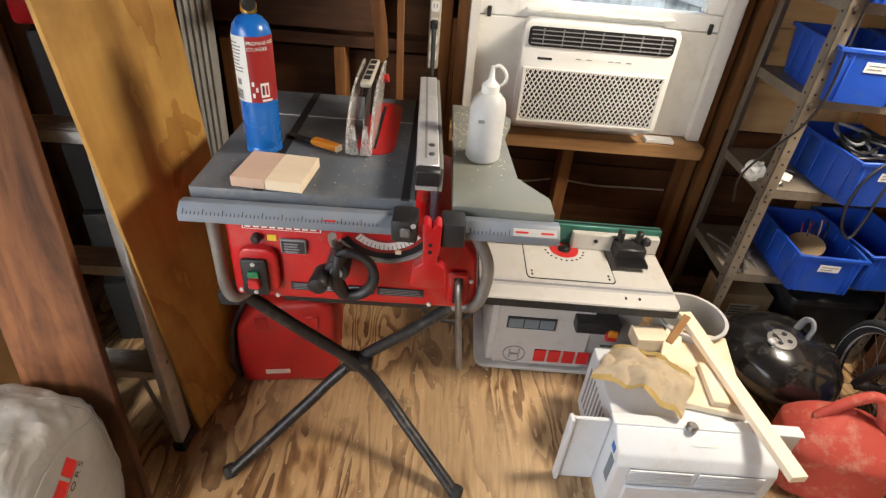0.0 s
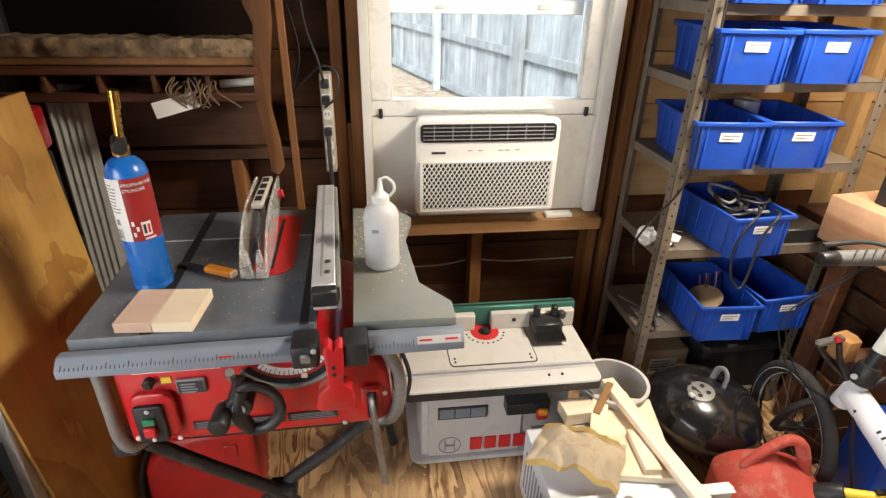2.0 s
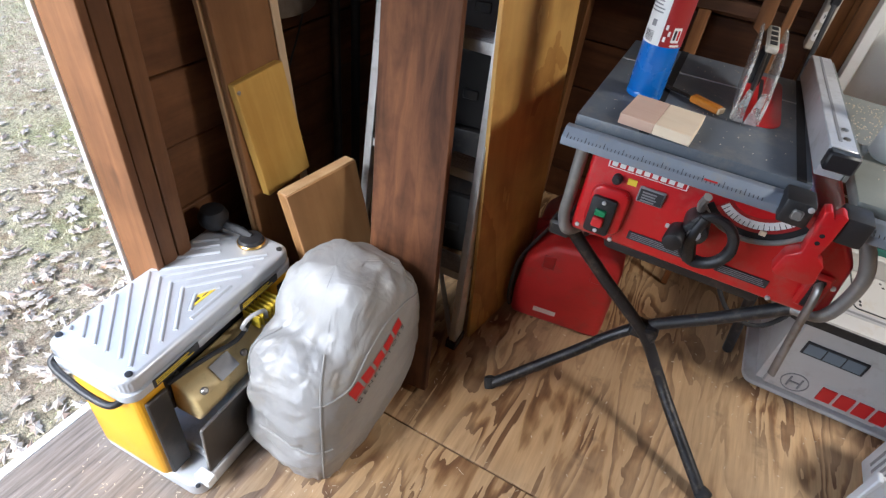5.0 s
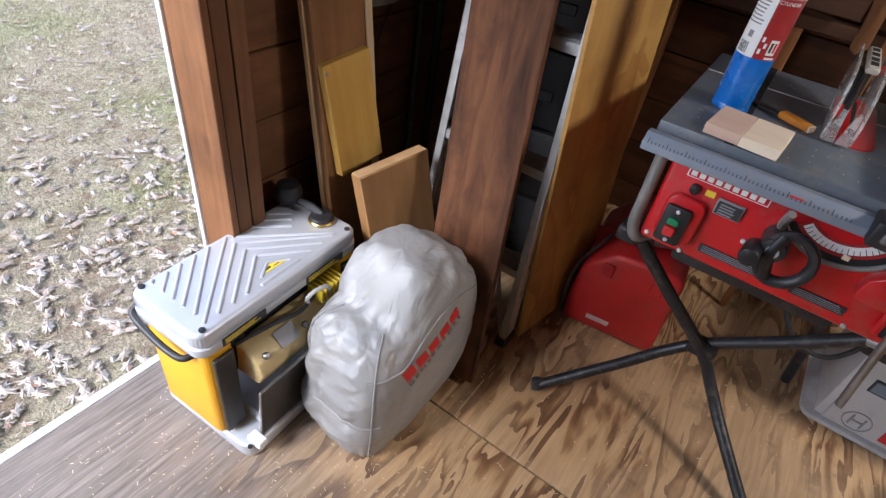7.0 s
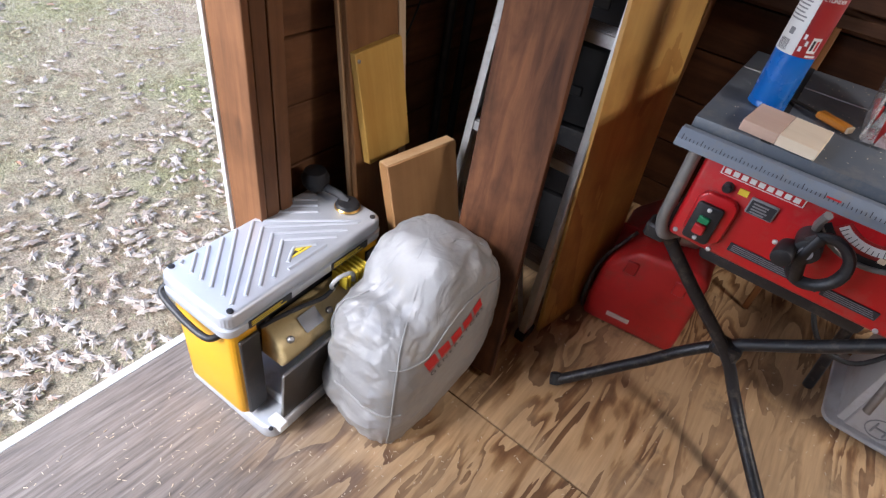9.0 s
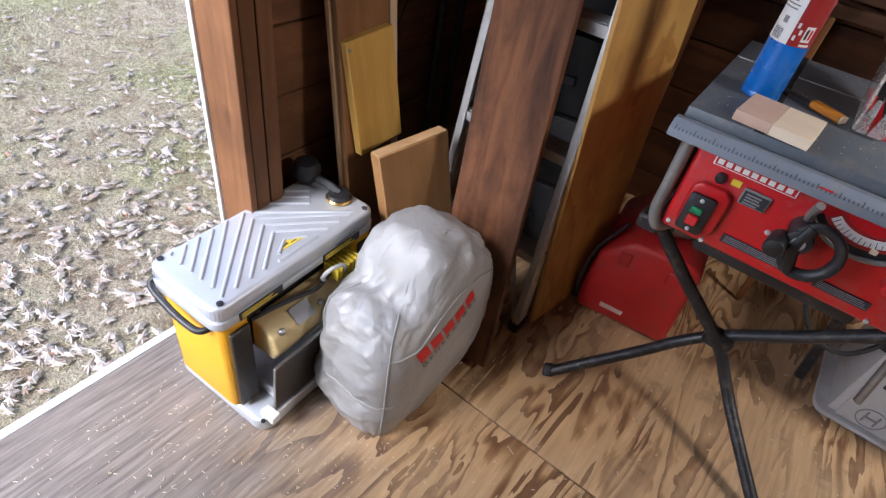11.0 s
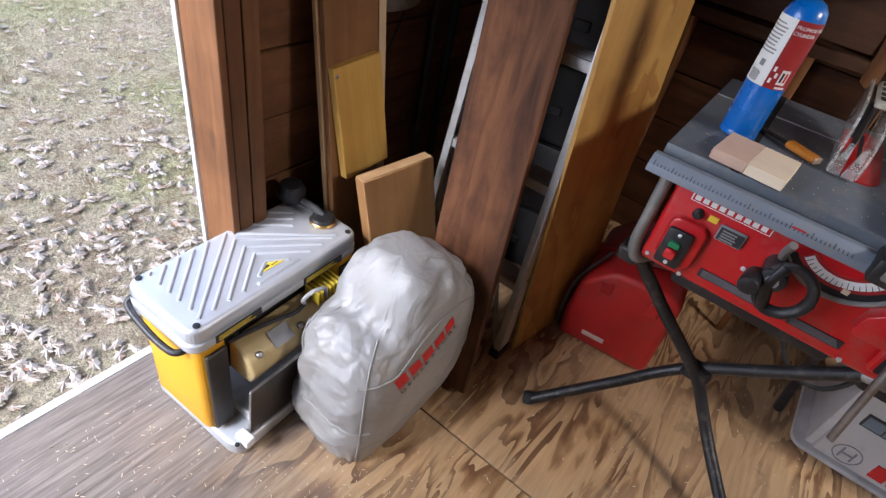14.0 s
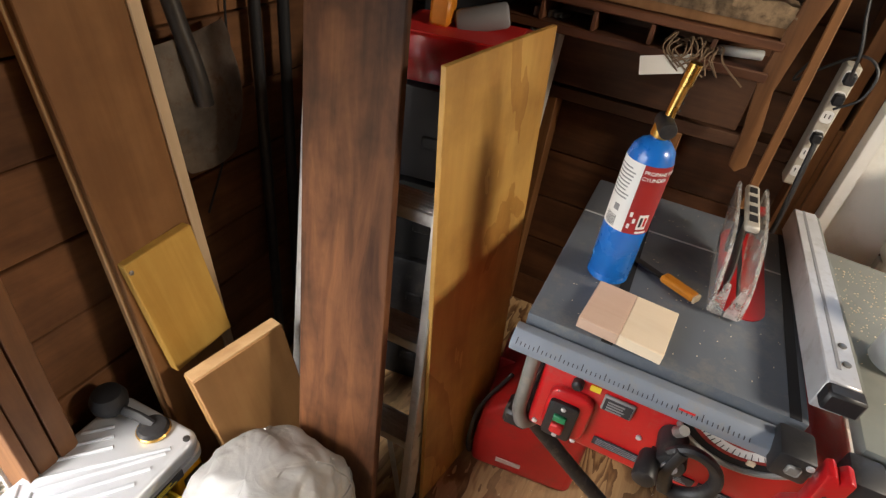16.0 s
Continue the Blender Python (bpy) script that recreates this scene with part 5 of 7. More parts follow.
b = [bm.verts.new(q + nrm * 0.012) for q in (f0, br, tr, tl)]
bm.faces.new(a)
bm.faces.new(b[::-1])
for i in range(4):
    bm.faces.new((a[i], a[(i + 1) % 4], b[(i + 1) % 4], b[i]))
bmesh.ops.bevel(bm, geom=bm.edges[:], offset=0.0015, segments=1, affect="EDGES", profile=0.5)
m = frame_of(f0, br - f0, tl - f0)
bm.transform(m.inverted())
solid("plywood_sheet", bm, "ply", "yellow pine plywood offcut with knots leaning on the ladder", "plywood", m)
for k in range(5):
    leaning("trim_strip", "grey painted trim strip standing behind the plywood", (-1.0 - 0.013 * k, 1.905 - 0.012 * k, 0.003), (-0.968 - 0.016 * k, 1.905 - 0.01 * k, 1.17 + 0.004 * k), (1, -0.3, 0), 0.011, 0.035, "trim_grey", "trim strip")

# aluminium stepladder, folded
ladder = thing("stepladder", "folded aluminium stepladder leaning in the corner", "stepladder")
RF, RT = Vector((-0.868, 1.072, 0.004)), Vector((-0.918, 1.170, 1.062))
LF, LT = Vector((-1.262, 1.072, 0.004)), Vector((-1.235, 1.155, 1.062))
RT2, LT2 = RF + (RT - RF) * 1.02, LF + (LT - LF) * 1.06


for p, q, s in ((RF, RT2, -1), (LF, LT2, 1)):
    up = q - p
    m2 = along(p, up, (1, 0, 0))
    side = part("side_rail", box(0, 0, 0, s * 0.003, 0.055, up.length, 0.0008), "alu_dull", ladder, "", m2)
    part("front_flange", box(s * 0.0032, 0, 0, s * 0.022, 0.003, up.length, 0.0008), "alu_dull", side)
    part("back_flange", box(s * 0.0032, 0.052, 0, s * 0.022, 0.055, up.length, 0.0008), "alu_dull", side)
for p, q, s in ((RF, RT2, -1), (LF, LT2, 1)):
    off = Vector((s * 0.03, 0.11, 0))
    up = q + Vector((s * 0.02, 0.07, 0)) - p - off
    part("rear_rail", box(0, 0, 0, s * 0.018, 0.03, up.length, 0.002), "alu_dull", ladder, "", along(p + off, up, (1, 0, 0)))
for zz in (0.285, 0.605, 0.925):
    t0 = zz / 1.062
    pr, pl = RF + (RT - RF) * t0, LF + (LT - LF) * t0
    bm = box(0, 0, -0.003, (pr - pl).length - 0.006, 0.075, 0.0, 0.001)
    box(0, 0, -0.028, (pr - pl).length - 0.006, 0.003, 0.0, 0.001, bm=bm)
    step = part("step", bm, "alu_dull", ladder, "ribbed aluminium step", frame_of(pl + Vector((0.003, 0.004, 0)), pr - pl, (0, 0, 1)))
    for k in range(6):
        part("tread_rib", box(0.004, 0.008 + k * 0.011, 0.0002, (pr - pl).length - 0.01, 0.012 + k * 0.011, 0.0016, 0), "alu_dull", step)
    part("rivet", lathe([(0.006, 0), (0.006, 0.002), (0.003, 0.003)], 10), "steel", step, "", frame_of((0, 0, 0), (0, 1, 0), (1, 0, 0)) @ pose(0.03, 0.012, (pr - pl).length - 0.004))
part("brace", box(-0.008, 0, 0, 0.008, 0.003, 0.27, 0.001), "alu_dull", ladder, "", along(RF + Vector((-0.02, 0.012, 0.02)), (-0.42, 0.3, 0.85), (1, 0, 0)))
part("brace", box(-0.008, 0, 0, 0.008, 0.003, 0.27, 0.001), "alu_dull", ladder, "", along(LF + Vector((0.02, 0.012, 0.02)), (0.42, 0.3, 0.85), (1, 0, 0)))
part("rubber_foot", box(-0.03, -0.004, -0.004, 0.004, 0.064, 0.03, 0.003), "rubber", ladder, "", Matrix.Translation(RF))
part("top_cap", box(-0.003, 0.022, -0.03, 0.024, 0.062, 0.03, 0.004), "text_red", ladder, "red plastic rail cap", Matrix.Translation(LT2))

# shovel hanging on the wall, tool bars beside it
shovel = thing("shovel", "rusty round-point steel shovel hanging blade down on the wall", "shovel", frame_of((-1.452, 1.12, 0.885), (0.05, 1, 0.12), (-0.05, -0.12, 1)))
bm = bmesh.new()
n, rows = 12, 14
grid = []
for j in range(rows + 1):
    v = j / rows
    half = 0.125 * (math.sin(math.pi * min(1, 0.12 + v * 0.62)) ** 0.7) if v < 0.85 else 0.125 * (1 - 0.06 * (v - 0.85) / 0.15)
    grid.append([bm.verts.new((half * (2 * i / n - 1), -0.02 * (1 - (2 * i / n - 1) ** 2) + 0.012 * v, 0.27 * v)) for i in range(n + 1)])
for j in range(rows):
    for i in range(n):
        bm.faces.new((grid[j][i], grid[j][i + 1], grid[j + 1][i + 1], grid[j + 1][i]))
bmesh.ops.solidify(bm, geom=bm.faces[:], thickness=0.003)
part("blade", bm, "rusty", shovel)
part("socket", tube([(0, -0.024, 0.14), (0, -0.026, 0.20), (0, -0.012, 0.30), (0, 0.0, 0.42)], 0.017, 12), "shaded_dark_steel", shovel)
part("shaft", rod((0, 0, 0.40), (0, 0.005, 1.35), 0.016), "black", shovel, "dark wooden shaft")
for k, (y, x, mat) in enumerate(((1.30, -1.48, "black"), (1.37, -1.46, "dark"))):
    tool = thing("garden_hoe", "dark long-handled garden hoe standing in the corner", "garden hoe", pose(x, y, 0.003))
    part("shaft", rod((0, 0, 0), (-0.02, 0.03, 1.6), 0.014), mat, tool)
    part("head", box(-0.02, -0.06, 1.58, 0.03, 0.06, 1.60, 0.003), "steel", tool)
# near-black sheet added to fill the shade in the corner
solid("dark_tarp", prism([(-0.14, 0), (0.14, 0), (0.12, 0.5), (0.13, 1.5), (-0.12, 1.5), (-0.15, 0.6)], 0, 0.06, 0.02, m=pose(0, 0, 0, 90)), "dark", "near-black sheet filling the shaded corner", "tarp", pose(-1.25, 1.95, 0.003, 0, 0, 20))
cord = thing("thin_rope", "thin dark rope hanging on the wall boards", "rope")
part("strand", tube([(-1.515, 1.26, 1.2), (-1.512, 1.24, 1.0), (-1.51, 1.20, 0.85), (-1.51, 1.13, 0.72)], 0.0028, 6), "cable", cord)

# red power-tool case on the ladder
rbox = thing("red_case", "open red plastic case with tools behind the plywood", "tool case", pose(-1.115, 1.60, 1.02, 0, 0, 12))
part("tray", box(-0.15, -0.10, 0.02, 0.16, 0.14, 0.13, 0.01, 2), "red", rbox)
part("hollow", box(-0.13, -0.085, 0.128, 0.14, 0.12, 0.133, 0), "text_red", rbox)
part("driver", rod((-0.02, 0.02, 0.14), (0.10, 0.04, 0.175), 0.03, bev=0.01), "text_grey", rbox)
part("orange_grip", box(-0.08, -0.02, 0.132, -0.03, 0.05, 0.20, 0.008), "orange", rbox)
# cases coloured near-black to match the shade behind the ladder
crate = thing("stack_of_cases", "tool cases coloured near-black for the shade behind the ladder", "tool case", sized(pose(-1.11, 1.62, 0.0, 0, 0, 10), 1.0, 1.0, 1.035))
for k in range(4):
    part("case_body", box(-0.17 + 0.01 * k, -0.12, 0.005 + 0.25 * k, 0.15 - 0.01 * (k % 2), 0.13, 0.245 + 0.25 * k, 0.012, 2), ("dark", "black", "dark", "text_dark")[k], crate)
    part("case_latch", box(-0.05, -0.128, 0.10 + 0.25 * k, 0.0, -0.119, 0.13 + 0.25 * k, 0.003), "black", crate)

# ---------- thickness planer by the door ----------
pl = thing("thickness_planer", "yellow and silver thickness planer on the floor by the doorway", "planer", frame_of((-1.332, 0.56, 0.0), (1, 0.047, 0), (0, 0, 1)))
# local: x towards the shed's middle (outfeed side), y away along the wall
base = part("base", prism(rounded(0.325, 0.475, 0.035, 6, 0.002, 0.002), 0.004, 0.05, 0.008, seg=3), "silver", pl)
for y in (-0.225, 0.215):
    part("base_screw", lathe([(0.006, 0.0), (0.006, 0.002), (0.003, 0.003)], 10), "black", base, "", pose(0.155, y, 0.05))
for s in (-1, 1):
    col = part("end_column", prism(rounded(0.215, 0.075, 0.022, 5, -0.025, s * 0.205 + 0.0), 0.05, 0.372, 0.006), "yellow", pl, "yellow end housing")
    # dark plate stands where only an open, shaded slot shows
    part("column_plate", box(0.083, s * 0.205 - 0.026, 0.06, 0.094, s * 0.205 + 0.026, 0.33, 0.003), "shaded_dark_steel", col, "dark plate painting a shaded slot")
part("bed", box(-0.15, -0.165, 0.05, 0.15, 0.165, 0.085, 0.004), "alu", pl)
head = part("head", box(-0.125, -0.165, 0.19, 0.055, 0.165, 0.35, 0.01), "black", pl)
part("head_bolt", lathe([(0.007, 0), (0.007, 0.005), (0.003, 0.006)], 6), "steel", head, "", pose(0.055, -0.13, 0.30, 0, 90, 0))
cov = part("head_cover", prism([(0.055, 0.20), (0.128, 0.20), (0.146, 0.235), (0.132, 0.275), (0.10, 0.298), (0.062, 0.305)], -0.155, 0.155, 0.008, m=Matrix(((1, 0, 0, 0), (0, 0, 1, 0), (0, 1, 0, 0), (0, 0, 0, 1))), seg=3), "cream", pl, "dusty cream dust chute cover")
part("cover_label", box(-0.028, -0.022, 0, 0.028, 0.022, 0.0012, 0), "text_grey", cov, "", frame_of((0.122, -0.055, 0.287), (0, 1, 0), (0.62, 0, 0.78)))
for y in (-0.125, 0.0, 0.125):
    part("cover_knob", lathe([(0.009, 0), (0.009, 0.006), (0.005, 0.010)], 12), "steel", cov, "", pose(0.128, y, 0.279, 0, 38, 0))
for k in range(7):
    part("chip_fin", box(0.075, 0.065 + k * 0.013, 0.298, 0.125, 0.071 + k * 0.013, 0.335, 0.001), "yellow_plain", pl)
part("lift_handle", tube([(0.10, 0.045, 0.30), (0.118, 0.02, 0.345), (0.122, 0.045, 0.358), (0.125, 0.085, 0.345), (0.12, 0.095, 0.31)], 0.0055, 8), "alu", pl)
tab = part("outfeed_table", box(0.150, -0.185, 0.03, 0.156, 0.19, 0.25, 0.002), "shaded_dark_steel", pl, "folded steel outfeed table", pose(-0.005, 0, 0, 0, 5, 0))
for y0 in (-0.188, 0.184):
    part("table_flange", box(0.150, y0, 0.03, 0.157, y0 + 0.003, 0.25, 0.0005), "steel", tab)
part("table_rim", box(0.149, -0.186, 0.2505, 0.157, 0.191, 0.254, 0.001), "steel", tab)
part("table_hinge", box(0.135, -0.215, 0.04, 0.178, -0.19, 0.066, 0.002), "label_white", pl)
tp = part("top_cover", prism(rounded(0.225, 0.50, 0.03, 6, 0.0, -0.003), 0.372, 0.415, 0.012, seg=4), "silver", pl, "ribbed silver top cover", pose(-0.028, 0, 0))
part("top_skirt", prism(rounded(0.232, 0.507, 0.032, 6, 0.0, -0.003), 0.352, 0.374, 0.002), "silver", pl, "", pose(-0.028, 0, 0))


def rib(points, parent, w=0.0048, h=0.0036):
    """A raised rounded rib that follows a bent line on the cover."""
    pts = [Vector((x + 0.028, y, 0.4146)) for x, y in points]
    if len(pts) == 3:
        a = pts[1] + (pts[0] - pts[1]).normalized() * 0.006
        b = pts[1] + (pts[2] - pts[1]).normalized() * 0.006
        pts = [pts[0], a, (a + b) / 2 * 0.4 + pts[1] * 0.6, b, pts[2]]
    return part("rib", tube(pts, w, 10, smooth=0), "silver", parent)


# nested chevrons that open towards the outfeed side, then shorter diagonals at both ends
for tip in (-0.025, -0.060, -0.095, -0.128):
    e = 0.10 + (-0.025 - tip) * 1.1
    rib([(0.057, -e), (tip, 0.0), (0.057, e if tip > -0.1 else 0.19)], tp)
for x1, y1, x0, y0 in ((0.024, 0.209, -0.128, 0.051), (-0.013, 0.21, -0.126, 0.091), (-0.046, 0.21, -0.125, 0.13), (-0.08, 0.21, -0.124, 0.165)):
    rib([(x1, -y1), (x0, -y0)], tp)
    if y0 < 0.14:
        rib([(x0 + 0.55 * (x1 - x0), y0 + 0.55 * (y1 - y0)), (x0, y0)], tp)
rib([(-0.118, -0.209), (-0.126, -0.199)], tp)
rib([(0.042, -0.044), (0.014, 0.0), (0.042, 0.044)], tp)
rib([(0.060, -0.06), (0.060, 0.06)], tp)
part("warning_sign", prism([(0.066, -0.034), (0.048, -0.002), (0.068, 0.034)], 0.4152, 0.4166, 0), "yellow_plain", tp)
part("warning_glyph", prism([(0.062, -0.026), (0.053, -0.006), (0.060, -0.004)], 0.4162, 0.4174, 0), "text_dark", tp)
part("warning_print", box(0.060, 0.0, 0.4162, 0.0625, 0.018, 0.4174, 0), "text_dark", tp)
for x, y in ((-0.098, -0.226), (0.096, -0.226), (0.096, 0.222), (-0.096, 0.225)):
    part("screw", lathe([(0.0075, 0.0), (0.0075, 0.003), (0.003, 0.004)], 12), "black", tp, "", pose(x, y, 0.4145))
for y0, y1 in ((-0.20, -0.08), (0.05, 0.18)):
    pp = part("rating_label", box(0.088, y0, 0.354, 0.0905, y1, 0.376, 0), "text_dark", pl)
    bars("label_print", 3, (y1 - y0) * 0.9, 0.0028, 0.0026, "yellow_plain", pp, frame_of((0.0907, y0 + 0.006, 0.373), (0, 1, 0), (1, 0, 0)), 7)
part("carry_handle", tube([(-0.128, -0.235, 0.375), (-0.126, -0.262, 0.36), (-0.06, -0.270, 0.345), (0.0, -0.270, 0.335), (0.035, -0.262, 0.332), (0.045, -0.235, 0.335)], 0.008, 10), "black", pl)
crank = part("depth_crank", lathe([(0.030, 0.415), (0.034, 0.422), (0.028, 0.434), (0.012, 0.438)], 24), "black", pl, "black depth crank on a brass ring", pose(-0.005, 0.205, 0))
part("brass_ring", tube([(0.031 * math.cos(radians(a)), 0.031 * math.sin(radians(a)), 0.421) for a in range(0, 361, 20)], 0.0045, 8, smooth=1), "brass", crank)
part("crank_arm", tube([(0.0, 0.0, 0.434), (-0.03, -0.002, 0.444), (-0.07, -0.006, 0.446), (-0.10, -0.008, 0.446)], 0.011, 8, flat=0.6), "rubber_black", crank)
part("crank_knob", lathe([(0.024, 0.428), (0.036, 0.444), (0.038, 0.464), (0.029, 0.483), (0.010, 0.49)], 20, m=pose(-0.108, -0.008, 0)), "rubber_black", crank)
part("power_lead", tube([(0.10, 0.06, 0.315), (0.115, 0.0, 0.318), (0.11, -0.07, 0.335), (0.10, -0.13, 0.34), (0.085, -0.17, 0.33)], 0.0055, 8), "cable", pl)

# ---------- generator under its cloth cover ----------
from mathutils.bvhtree import BVHTree

gen = thing("covered_generator", "portable generator under a wrinkled silver cloth cover", "generator cover", pose(-1.046, 0.724, 0.0))


def step_up(t):
    t = max(0.0, min(1.0, t))
    return t * t * (3 - 2 * t)


def crease(p, f):
    """Sharp narrow folds along the zero lines of a noise."""
    n = abs(noise.noise(p * f))
    return max(0.0, 1 - n / 0.16)


def facet(p, f):
    """Crumpled cloth: flat pillows that meet in sharp creases."""
    p = Vector((p.x * f[0], p.y * f[1], p.z * f[2])) + noise.noise_vector(p * 4.0) * 0.35
    d = noise.voronoi(p)[0]
    return min(1.0, (d[1] - d[0]) * 1.4)


bm = bmesh.new()
NU, NV = 220, 124
HX, HY = 0.142, 0.222
rings = []
for j in range(NV + 1):
    v = j / NV
    ring = []
    for i in range(NU):
        a = 2 * math.pi * i / NU
        c, s = math.cos(a), math.sin(a)
        e = 2.0 / (4.6 if c > 0 else 3.2)
        x = math.copysign(abs(c) ** e, c)
        y = math.copysign(abs(s) ** e, s)
        up = max(0.0, (v - 0.45) / 0.55)
        low = max(0.0, 1 - v / 0.38)
        kx = (1 - up ** 2.6) ** 0.5 * (1 - (0.24 if c > 0 else 0.06) * low ** 2)
        ky = (1 - up ** 2.7) ** 0.48 * (1 - (0.34 if s > 0 else 0.14) * low ** 2) * (1.0 if s > 0 else 1.07)
        yy = y * ky
        # low near end with a shoulder, a step up to the handle, falling off at the far end
        h = 0.375 + 0.118 * step_up((yy + 0.62) / 0.55) - 0.055 * step_up((yy - 0.30) / 0.6)
        rise = v if v < 0.45 else 0.45 + 0.55 * math.sin((v - 0.45) / 0.55 * math.pi / 2) * 0.8 + 0.55 * 0.2 * (v - 0.45) / 0.55
        q = Vector((HX * x * kx - 0.030 * rise + 0.010, HY * yy + 0.035 * rise - 0.012, 0.004 + h * rise))
        w = 0.007 * (0.4 + 0.6 * (c < 0.2)) * noise.noise(Vector((q.x * 8, q.y * 7 + 3, q.z * 5)))
        p = Vector((q.x * 1.0 + 2.0, q.y * 1.0, q.z * 1.3))
        soft = 1 - 0.72 * step_up((c - 0.15) / 0.25) * step_up((0.80 - v) / 0.12) * step_up(v / 0.1)
        w += soft * (0.016 * facet(p, (7.0, 6.0, 4.5)) + 0.007 * facet(p + Vector((2, 4, 1)), (15.0, 12.0, 9.0)) - 0.006)
        w += soft * (0.004 * crease(p, 6.0) - 0.003 * crease(p + Vector((5, 1, 3)), 8.0) + 0.002 * crease(p + Vector((1, 7, 2)), 14.0) - 0.0015 * crease(p + Vector((3, 2, 9)), 26.0))
        w += 0.002 * math.sin(22 * a + 9 * q.z + 3 * noise.noise(p * 5)) * max(0, 0.22 - v) * 4
        d = Vector((c / HX, s / HY, 3.5 * v * v)).normalized()
        ring.append(bm.verts.new(q + d * w * (0.3 if v > 0.97 else 1)))
    rings.append(ring)
for r0, r1 in zip(rings, rings[1:]):
    for i in range(NU):
        bm.faces.new((r0[i], r0[(i + 1) % NU], r1[(i + 1) % NU], r1[i]))
bm.faces.new(rings[0][::-1])
bm.faces.new(rings[-1])
bmesh.ops.recalc_face_normals(bm, faces=bm.faces)
tree = BVHTree.FromBMesh(bm)
seams = []
for aa in (-52, 38, 128, 232):
    idx = int(aa % 360 / 360 * NU)
    seams.append([rings[j][idx].co + Vector((math.cos(radians(aa)), math.sin(radians(aa)), 0.3)) * 0.0012 for j in range(2, NV - 10, 3)])
seams.append([rings[int(NV * 0.70)][i % NU].co + Vector((0.001, 0, 0.001)) for i in range(-40, 41, 2)])
seams.append([rings[int(NV * 0.42)][i % NU].co + Vector((0.0, -0.001, 0.001)) for i in range(-62, -23, 2)])
part("cover", bm, "fabric", gen)
for pts in seams:
    part("seam", tube(pts, 0.0024, 6, smooth=2), "fabric", gen)


def on_cover(me):
    for v in me.vertices:
        o = me_m @ v.co
        hit, nn, _, _ = tree.ray_cast(Vector((0.6, o.y, o.z)), Vector((-1, 0, 0)))
        if hit is not None:
            v.co = hit + nn * 0.0014
    me.update()


me_m = frame_of((0, -0.014, 0.300), (0, 1, 0.42), (1, 0, 0))
for k in range(5):
    bm = bmesh.new()
    bmesh.ops.create_grid(bm, x_segments=8, y_segments=8, size=0.5)
    bm.transform(Matrix.Translation((-0.088 + k * 0.044, 0.014, 0)) @ Matrix.Diagonal((0.035, 0.034, 1, 1)))
    me = mesh_of("brand_bar", bm, "text_red")
    on_cover(me)
    new("brand_bar", me).parent = gen
bm = bmesh.new()
bmesh.ops.create_grid(bm, x_segments=40, y_segments=1, size=0.5)
bm.transform(Matrix.Translation((0, -0.007, 0)) @ Matrix.Diagonal((0.214, 0.003, 1, 1)))
me = mesh_of("underline", bm, "text_red")
on_cover(me)
new("underline", me).parent = gen
c = bpy.data.curves.new("t", "FONT")
c.body, c.size, c.align_x, c.align_y, c.space_character = "GENERATORS", 0.020, "CENTER", "CENTER", 1.5
tmp = new("tmp_text", c)
me = bpy.data.meshes.new_from_object(tmp.evaluated_get(bpy.context.evaluated_depsgraph_get()))
bpy.data.objects.remove(tmp)
bpy.data.curves.remove(c)
wide = max(v.co.x for v in me.vertices) - min(v.co.x for v in me.vertices)
for v in me.vertices:
    v.co.x *= 0.214 / wide
    v.co.y -= 0.021
on_cover(me)
me.materials.clear()
me.materials.append(M["text_dark"])
new("printed_word", me).parent = gen

# ---------- back wall: hutch, bracket, outlet strip ----------
hutch = thing("wall_hutch", "dark wooden pigeonhole shelf on the back wall", "shelf", pose(-0.018, 0, 0.066))
part("shelf_board", box(-1.15, 1.83, 1.146, -0.415, 2.03, 1.167, 0.003), "beam_red", hutch)
part("shelf_board", box(-1.15, 1.83, 1.073, -0.42, 2.03, 1.096, 0.003), "beam_red", hutch)
for x in (-0.99, -0.85, -0.707, -0.563):
    part("divider", box(x, 1.835, 1.097, x + 0.012, 2.02, 1.145, 0.002), "beam_red", hutch)
part("back_panel", box(-1.15, 2.022, 0.97, -0.42, 2.03, 1.30, 0.001), "beam", hutch)
# sheet painted near-black for the shade over the shelf
part("upper_back", box(-1.15, 2.0, 1.168, -0.40, 2.02, 1.9, 0.001), "hutch_shade", hutch)
part("apron", box(-1.15, 1.99, 0.90, -0.42, 2.01, 1.072, 0.003), "beam", hutch)
bm = prism([(0.0, 0.0), (0.02, -0.012), (0.04, 0.01), (0.035, 0.10), (0.02, 0.2), (0.035, 0.33), (0.05, 0.42), (0.06, 0.75), (-0.02, 0.75), (-0.02, 0.47), (0.0, 0.42), (-0.012, 0.33), (-0.022, 0.22), (-0.005, 0.1)], 0, 0.02, 0.003, m=pose(0, 0, 0, 90))
solid("scroll_bracket", bm, "bracket_wood", "scroll-cut wooden bracket hanging on the shelf end", "bracket", pose(-0.432, 1.86, 0.925))
leaning("thin_stick", "thin wooden stick leaning against the back wall", (-0.356, 1.80, 0.003), (-0.375, 1.875, 1.65), (1, 0, 0), 0.022, 0.012, "stud", "stick")
slab = thing("bark_slab", "live-edge wood slab with rough bark lying on the hutch", "wood slab", pose(-0.018, 0, 0.066))
part("wood", box(-1.1, 1.85, 1.169, -0.413, 2.0, 1.20, 0.003), "brown_board", slab)
bm = bmesh.new()
N = 70
top, bot = [], []
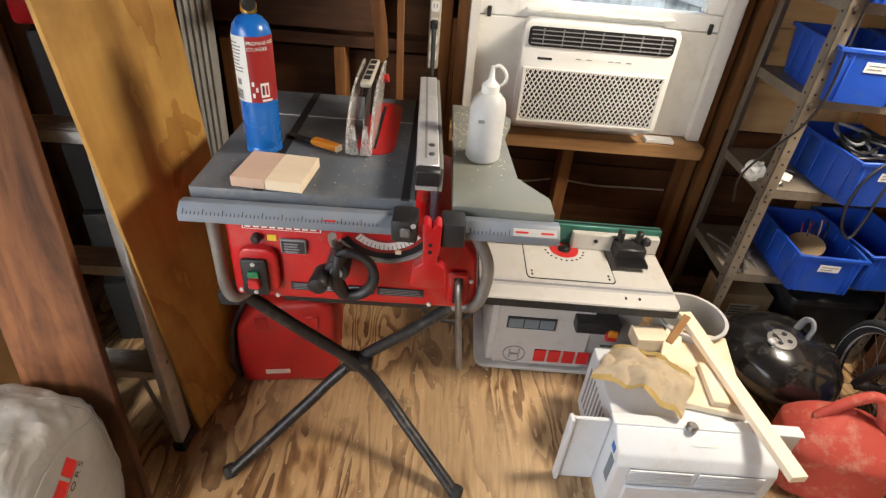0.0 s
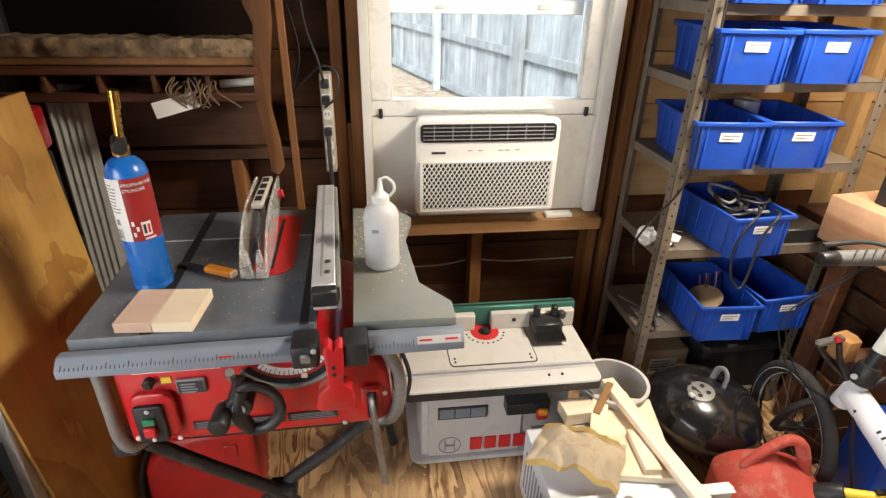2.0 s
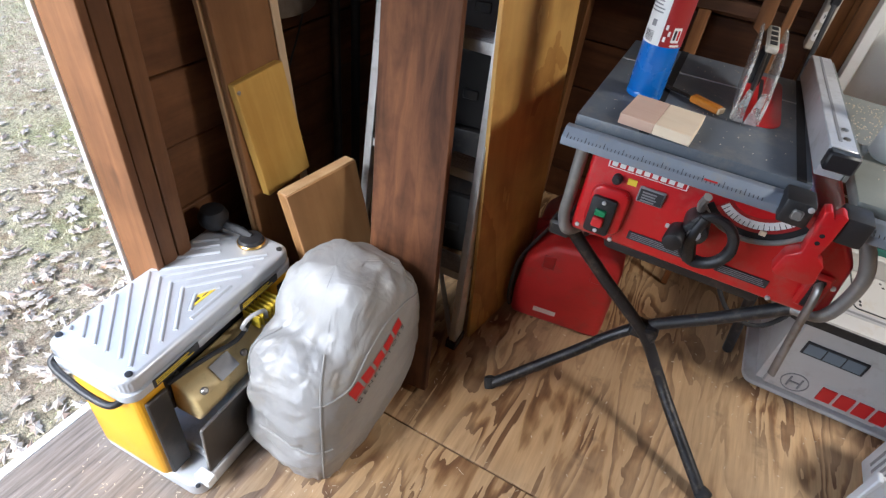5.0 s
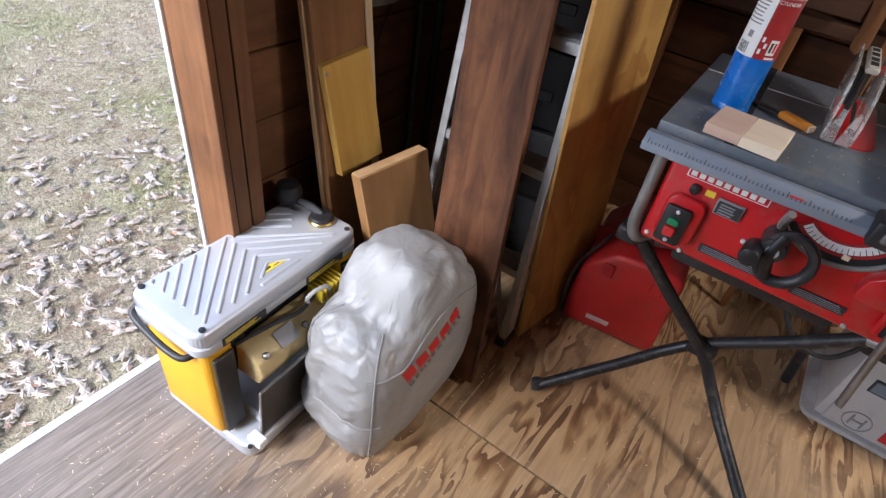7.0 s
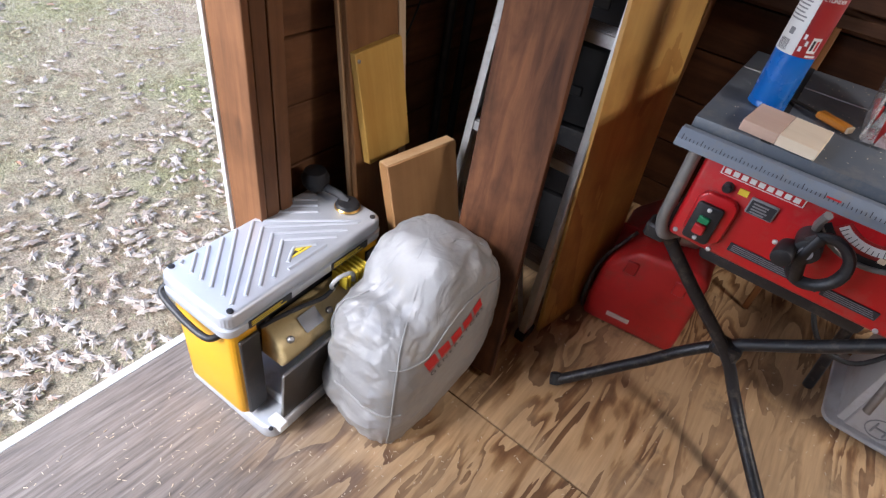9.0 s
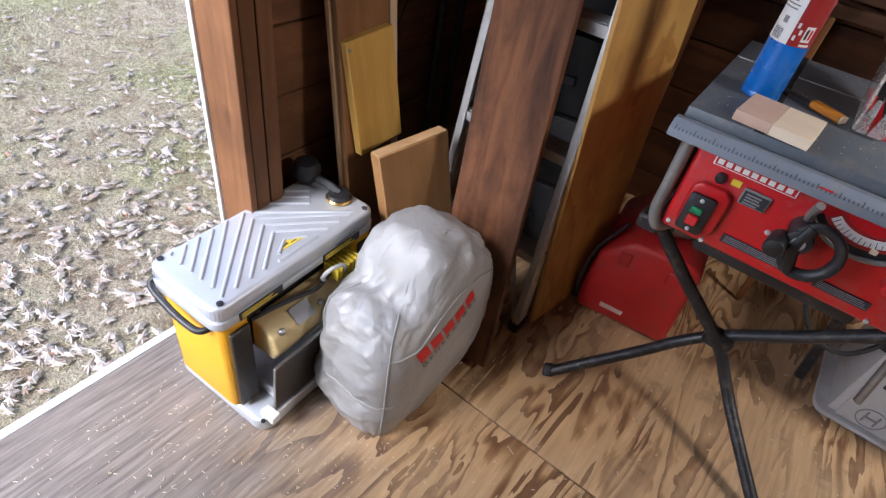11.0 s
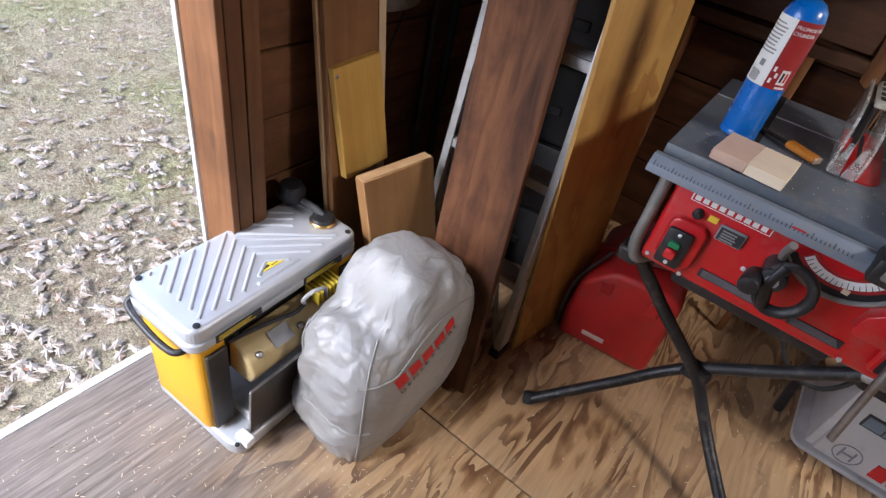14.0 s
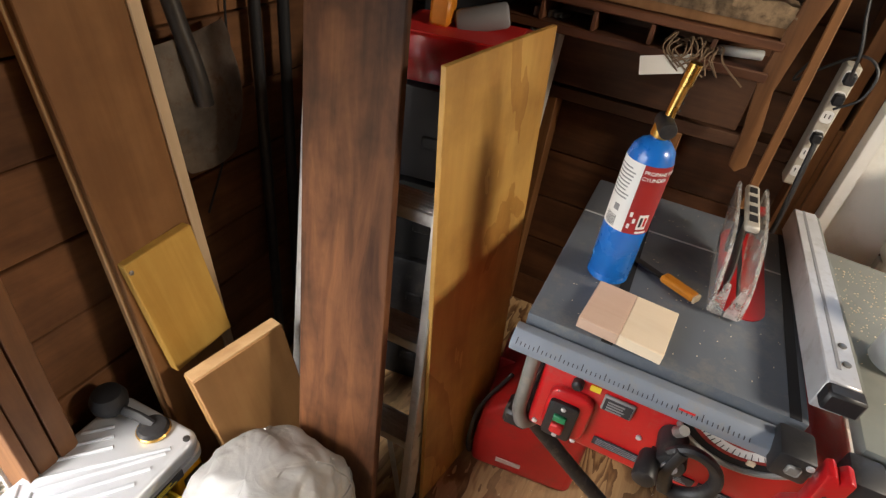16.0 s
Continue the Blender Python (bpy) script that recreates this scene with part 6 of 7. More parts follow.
for i in range(N + 1):
    x = -1.1 + 0.685 * i / N
    h = 0.045 + 0.012 * noise.noise(Vector((x * 25, 1, 0))) + 0.006 * noise.noise(Vector((x * 80, 2, 0)))
    dd = 0.010 * noise.noise(Vector((x * 30, 7, 0)))
    top.append([bm.verts.new((x, 1.845 + dd, 1.195 + h)), bm.verts.new((x, 1.99, 1.195 + h * 0.9))])
    bot.append([bm.verts.new((x, 1.838 + dd * 1.5, 1.196 + h * 0.5)), bm.verts.new((x, 1.846, 1.192))])
for i in range(N):
    bm.faces.new((top[i][1], top[i][0], top[i + 1][0], top[i + 1][1]))
    bm.faces.new((top[i][0], bot[i][0], bot[i + 1][0], top[i + 1][0]))
    bm.faces.new((bot[i][0], bot[i][1], bot[i + 1][1], bot[i + 1][0]))
part("bark", bm, "bark", slab)
bundle = thing("cord_bundle", "bundle of brown cords hanging out of the pigeonhole", "cord", pose(-0.015, 0, 0.066))
rb = random.Random(8)
for k in range(20):
    x = -0.65 + 0.006 * k
    part("strand", tube([(x - 0.02, 1.87, 1.105 + rb.uniform(0, 0.025)), (x, 1.83, 1.125 + rb.uniform(-0.01, 0.015)), (x + 0.02 * rb.uniform(-1, 1), 1.805, 1.105), (x + 0.05 * rb.uniform(-1, 1.4), 1.80, 1.06 + rb.uniform(0, 0.03))], 0.0022, 5, smooth=4), "cord_brown", bundle)
solid("paper_tag", box(-0.06, -0.022, 0, 0.06, 0.022, 0.001, 0), "paper", "white paper tag hanging under the shelf", "paper", pose(-0.66, 1.80, 1.137, 75, -14, 8))
solid("paper_roll", rod((-0.56, 1.90, 1.176), (-0.46, 1.93, 1.178), 0.012), "paper", "rolled white papers in the pigeonhole", "paper")
strip = thing("outlet_strip", "beige outlet strip screwed to the wall stud", "outlet strip", sized(pose(-0.26, 1.985, 0.872), 1.0, 1.0, 1.05))
part("body", box(-0.018, -0.012, 0, 0.018, 0.05, 0.305, 0.004), "outlet", strip)
for k in range(6):
    o = part("socket", prism(rounded(0.026, 0.030, 0.008, 3), 0, 0.002, 0, m=pose(0, -0.012, 0.04 + k * 0.048, 90)), "label_white", strip)
    for s in (-1, 1):
        part("socket_slot", box(s * 0.005 - 0.0012, -0.0146, 0.037 + k * 0.048, s * 0.005 + 0.0012, -0.0138, 0.047 + k * 0.048, 0), "dark", o)
for k in (2, 4, 5):
    part("plug", box(-0.012, -0.04, 0.026 + k * 0.048, 0.012, -0.0145, 0.052 + k * 0.048, 0.004), "black", strip)
wires = thing("wall_cables", "black cables running down to the outlet strip", "cable", pose(-0.023, 0, 0.075))
part("cable", tube([(-0.237, 1.95, 1.08), (-0.25, 1.94, 1.16), (-0.285, 1.96, 1.28), (-0.30, 1.99, 1.5), (-0.30, 2.0, 1.8)], 0.004, 8), "cable", wires)
part("cable", tube([(-0.24, 1.94, 1.02), (-0.20, 1.93, 1.06), (-0.195, 1.94, 1.12), (-0.24, 1.95, 1.145), (-0.31, 1.97, 1.09), (-0.345, 1.98, 1.06), (-0.31, 1.99, 1.20), (-0.39, 2.0, 1.5)], 0.0035, 8), "cable", wires)
part("cable", tube([(-0.237, 1.94, 0.93), (-0.235, 1.92, 0.85), (-0.23, 1.90, 0.70), (-0.22, 1.93, 0.45)], 0.007, 8), "cable", wires)

# ---------- steel shelf unit with blue bins ----------
SX0, SX1, SY0, SY1 = 0.782, 1.40, 1.64, 1.97
unit = thing("shelf_unit", "beige steel shelving unit with slotted angle posts", "shelf unit")
LEVELS = (0.07, 0.37, 0.69, 0.975, 1.222, 1.425, 1.72)


def post(x, y, sx, sy):
    bm = box(x, y, 0.002, x + sx * 0.034, y + sy * 0.003, 1.95, 0.0008)
    box(x, y, 0.002, x + sx * 0.003, y + sy * 0.034, 1.95, 0.0008, bm=bm)
    return bm


for x, y, sx, sy in ((SX0, SY0, 1, 1), (SX1, SY0, -1, 1), (SX0, SY1, 1, -1), (SX1, SY1, -1, -1)):
    p = part("post", post(x, y, sx, sy), "shelf_steel", unit)
    if sy > 0:
        bm = bmesh.new()
        for k in range(44):
            zz = 0.06 + k * 0.042
            lathe([(0.0038, -0.0006), (0.0038, 0.0006)], 8, bm=bm, m=pose(x + sx * 0.018, y - 0.0004, zz, 90))
            if sx > 0:
                lathe([(0.0038, -0.0006), (0.0038, 0.0006)], 8, bm=bm, m=pose(x - 0.0004, y + 0.018, zz, 0, 90))
        tagged(part("bolt_holes", bm, "dark", p), kind="stuff")
for zz in LEVELS:
    bm = box(SX0 + 0.004, SY0 + 0.004, zz - 0.003, SX1 - 0.004, SY1 - 0.004, zz, 0.0005)
    box(SX0 + 0.004, SY0 + 0.004, zz - 0.03, SX1 - 0.004, SY0 + 0.007, zz, 0.0008, bm=bm)
    box(SX0 + 0.004, SY0 + 0.008, zz - 0.03, SX0 + 0.007, SY1 - 0.004, zz, 0.0008, bm=bm)
    box(SX0 + 0.004, SY1 - 0.007, zz - 0.03, SX1 - 0.004, SY1 - 0.004, zz, 0.0008, bm=bm)
    sh = part("shelf", bm, "shelf_steel", unit)
    for x in (SX0 + 0.016, SX1 - 0.016):
        part("bolt", lathe([(0.006, 0), (0.006, 0.004)], 6, m=pose(x, SY0 - 0.001, zz - 0.016, 90)), "steel", sh)


def make_bin(w=0.207, d=0.31, h=0.140):
    """A tapered open bin: rim, ribbed walls, label."""
    ob = thing("storage_bin", "blue plastic storage bin with a white label", "bin", group="blue bins on the steel shelves")
    t, tw = 0.003, 0.022
    bm = bmesh.new()

    def loop(inset, z, extra=0.0):
        return [bm.verts.new(q) for q in ((-w / 2 + inset, extra + inset * 0.6, z), (w / 2 - inset, extra + inset * 0.6, z), (w / 2 - inset, d - inset, z), (-w / 2 + inset, d - inset, z))]

    outer0, outer1 = loop(tw * 0.55, 0.0), loop(0.0, h)
    inner1, inner0 = loop(t, h), loop(tw * 0.55 + t, t)
    for a, b in ((outer0, outer1), (outer1, inner1), (inner1, inner0)):
        for i in range(4):
            bm.faces.new((a[i], a[(i + 1) % 4], b[(i + 1) % 4], b[i]))
    bm.faces.new(outer0[::-1])
    bm.faces.new(inner0)
    bmesh.ops.bevel(bm, geom=[e for e in bm.edges if abs(e.verts[0].co.z - e.verts[1].co.z) > 0.05], offset=0.01, segments=2, affect="EDGES", profile=0.5)
    part("tub", bm, "blue_bin", ob)
    bm = bmesh.new()
    for x0, y0, x1, y1 in ((-w / 2 - 0.006, -0.006, w / 2 + 0.006, 0.004), (-w / 2 - 0.006, d - 0.004, w / 2 + 0.006, d + 0.006), (-w / 2 - 0.006, 0.004, -w / 2 + 0.003, d - 0.004), (w / 2 - 0.003, 0.004, w / 2 + 0.006, d - 0.004)):
        box(x0, y0, h - 0.010, x1, y1, h + 0.002, 0.002, bm=bm)
    part("rim", bm, "blue_bin", ob)
    for s in (-1, 1):
        for dx in (0.016, 0.034):
            xx = s * (w / 2 - dx)
            bm = prism([(xx - 0.003, -0.001), (xx + 0.003, -0.001), (xx + 0.003, 0.012), (xx - 0.003, 0.012)], 0.004, h - 0.01, 0.001)
            part("rib", bm, "blue_bin", ob)
        for k in range(4):
            yy = 0.03 + k * 0.07
            part("side_rib", box(s * (w / 2 - 0.003) - 0.004, yy, 0.012, s * (w / 2 - 0.003) + 0.001, yy + 0.006, h - 0.01, 0.001), "blue_bin", ob)
    lb = part("label", box(-0.032, -0.0012, -0.013, 0.032, 0.0, 0.013, 0), "label_white", ob, "white paper label", pose(0, 0.0006, h * 0.70, 3.2))
    for k in range(2):
        part("print_bar", box(-0.025, -0.0018, 0.003 - k * 0.009, 0.025 - 0.014 * k, -0.001, 0.006 - k * 0.009, 0), "text_grey", lb)
    return ob


first = make_bin()
spots = [(0.904, 1.595, 1.223, -7), (1.145, 1.60, 1.223, -5), (0.904, 1.605, 0.976, -6), (1.131, 1.60, 0.976, -5),
         (1.07, 1.572, 0.691, 4), (1.045, 1.565, 0.371, -3), (1.285, 1.60, 0.372, 5), (0.912, 1.61, 1.426, -4), (1.148, 1.61, 1.426, -2)]
first.matrix_basis = pose(spots[0][0], spots[0][1], spots[0][2], 0, 0, spots[0][3])
bins = [first]
for x, y, zz, r in spots[1:]:
    bins.append(copy_thing(first, pose(x, y, zz, 0, 0, r)))
# contents
rg = random.Random(11)
tangle = thing("power_leads", "tangle of black and grey power leads in a bin", "cables", pose(0.14, -0.03, 0.0))
for k in range(9):
    cx, cy = 0.925 + rg.uniform(-0.05, 0.05), 1.74 + rg.uniform(-0.07, 0.08)
    pts = [(cx + 0.05 * math.cos(a * 1.3 + k) * rg.uniform(0.6, 1.2), cy + 0.06 * math.sin(a * 1.3 + k) * rg.uniform(0.6, 1.2), 0.80 + 0.006 * k + rg.uniform(-0.01, 0.015)) for a in range(7)]
    part("lead", tube(pts, 0.005, 6, smooth=4), "cable_grey" if k % 4 == 0 else "cable", tangle)
part("hanging_loop", tube([(0.96, 1.70, 0.84), (0.90, 1.60, 0.845), (0.845, 1.575, 0.80), (0.83, 1.575, 0.72), (0.845, 1.57, 0.64), (0.885, 1.57, 0.60), (0.905, 1.575, 0.66), (0.915, 1.58, 0.77), (0.96, 1.59, 0.84), (1.0, 1.66, 0.83)], 0.004, 8), "cable", tangle)
disc = thing("sanding_discs", "round tan abrasive disc lying in a bin", "sanding disc", pose(1.015, 1.67, 0.485, 12, -16, 0))
part("disc", lathe([(0.055, 0), (0.056, 0.006), (0.008, 0.007)], 32), "cardboard", disc)
wirebundle = thing("wire_bits", "short coloured wires sticking out of a bin", "wire", pose(0.12, -0.02, -0.015))
for k in range(8):
    part("wire", tube([(0.90 + 0.01 * k, 1.73, 0.47), (0.90 + 0.011 * k, 1.74 + rg.uniform(-0.02, 0.02), 0.53), (0.91 + 0.012 * k, 1.77, 0.54 + rg.uniform(0, 0.02))], 0.002, 5), ("text_red", "cable", "pale_cable")[k % 3], wirebundle)
scraps = thing("paper_scraps", "crumpled white paper and plastic scraps on the shelf", "paper", pose(0.10, -0.03, 0.0))
for k in range(7):
    part("scrap", prism([(rg.uniform(-0.03, -0.01), rg.uniform(-0.03, 0)), (rg.uniform(0.0, 0.05), rg.uniform(-0.03, -0.01)), (rg.uniform(0.0, 0.04), rg.uniform(0.0, 0.03)), (rg.uniform(-0.03, 0), rg.uniform(0, 0.03))], 0, 0.0015, 0), "paper", scraps, "", pose(0.70 + 0.016 * k, 1.73 + rg.uniform(-0.03, 0.04), 0.698 + 0.008 * (k % 4), rg.uniform(-35, 35), rg.uniform(-35, 35), rg.uniform(0, 180)))
bag = thing("plastic_bag", "crumpled clear bag hanging by the shelf post", "bag", pose(0.765, 1.70, 0.692))
bm = bmesh.new()
bmesh.ops.create_icosphere(bm, subdivisions=4, radius=0.03)
for v in bm.verts:
    v.co = Vector((v.co.x, v.co.y * 0.8, v.co.z * 1.0 + 0.03)) + v.co.normalized() * 0.014 * noise.noise(v.co * 80)
part("film", bm, "bottle", bag)
tools_low = thing("metal_clamps", "rusty metal clamps and brackets on the low shelf", "clamps", pose(0.10, -0.03, -0.024))
for k in range(11):
    x, y = 0.715 + 0.022 * (k % 5), 1.72 + 0.04 * (k // 3)
    part("bar", box(-0.05, -0.006, 0, 0.05, 0.006, 0.008, 0.001), "steel", tools_low, "", pose(x, y, 0.397 + 0.009 * (k % 4), 0, rg.uniform(-8, 8), rg.uniform(20, 120)))
tin = thing("tin_can", "steel tin behind the bins", "tin", pose(1.12, 1.87, 0.976))
part("body", lathe([(0.04, 0), (0.04, 0.15), (0.036, 0.152), (0.036, 0.145)], 24), "alu", tin)
radio = thing("black_grid_tray", "black perforated tray lying on the shelf", "tray", pose(1.30, 1.72, 0.691))
part("tray", box(-0.06, -0.06, 0, 0.08, 0.12, 0.05, 0.004), "black", radio)
box_low = thing("cardboard_box", "small printed cardboard box under the shelf", "box", pose(0.95, 1.78, 0.071))
part("carton", box(-0.09, -0.07, 0, 0.09, 0.08, 0.16, 0.003), "cardboard", box_low)
part("label", box(-0.06, -0.0716, 0.05, 0.05, -0.0702, 0.12, 0), "label_white", box_low)
bars("label_print", 4, 0.09, 0.006, 0.007, "label_blue", box_low, frame_of((-0.055, -0.0719, 0.112), (1, 0, 0), (0, -1, 0)), 9)
hang = thing("hanging_cord", "thin cable hanging down the shelf post", "cable", pose(0.095, -0.055, 0.0))
part("line", tube([(0.715, 1.685, 1.9), (0.71, 1.68, 1.5), (0.715, 1.675, 1.2), (0.72, 1.67, 1.0), (0.70, 1.68, 0.90), (0.66, 1.72, 0.80), (0.63, 1.75, 0.70), (0.66, 1.78, 0.60)], 0.0035, 8), "cable", hang)

# ---------- dismounted white unit with wood offcuts on top ----------
wb = thing("white_appliance", "dismounted white window unit standing on the floor", "air conditioner", pose(0.305, 1.06, 0.0))
part("body", box(0.0, 0.03, 0.004, 0.405, 0.30, 0.255, 0.008, 2), "white_plastic", wb)
for k in range(9):
    part("side_louvre", box(-0.0016, 0.06 + k * 0.024, 0.05, 0.0, 0.07 + k * 0.024, 0.2, 0), "text_grey", wb)
part("side_vent", box(0.015, 0.292, 0.262, 0.06, 0.296, 0.268, 0), "dark", wb)
front = part("front_cover", prism([(-0.078, 0.0), (0.035, 0.0), (0.035, 0.272), (0.0, 0.272), (-0.062, 0.236), (-0.078, 0.205)], -0.005, 0.41, 0.006, m=Matrix(((0, 0, 1, 0), (1, 0, 0, 0), (0, 1, 0, 0), (0, 0, 0, 1))), seg=3), "white_plastic", wb)
for x0, x1 in ((0.03, 0.195), (0.208, 0.378)):
    fld = part("grille_field", box(x0, -0.0795, 0.152, x1, -0.0775, 0.204, 0.001), "text_grey", front)
    for k in range(7):
        part("grille_slat", box(x0, -0.084, 0.153 + k * 0.0072, x1, -0.0785, 0.1575 + k * 0.0072, 0.001), "white_plastic", fld)
    part("grille_tab", box((x0 + x1) / 2 - 0.018, -0.0855, 0.178, (x0 + x1) / 2 + 0.018, -0.083, 0.184, 0.001), "white_plastic", fld)
part("lower_panel", box(0.03, -0.088, 0.01, 0.38, -0.077, 0.14, 0.006), "white_plastic", front)
part("control_panel", box(-0.0065, -0.06, 0.11, -0.004, -0.03, 0.20, 0.001), "label_blue", front)
part("cover_sticker", box(-0.0065, -0.045, 0.212, -0.004, -0.02, 0.235, 0), "blue_tank", front)
part("model_plate", box(0.19, -0.018, 0.0, 0.255, -0.012, 0.0012, 0), "label_white", front, "", frame_of((0, -0.02, 0.262), (1, 0, 0), (0, -0.5, 0.86)))
part("left_flange", box(-0.115, 0.018, 0.005, -0.006, 0.030, 0.262, 0.003), "white_plastic", wb, "", pose(0, 0, 0, 0, 0, 0))
part("flange_edge", box(-0.118, 0.006, 0.005, -0.106, 0.034, 0.265, 0.003), "white_plastic", wb)
part("right_flange", box(0.411, 0.018, 0.15, 0.50, 0.030, 0.268, 0.003), "white_plastic", wb)
part("top_flange", box(-0.01, 0.0, 0.27, 0.49, 0.035, 0.276, 0.002), "white_plastic", wb)
part("knob", lathe([(0.014, 0), (0.015, 0.012), (0.01, 0.018)], 16), "steel", wb, "", pose(0.19, 0.0, 0.275))


def offcut(label, x, y, zz, lx, ly, lz, rz, rx=0, ry=0, mat="pale_wood"):
    return solid("wood_offcut", box(-lx / 2, -ly / 2, 0, lx / 2, ly / 2, lz, 0.002), mat, label, "wood offcut", pose(x + 0.03, y - 0.118, zz, rx, ry, rz))


offcut("broad pale pine offcut lying on the white unit", 0.572, 1.40, 0.258, 0.19, 0.31, 0.022, -11, 0, 0)
offcut("narrow pale pine offcut lying on the stack", 0.50, 1.47, 0.282, 0.05, 0.17, 0.018, -24)
offcut("short pale block on the stack", 0.572, 1.325, 0.281, 0.046, 0.145, 0.020, -4)
offcut("square white offcut on the white unit", 0.445, 1.508, 0.258, 0.10, 0.07, 0.045, 4)
offcut("thin brown offcut leaning on the stack", 0.53, 1.52, 0.305, 0.13, 0.022, 0.014, 50, 0, -14, "tan_board")
offcut("long white pine stick across the stack", 0.611, 1.31, 0.303, 0.575, 0.042, 0.022, -82, 0, 0)
bucket = thing("grey_bin", "light grey plastic waste bin beside the router table", "bin", pose(0.628, 1.48, 0.0))
part("tub", lathe([(0.085, 0.003), (0.105, 0.30), (0.113, 0.302), (0.113, 0.31), (0.102, 0.31), (0.082, 0.01)], 36), "router_grey", bucket)
part("scrap", box(-0.06, -0.03, 0.24, 0.05, 0.0, 0.26, 0.002), "pale_wood", bucket)

mask = thing("mesh_bag", "tan mesh bag with yellow webbing edges draped over the offcuts", "mesh bag", pose(0.415, 1.215, 0.258))
CA, CB, CC, CD = Vector((-0.155, -0.008)), Vector((0.053, -0.139)), Vector((0.155, 0.02)), Vector((-0.07, 0.115))
NG = 44


def bag_point(u, v):
    """A heap of soft cloth: raised in the middle, pulled into folds, hanging at the front edge."""
    e = (CA * (1 - u) + CB * u) * (1 - v) + (CD * (1 - u) + CC * u) * v
    e = e + Vector((0.010 * noise.noise(Vector((u * 4, v * 4, 2))), 0.010 * noise.noise(Vector((u * 4, v * 4, 8)))))
    dome = math.sin(math.pi * min(1, max(0, u))) ** 0.7 * math.sin(math.pi * min(1, max(0, v * 0.9 + 0.07))) ** 0.7
    fold = abs(noise.noise(Vector((u * 2.6 + v * 1.2, v * 1.4, 4)))) * 0.075 + 0.016 * noise.noise(Vector((u * 6, v * 5, 1))) + 0.01 * abs(noise.noise(Vector((u * 9 + v * 5, v * 8, 3))))
    return Vector((e.x, e.y, 0.026 + 0.052 * dome + fold * (0.35 + 0.65 * dome)))


bm = bmesh.new()
gr = [[bm.verts.new(bag_point(i / NG, j / NG)) for i in range(NG + 1)] for j in range(NG + 1)]
for j in range(NG):
    for i in range(NG):
        bm.faces.new((gr[j][i], gr[j][i + 1], gr[j + 1][i + 1], gr[j + 1][i]))
bmesh.ops.solidify(bm, geom=bm.faces[:], thickness=0.002)
part("mesh", bm, "mesh_cloth", mask)


def webbing(pts, width):
    """A flat band of webbing along an edge of the cloth."""
    bm = bmesh.new()
    rows = []
    for k, p in enumerate(pts):
        d = (pts[min(k + 1, len(pts) - 1)] - pts[max(k - 1, 0)]).normalized()
        side = Vector((-d.y, d.x, 0.15 * math.sin(k * 0.7)))
        rows.append([bm.verts.new(p + side * width * s + Vector((0, 0, 0.004))) for s in (-0.5, -0.15, 0.15, 0.5)])
    for a, b in zip(rows, rows[1:]):
        for i in range(3):
            bm.faces.new((a[i], a[i + 1], b[i + 1], b[i]))
    bmesh.ops.solidify(bm, geom=bm.faces[:], thickness=0.0025)
    return bm


part("webbing", webbing([bag_point(k / 16, 0.02) for k in range(17)], 0.024), "tan_band", mask, "yellow webbing edge")
part("webbing", webbing([bag_point(0.02 + 0.9 * k / 16, 0.96 - 0.1 * math.sin(k / 16 * 3)) for k in range(17)], 0.022), "tan_band", mask, "yellow webbing edge")

# ---------- kettle grill, fuel can, bicycle ----------
grill = thing("kettle_grill", "small black kettle barbecue with a metal lid vent", "grill", pose(0.95, 1.478, 0.0, 3, 7, 20))
part("bowl", lathe([(0.05, 0.035), (0.12, 0.05), (0.175, 0.10), (0.19, 0.15), (0.192, 0.155)], 40), "kettle", grill)
part("lid", lathe([(0.194, 0.150), (0.196, 0.158), (0.185, 0.195), (0.15, 0.238), (0.09, 0.268), (0.02, 0.279)], 44), "kettle", grill)
vent = part("lid_vent", lathe([(0.042, 0.0), (0.042, 0.003), (0.036, 0.005)], 24), "tube_grey", grill, "grey metal lid vent", pose(-0.078, -0.012, 0.2655, 0, -16, 0))
for k in range(4):
    part("vent_hole", lathe([(0.008, 0.0048), (0.008, 0.0062)], 12), "dark", vent, "", pose(0.022 * math.cos(k * 1.57 + 0.6), 0.022 * math.sin(k * 1.57 + 0.6), 0))
part("vent_tab", box(-0.05, -0.01, 0.003, -0.034, 0.01, 0.014, 0.002), "alu", vent)
part("lid_handle", tube([(0.012, -0.028, 0.272), (0.012, -0.024, 0.315), (0.012, -0.006, 0.332), (0.012, 0.012, 0.318), (0.012, 0.016, 0.274)], 0.012, 10, flat=0.6), "text_grey", grill, "grey lid handle")
for k in range(3):
    a = k * 2.09 + 0.4
    part("leg", rod((0.13 * math.cos(a), 0.13 * math.sin(a), 0.07), (0.17 * math.cos(a), 0.17 * math.sin(a), -0.01), 0.008), "alu", grill)

can = thing("fuel_can", "faded red plastic fuel can with a yellow spout", "fuel can", pose(0.985, 1.150, 0.0, 0, 0, -14))
bm = bmesh.new()
NU, NV = 48, 26
rings = []
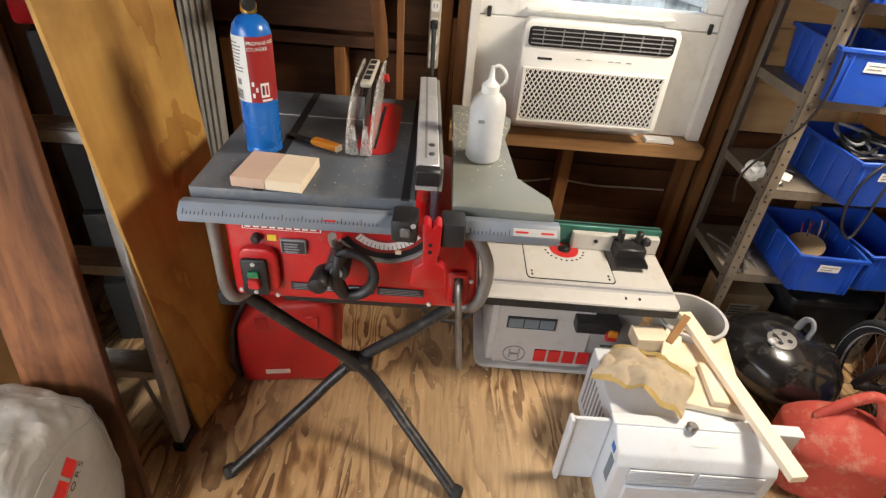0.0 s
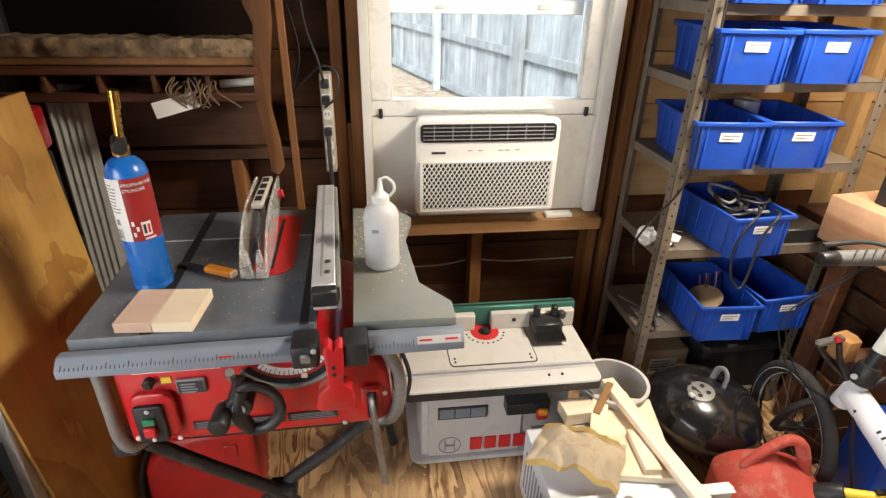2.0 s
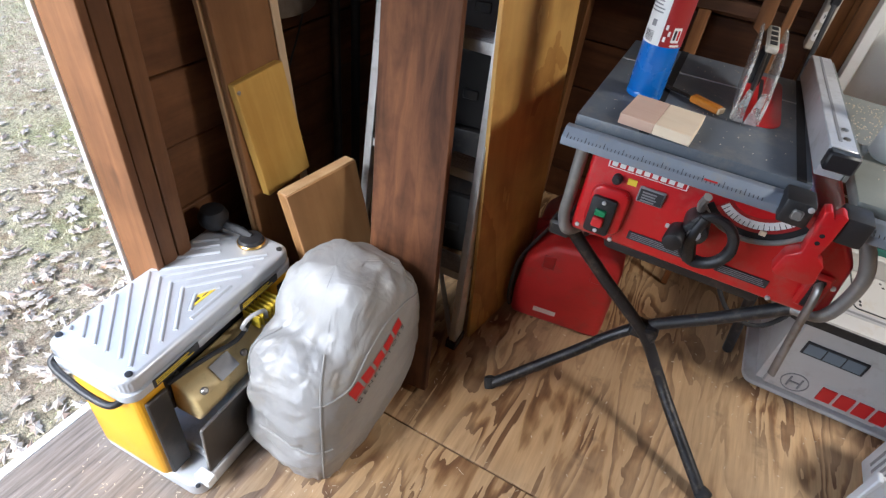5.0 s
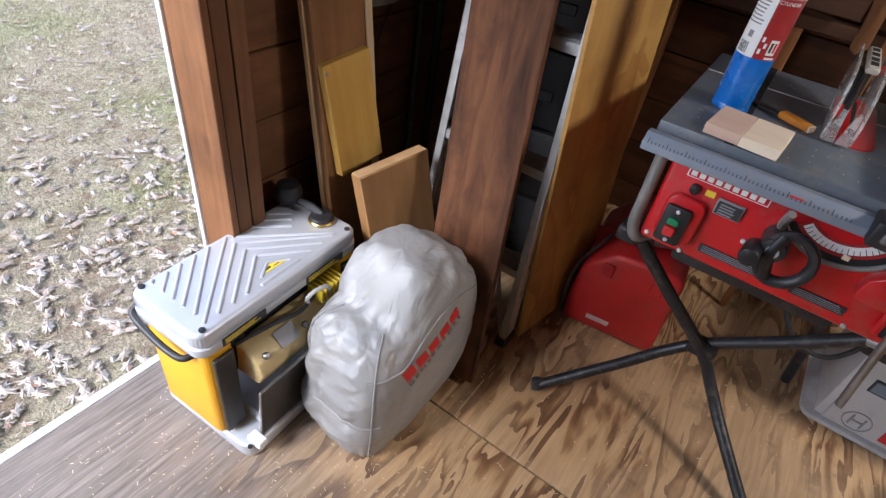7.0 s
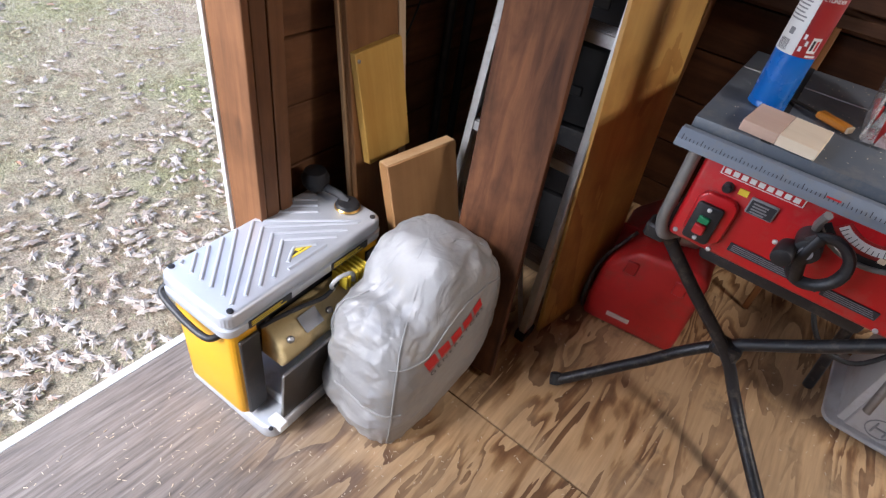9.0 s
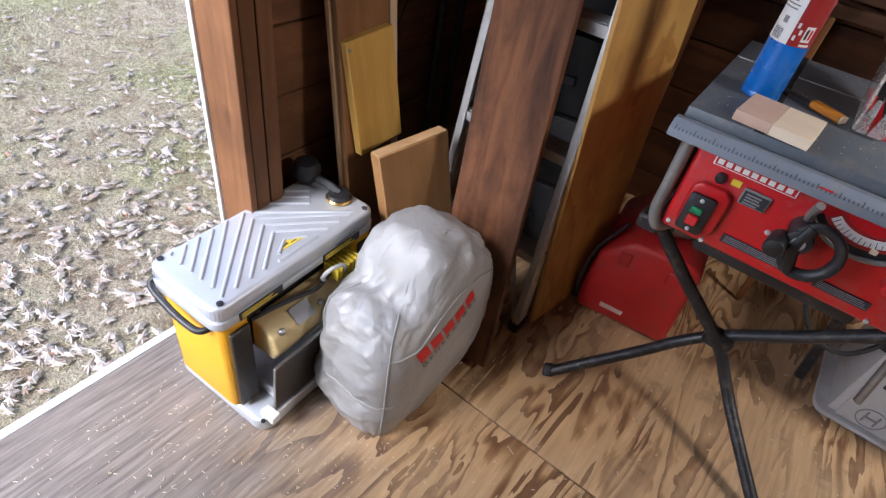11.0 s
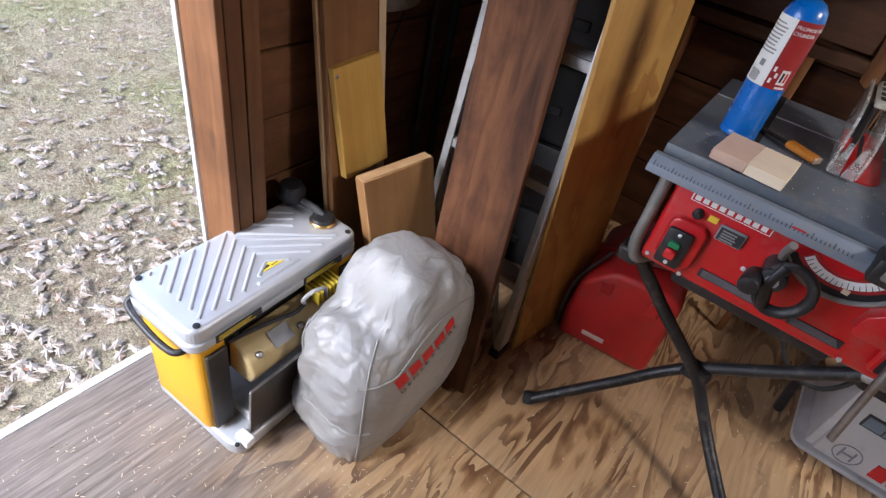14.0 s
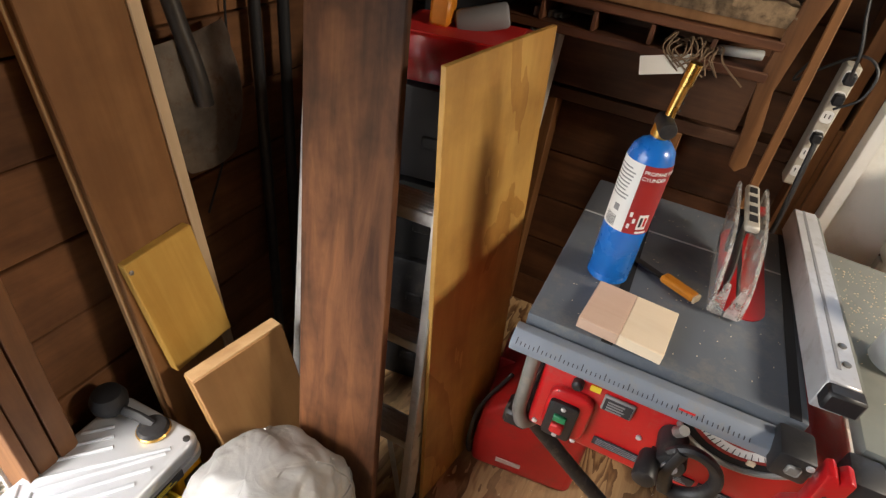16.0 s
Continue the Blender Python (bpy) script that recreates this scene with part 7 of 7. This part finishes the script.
for j in range(NV + 1):
    v = j / NV
    ring = []
    for i in range(NU):
        a = 2 * math.pi * i / NU
        c, s = math.cos(a), math.sin(a)
        e = 2 / 4.0
        k = 1.0 if v < 0.62 else math.sqrt(max(0.02, 1 - ((v - 0.62) / 0.38) ** 2.2)) * 0.55 + 0.45 * (1 - (v - 0.62) / 0.38)
        k *= 0.93 + 0.07 * min(1, v / 0.08)
        zz = 0.003 + 0.27 * v + 0.02 * (v > 0.62) * (v - 0.62) * (1 - c)
        ring.append(bm.verts.new((0.145 * math.copysign(abs(c) ** e, c) * k, 0.105 * math.copysign(abs(s) ** e, s) * k, zz)))
    rings.append(ring)
for r0, r1 in zip(rings, rings[1:]):
    for i in range(NU):
        bm.faces.new((r0[i], r0[(i + 1) % NU], r1[(i + 1) % NU], r1[i]))
bm.faces.new(rings[0][::-1])
bm.faces.new(rings[-1])
part("tank", bm, "can_red", can)
part("handle", tube([(-0.085, 0.0, 0.235), (-0.05, 0.0, 0.295), (-0.005, 0.0, 0.345), (0.03, 0.0, 0.345), (0.055, 0.0, 0.305), (0.075, 0.0, 0.235)], 0.019, 12, flat=0.8), "can_red", can)
part("collar", rod((0.09, -0.050, 0.215), (0.145, -0.075, 0.250), 0.026, bev=0.004), "black", can)
part("spout", rod((0.14, -0.072, 0.247), (0.27, -0.11, 0.285), 0.0145, 0.012), "yellow_plain", can)
part("spout_mouth", rod((0.2685, -0.1095, 0.2846), (0.2715, -0.1105, 0.2855), 0.0095), "dark", can)
part("spout_clip", box(0.20, -0.10, 0.280, 0.24, -0.085, 0.292, 0.002), "black", can)

bike = thing("folding_bicycle", "white folding bicycle parked by the lumber", "bicycle")
WC = Vector((1.162, 1.32, 0.211))
ax = Vector((0.988, -0.141, -0.054)).normalized()
wm = frame_of(WC, ax.cross(Vector((0, 0, 1))), (0, 0, 1)) @ pose(0, 0, 0, 90)


def ring_pts(r, n=48):
    return [(r * math.cos(2 * math.pi * i / n), r * math.sin(2 * math.pi * i / n), 0) for i in range(n + 1)]


wheel = part("wheel", tube(ring_pts(0.173), 0.007, 8, smooth=1), "alu", bike, "", wm)
part("tyre", tube(ring_pts(0.188), 0.021, 12, smooth=1), "rubber", wheel)
part("hub", rod((0, 0, -0.045), (0, 0, 0.045), 0.016), "black", wheel)
part("reflective_line", tube(ring_pts(0.184), 0.0015, 6, smooth=1), "label_white", wheel, "", pose(0, 0, 0.019))
for k in range(20):
    a = k * 0.314
    part("spoke", rod((0.014 * math.cos(a), 0.014 * math.sin(a), 0.02 * (-1) ** k), (0.17 * math.cos(a + 0.1), 0.17 * math.sin(a + 0.1), 0), 0.001, seg=6), "steel", wheel)
HEAD = Vector((1.176, 1.20, 0.452))
for k in (1, -1):
    part("fork", tube([WC + ax * 0.05 * k, WC + ax * 0.05 * k + Vector((0, -0.04, 0.11)), HEAD + Vector((0.012 * k, 0.035, -0.04)), HEAD + Vector((0.006 * k, 0.01, -0.01))], 0.012, 10), "black", bike)
part("head_tube", rod(HEAD + Vector((-0.004, 0.012, -0.045)), HEAD + Vector((0.010, -0.004, 0.045)), 0.026, bev=0.004), "bike_white", bike)
headset = part("headset", rod(HEAD + Vector((0.010, -0.004, 0.045)), HEAD + Vector((0.020, -0.006, 0.105)), 0.033, 0.028, bev=0.006), "black", bike)
part("hinge_lever", rod(HEAD + Vector((0.03, -0.03, 0.055)), HEAD + Vector((0.055, -0.028, 0.075)), 0.009, bev=0.003), "black", headset)
part("hinge_bolt", rod(HEAD + Vector((-0.024, -0.012, 0.075)), HEAD + Vector((-0.030, -0.016, 0.077)), 0.008), "steel", headset)
REAR = Vector((1.225, 0.74, 0.255))
main = part("main_tube", tube([HEAD + Vector((0.0, 0.0, 0.012)), HEAD + Vector((0.008, -0.06, -0.016)), HEAD.lerp(REAR, 0.5), REAR], 0.036, 16, flat=0.72), "bike_white", bike)
STEM = HEAD + Vector((0.018, -0.006, 0.10))
HB = Vector((1.285, 1.205, 0.885))
stem = part("stem", rod(STEM, HB, 0.019, 0.016), "black", bike)
part("stem_label", rod(STEM.lerp(HB, 0.14), STEM.lerp(HB, 0.36), 0.0202), "label_white", stem, "white sticker on the stem")
part("stem_clamp", rod(STEM.lerp(HB, 0.43), STEM.lerp(HB, 0.47), 0.024, bev=0.003), "steel", stem)
bar = part("handlebar", tube([HB + Vector((-0.19, 0.0, 0.0)), HB + Vector((-0.05, 0.0, 0.006)), HB + Vector((0.05, 0.0, 0.006)), HB + Vector((0.28, 0.0, 0.0))], 0.011, 10), "black", bike)
grip = part("grip", rod(HB + Vector((-0.315, 0.0, 0.004)), HB + Vector((-0.17, 0.0, 0.0)), 0.019, 0.021, bev=0.005), "grip_grey", bar, "grey ergonomic rubber grip")
for k in range(4):
    part("grip_groove", tube([HB + Vector((-0.29 + 0.026 * k, -0.019, 0.006)), HB + Vector((-0.28 + 0.026 * k, -0.012, 0.018)), HB + Vector((-0.262 + 0.026 * k, 0.002, 0.0225))], 0.002, 6, smooth=4), "black", grip)
part("grip_end", rod(HB + Vector((-0.357, 0.0, 0.004)), HB + Vector((-0.314, 0.0, 0.004)), 0.0165, 0.019, bev=0.005), "black", bar)
part("brake_lever", tube([HB + Vector((-0.13, 0.012, 0.012)), HB + Vector((-0.19, 0.05, 0.018)), HB + Vector((-0.30, 0.06, 0.010))], 0.007, 8, flat=0.5), "black", bar)
part("shifter", rod(HB + Vector((-0.165, 0.0, 0.0)), HB + Vector((-0.135, 0.0, 0.0)), 0.023, bev=0.005), "tube_grey", bar)
for off in (0.0, 0.02):
    part("brake_cable", tube([HB + Vector((-0.14, 0.02, 0.0)), HB + Vector((-0.27 + off, 0.02, -0.08)), HB + Vector((-0.34 + off, 0.06, -0.22)), HEAD + Vector((-0.13 + off, 0.07, 0.02)), HEAD + Vector((-0.02, 0.03, -0.05))], 0.002, 6), "cable", bike)
# two-armed black bracket with a pale plate and a red reflector
brake = part("bracket", tube([HEAD + Vector((-0.030, 0.0, 0.06)), HEAD + Vector((-0.075, 0.002, 0.125)), HEAD + Vector((-0.105, 0.0, 0.19))], 0.013, 8, flat=0.6), "black", bike)
part("bracket_arm", tube([HEAD + Vector((-0.045, 0.0, 0.07)), HEAD + Vector((-0.12, 0.01, 0.14)), HEAD + Vector((-0.165, 0.0, 0.188))], 0.010, 8, flat=0.6), "black", brake)
part("bracket_plate", box(-0.036, -0.010, -0.007, 0.036, 0.010, 0.007, 0.003), "tube_grey", brake, "", Matrix.Translation(HEAD + Vector((-0.136, -0.004, 0.196))) @ pose(0, 0, 0, 0, -12, 0))
part("reflector", rod(HEAD + Vector((-0.128, -0.012, 0.205)), HEAD + Vector((-0.128, -0.018, 0.209)), 0.008), "text_red", brake, "small red reflector")
part("seat_cable", tube([HEAD + Vector((-0.02, -0.05, -0.01)), HEAD + Vector((-0.005, -0.07, -0.12)), HEAD + Vector((0.03, -0.09, -0.25)), HEAD + Vector((0.05, -0.12, -0.35))], 0.005, 8), "cable", bike)
# lettering on the tube as plain bars
d = (REAR - HEAD).normalized()
up = Vector((-0.75, -0.25, 0.6))
up = (up - d * up.dot(d)).normalized()
for t0, ln in ((0.20, 0.085), (0.41, 0.03), (0.50, 0.12)):
    for k in range(max(1, round(ln / 0.017))):
        p = HEAD + d * (0.60 * t0 + 0.017 * k) + Vector((0, 0, 0.012 * (1 - t0)))
        part("decal", box(0, -0.006, 0, 0.006, 0.006, 0.0012, 0), "text_dark", main, "", frame_of(p + up * 0.0345, d, up))
tub = thing("blue_tub", "blue plastic tub standing behind the bicycle", "tub", pose(1.42, 1.16, 0.0, 0, 0, -20))
part("tub", prism(rounded(0.24, 0.22, 0.03, 4), 0.003, 0.30, 0.006), "foam_blue", tub)
part("tub_rim", prism(rounded(0.262, 0.242, 0.035, 4), 0.29, 0.304, 0.002), "foam_blue", tub)

# ---------- timber and odds and ends at the far wall ----------
rt = random.Random(8)
rack = thing("lumber_stack", "dark stack of rough timber at the side wall", "lumber")
for k in range(8):
    x0 = 1.50 + rt.uniform(-0.03, 0.06)
    part("timber", box(x0, 1.40 + rt.uniform(0.0, 0.10), 0.004 + 0.0905 * k, 1.835, 2.0 - rt.uniform(0, 0.08), 0.090 + 0.0905 * k, 0.004), ("beam_red", "beam", "beam")[k % 3], rack)
low = thing("timber_offcuts", "dark timber offcuts piled beside the bicycle", "lumber", pose(1.56, 1.37, 0.0))
for k in range(5):
    part("offcut", box(-0.29 + rt.uniform(-0.015, 0.03), -0.035, 0.004 + 0.0865 * k, 0.22, 0.035, 0.089 + 0.0865 * k, 0.003), ("beam", "beam_red")[k % 2], low, "", pose(0, rt.uniform(-0.012, 0.012), 0, 0, 0, rt.uniform(-4, 4)))
solid("timber_block", prism([(-0.028, -0.03), (0.02, -0.03), (0.034, 0.0), (0.03, 0.034), (-0.028, 0.03)], 0, 0.075, 0.003), "tan_board", "pale sawn timber block on dark offcuts", "timber", pose(1.30, 1.37, 0.4375, 0, 0, 8))
solid("timber_post", box(-0.026, -0.03, 0.002, 0.026, 0.03, 0.727, 0.004), "beam_red", "upright reddish brown post under a beam", "post", pose(1.385, 1.555, 0.0, 0, 0, 7))
solid("rough_beam", box(0, -0.33, 0, 0.32, 0.0, 0.15, 0.005, 2), "rough_beam", "thick rough-sawn pinkish beam with knots", "timber", pose(1.315, 1.625, 0.73, 0, 0, 7))
tbox = thing("metal_box", "dark metal box with a ribbed red lid", "metal box", pose(1.475, 1.455, 0.881, 0, 0, 7))
part("body", box(-0.075, -0.09, 0.0, 0.15, 0.10, 0.10, 0.004), "black", tbox)
part("lid", box(-0.08, -0.095, 0.10, 0.155, 0.105, 0.125, 0.004), "box_red_metal", tbox)
for k in range(7):
    part("lid_rib", box(-0.075 + 0.033 * k, -0.09, 0.125, -0.068 + 0.033 * k, 0.10, 0.129, 0.001), "box_red_metal", tbox)

# near-black box added to stand in for the darkness below the bins
crate = thing("dark_crate", "near-black box filling the shaded space on the lowest shelf", "crate", pose(1.16, 1.66, 0.071))
part("body", prism(rounded(0.30, 0.24, 0.02, 4, 0.06, 0.12), 0, 0.20, 0.006), "dark", crate)
part("rim", prism(rounded(0.32, 0.26, 0.024, 4, 0.06, 0.12), 0.18, 0.205, 0.003), "black", crate)

# sawdust and shavings on the floor
rs = random.Random(21)
bm = bmesh.new()
for _ in range(900):
    if rs.random() < 0.62:
        x, y = rs.uniform(-1.5, -0.75), rs.uniform(-0.1, 0.62)
    else:
        x, y = rs.uniform(-1.0, 0.3), rs.uniform(0.3, 1.7)
    L, wd, a = rs.uniform(0.001, 0.0048), rs.uniform(0.0003, 0.0008), rs.uniform(0, 3.14)
    c, s = math.cos(a), math.sin(a)
    q = [(x - c * L - s * wd, y - s * L + c * wd), (x + c * L - s * wd, y + s * L + c * wd), (x + c * L + s * wd, y + s * L - c * wd), (x - c * L + s * wd, y - s * L - c * wd)]
    z1 = 0.001 + rs.uniform(0, 0.002)
    lo = [bm.verts.new((*p, 0.0006)) for p in q]
    hi = [bm.verts.new((*p, z1)) for p in q]
    bm.faces.new(hi)
    for i in range(4):
        bm.faces.new((lo[i], lo[(i + 1) % 4], hi[(i + 1) % 4], hi[i]))
solid("wood_shavings", bm, "pale_wood", "pale wood shavings scattered on the floor", "shavings", kind="stuff")
bm = bmesh.new()
for _ in range(420):
    x, y = rs.uniform(-0.18, 0.02), rs.gauss(1.48, 0.10)
    if not 1.12 < y < 1.65 or x > -0.05 + 0.02 * (y > 1.5):
        continue
    r = rs.uniform(0.0006, 0.0022)
    lathe([(r, TZ - 0.0022), (r * 0.7, TZ - 0.001)], 5, bm=bm, m=pose(x, y, 0))
for _ in range(160):
    r = rs.uniform(0.0005, 0.0013)
    lathe([(r, TZ - 0.0002), (r * 0.7, TZ + 0.001)], 5, bm=bm, m=pose(rs.uniform(-0.66, -0.27), rs.uniform(1.1, 1.64), 0))
solid("sawdust", bm, "pale_wood", "sawdust specks on the saw tables", "sawdust", kind="stuff")
# work lamp that hangs over the shelves
lamp = thing("work_lamp", "round metal clamp lamp hanging from the ceiling", "lamp", pose(1.08, 1.22, 2.04))
part("reflector", lathe([(0.11, -0.06), (0.112, -0.058), (0.085, 0.03), (0.03, 0.06), (0.03, 0.1), (0.0, 0.1)], 32), "alu", lamp)
part("flex", rod((0, 0, 0.1), (0, 0, 0.26), 0.004), "cable", lamp)
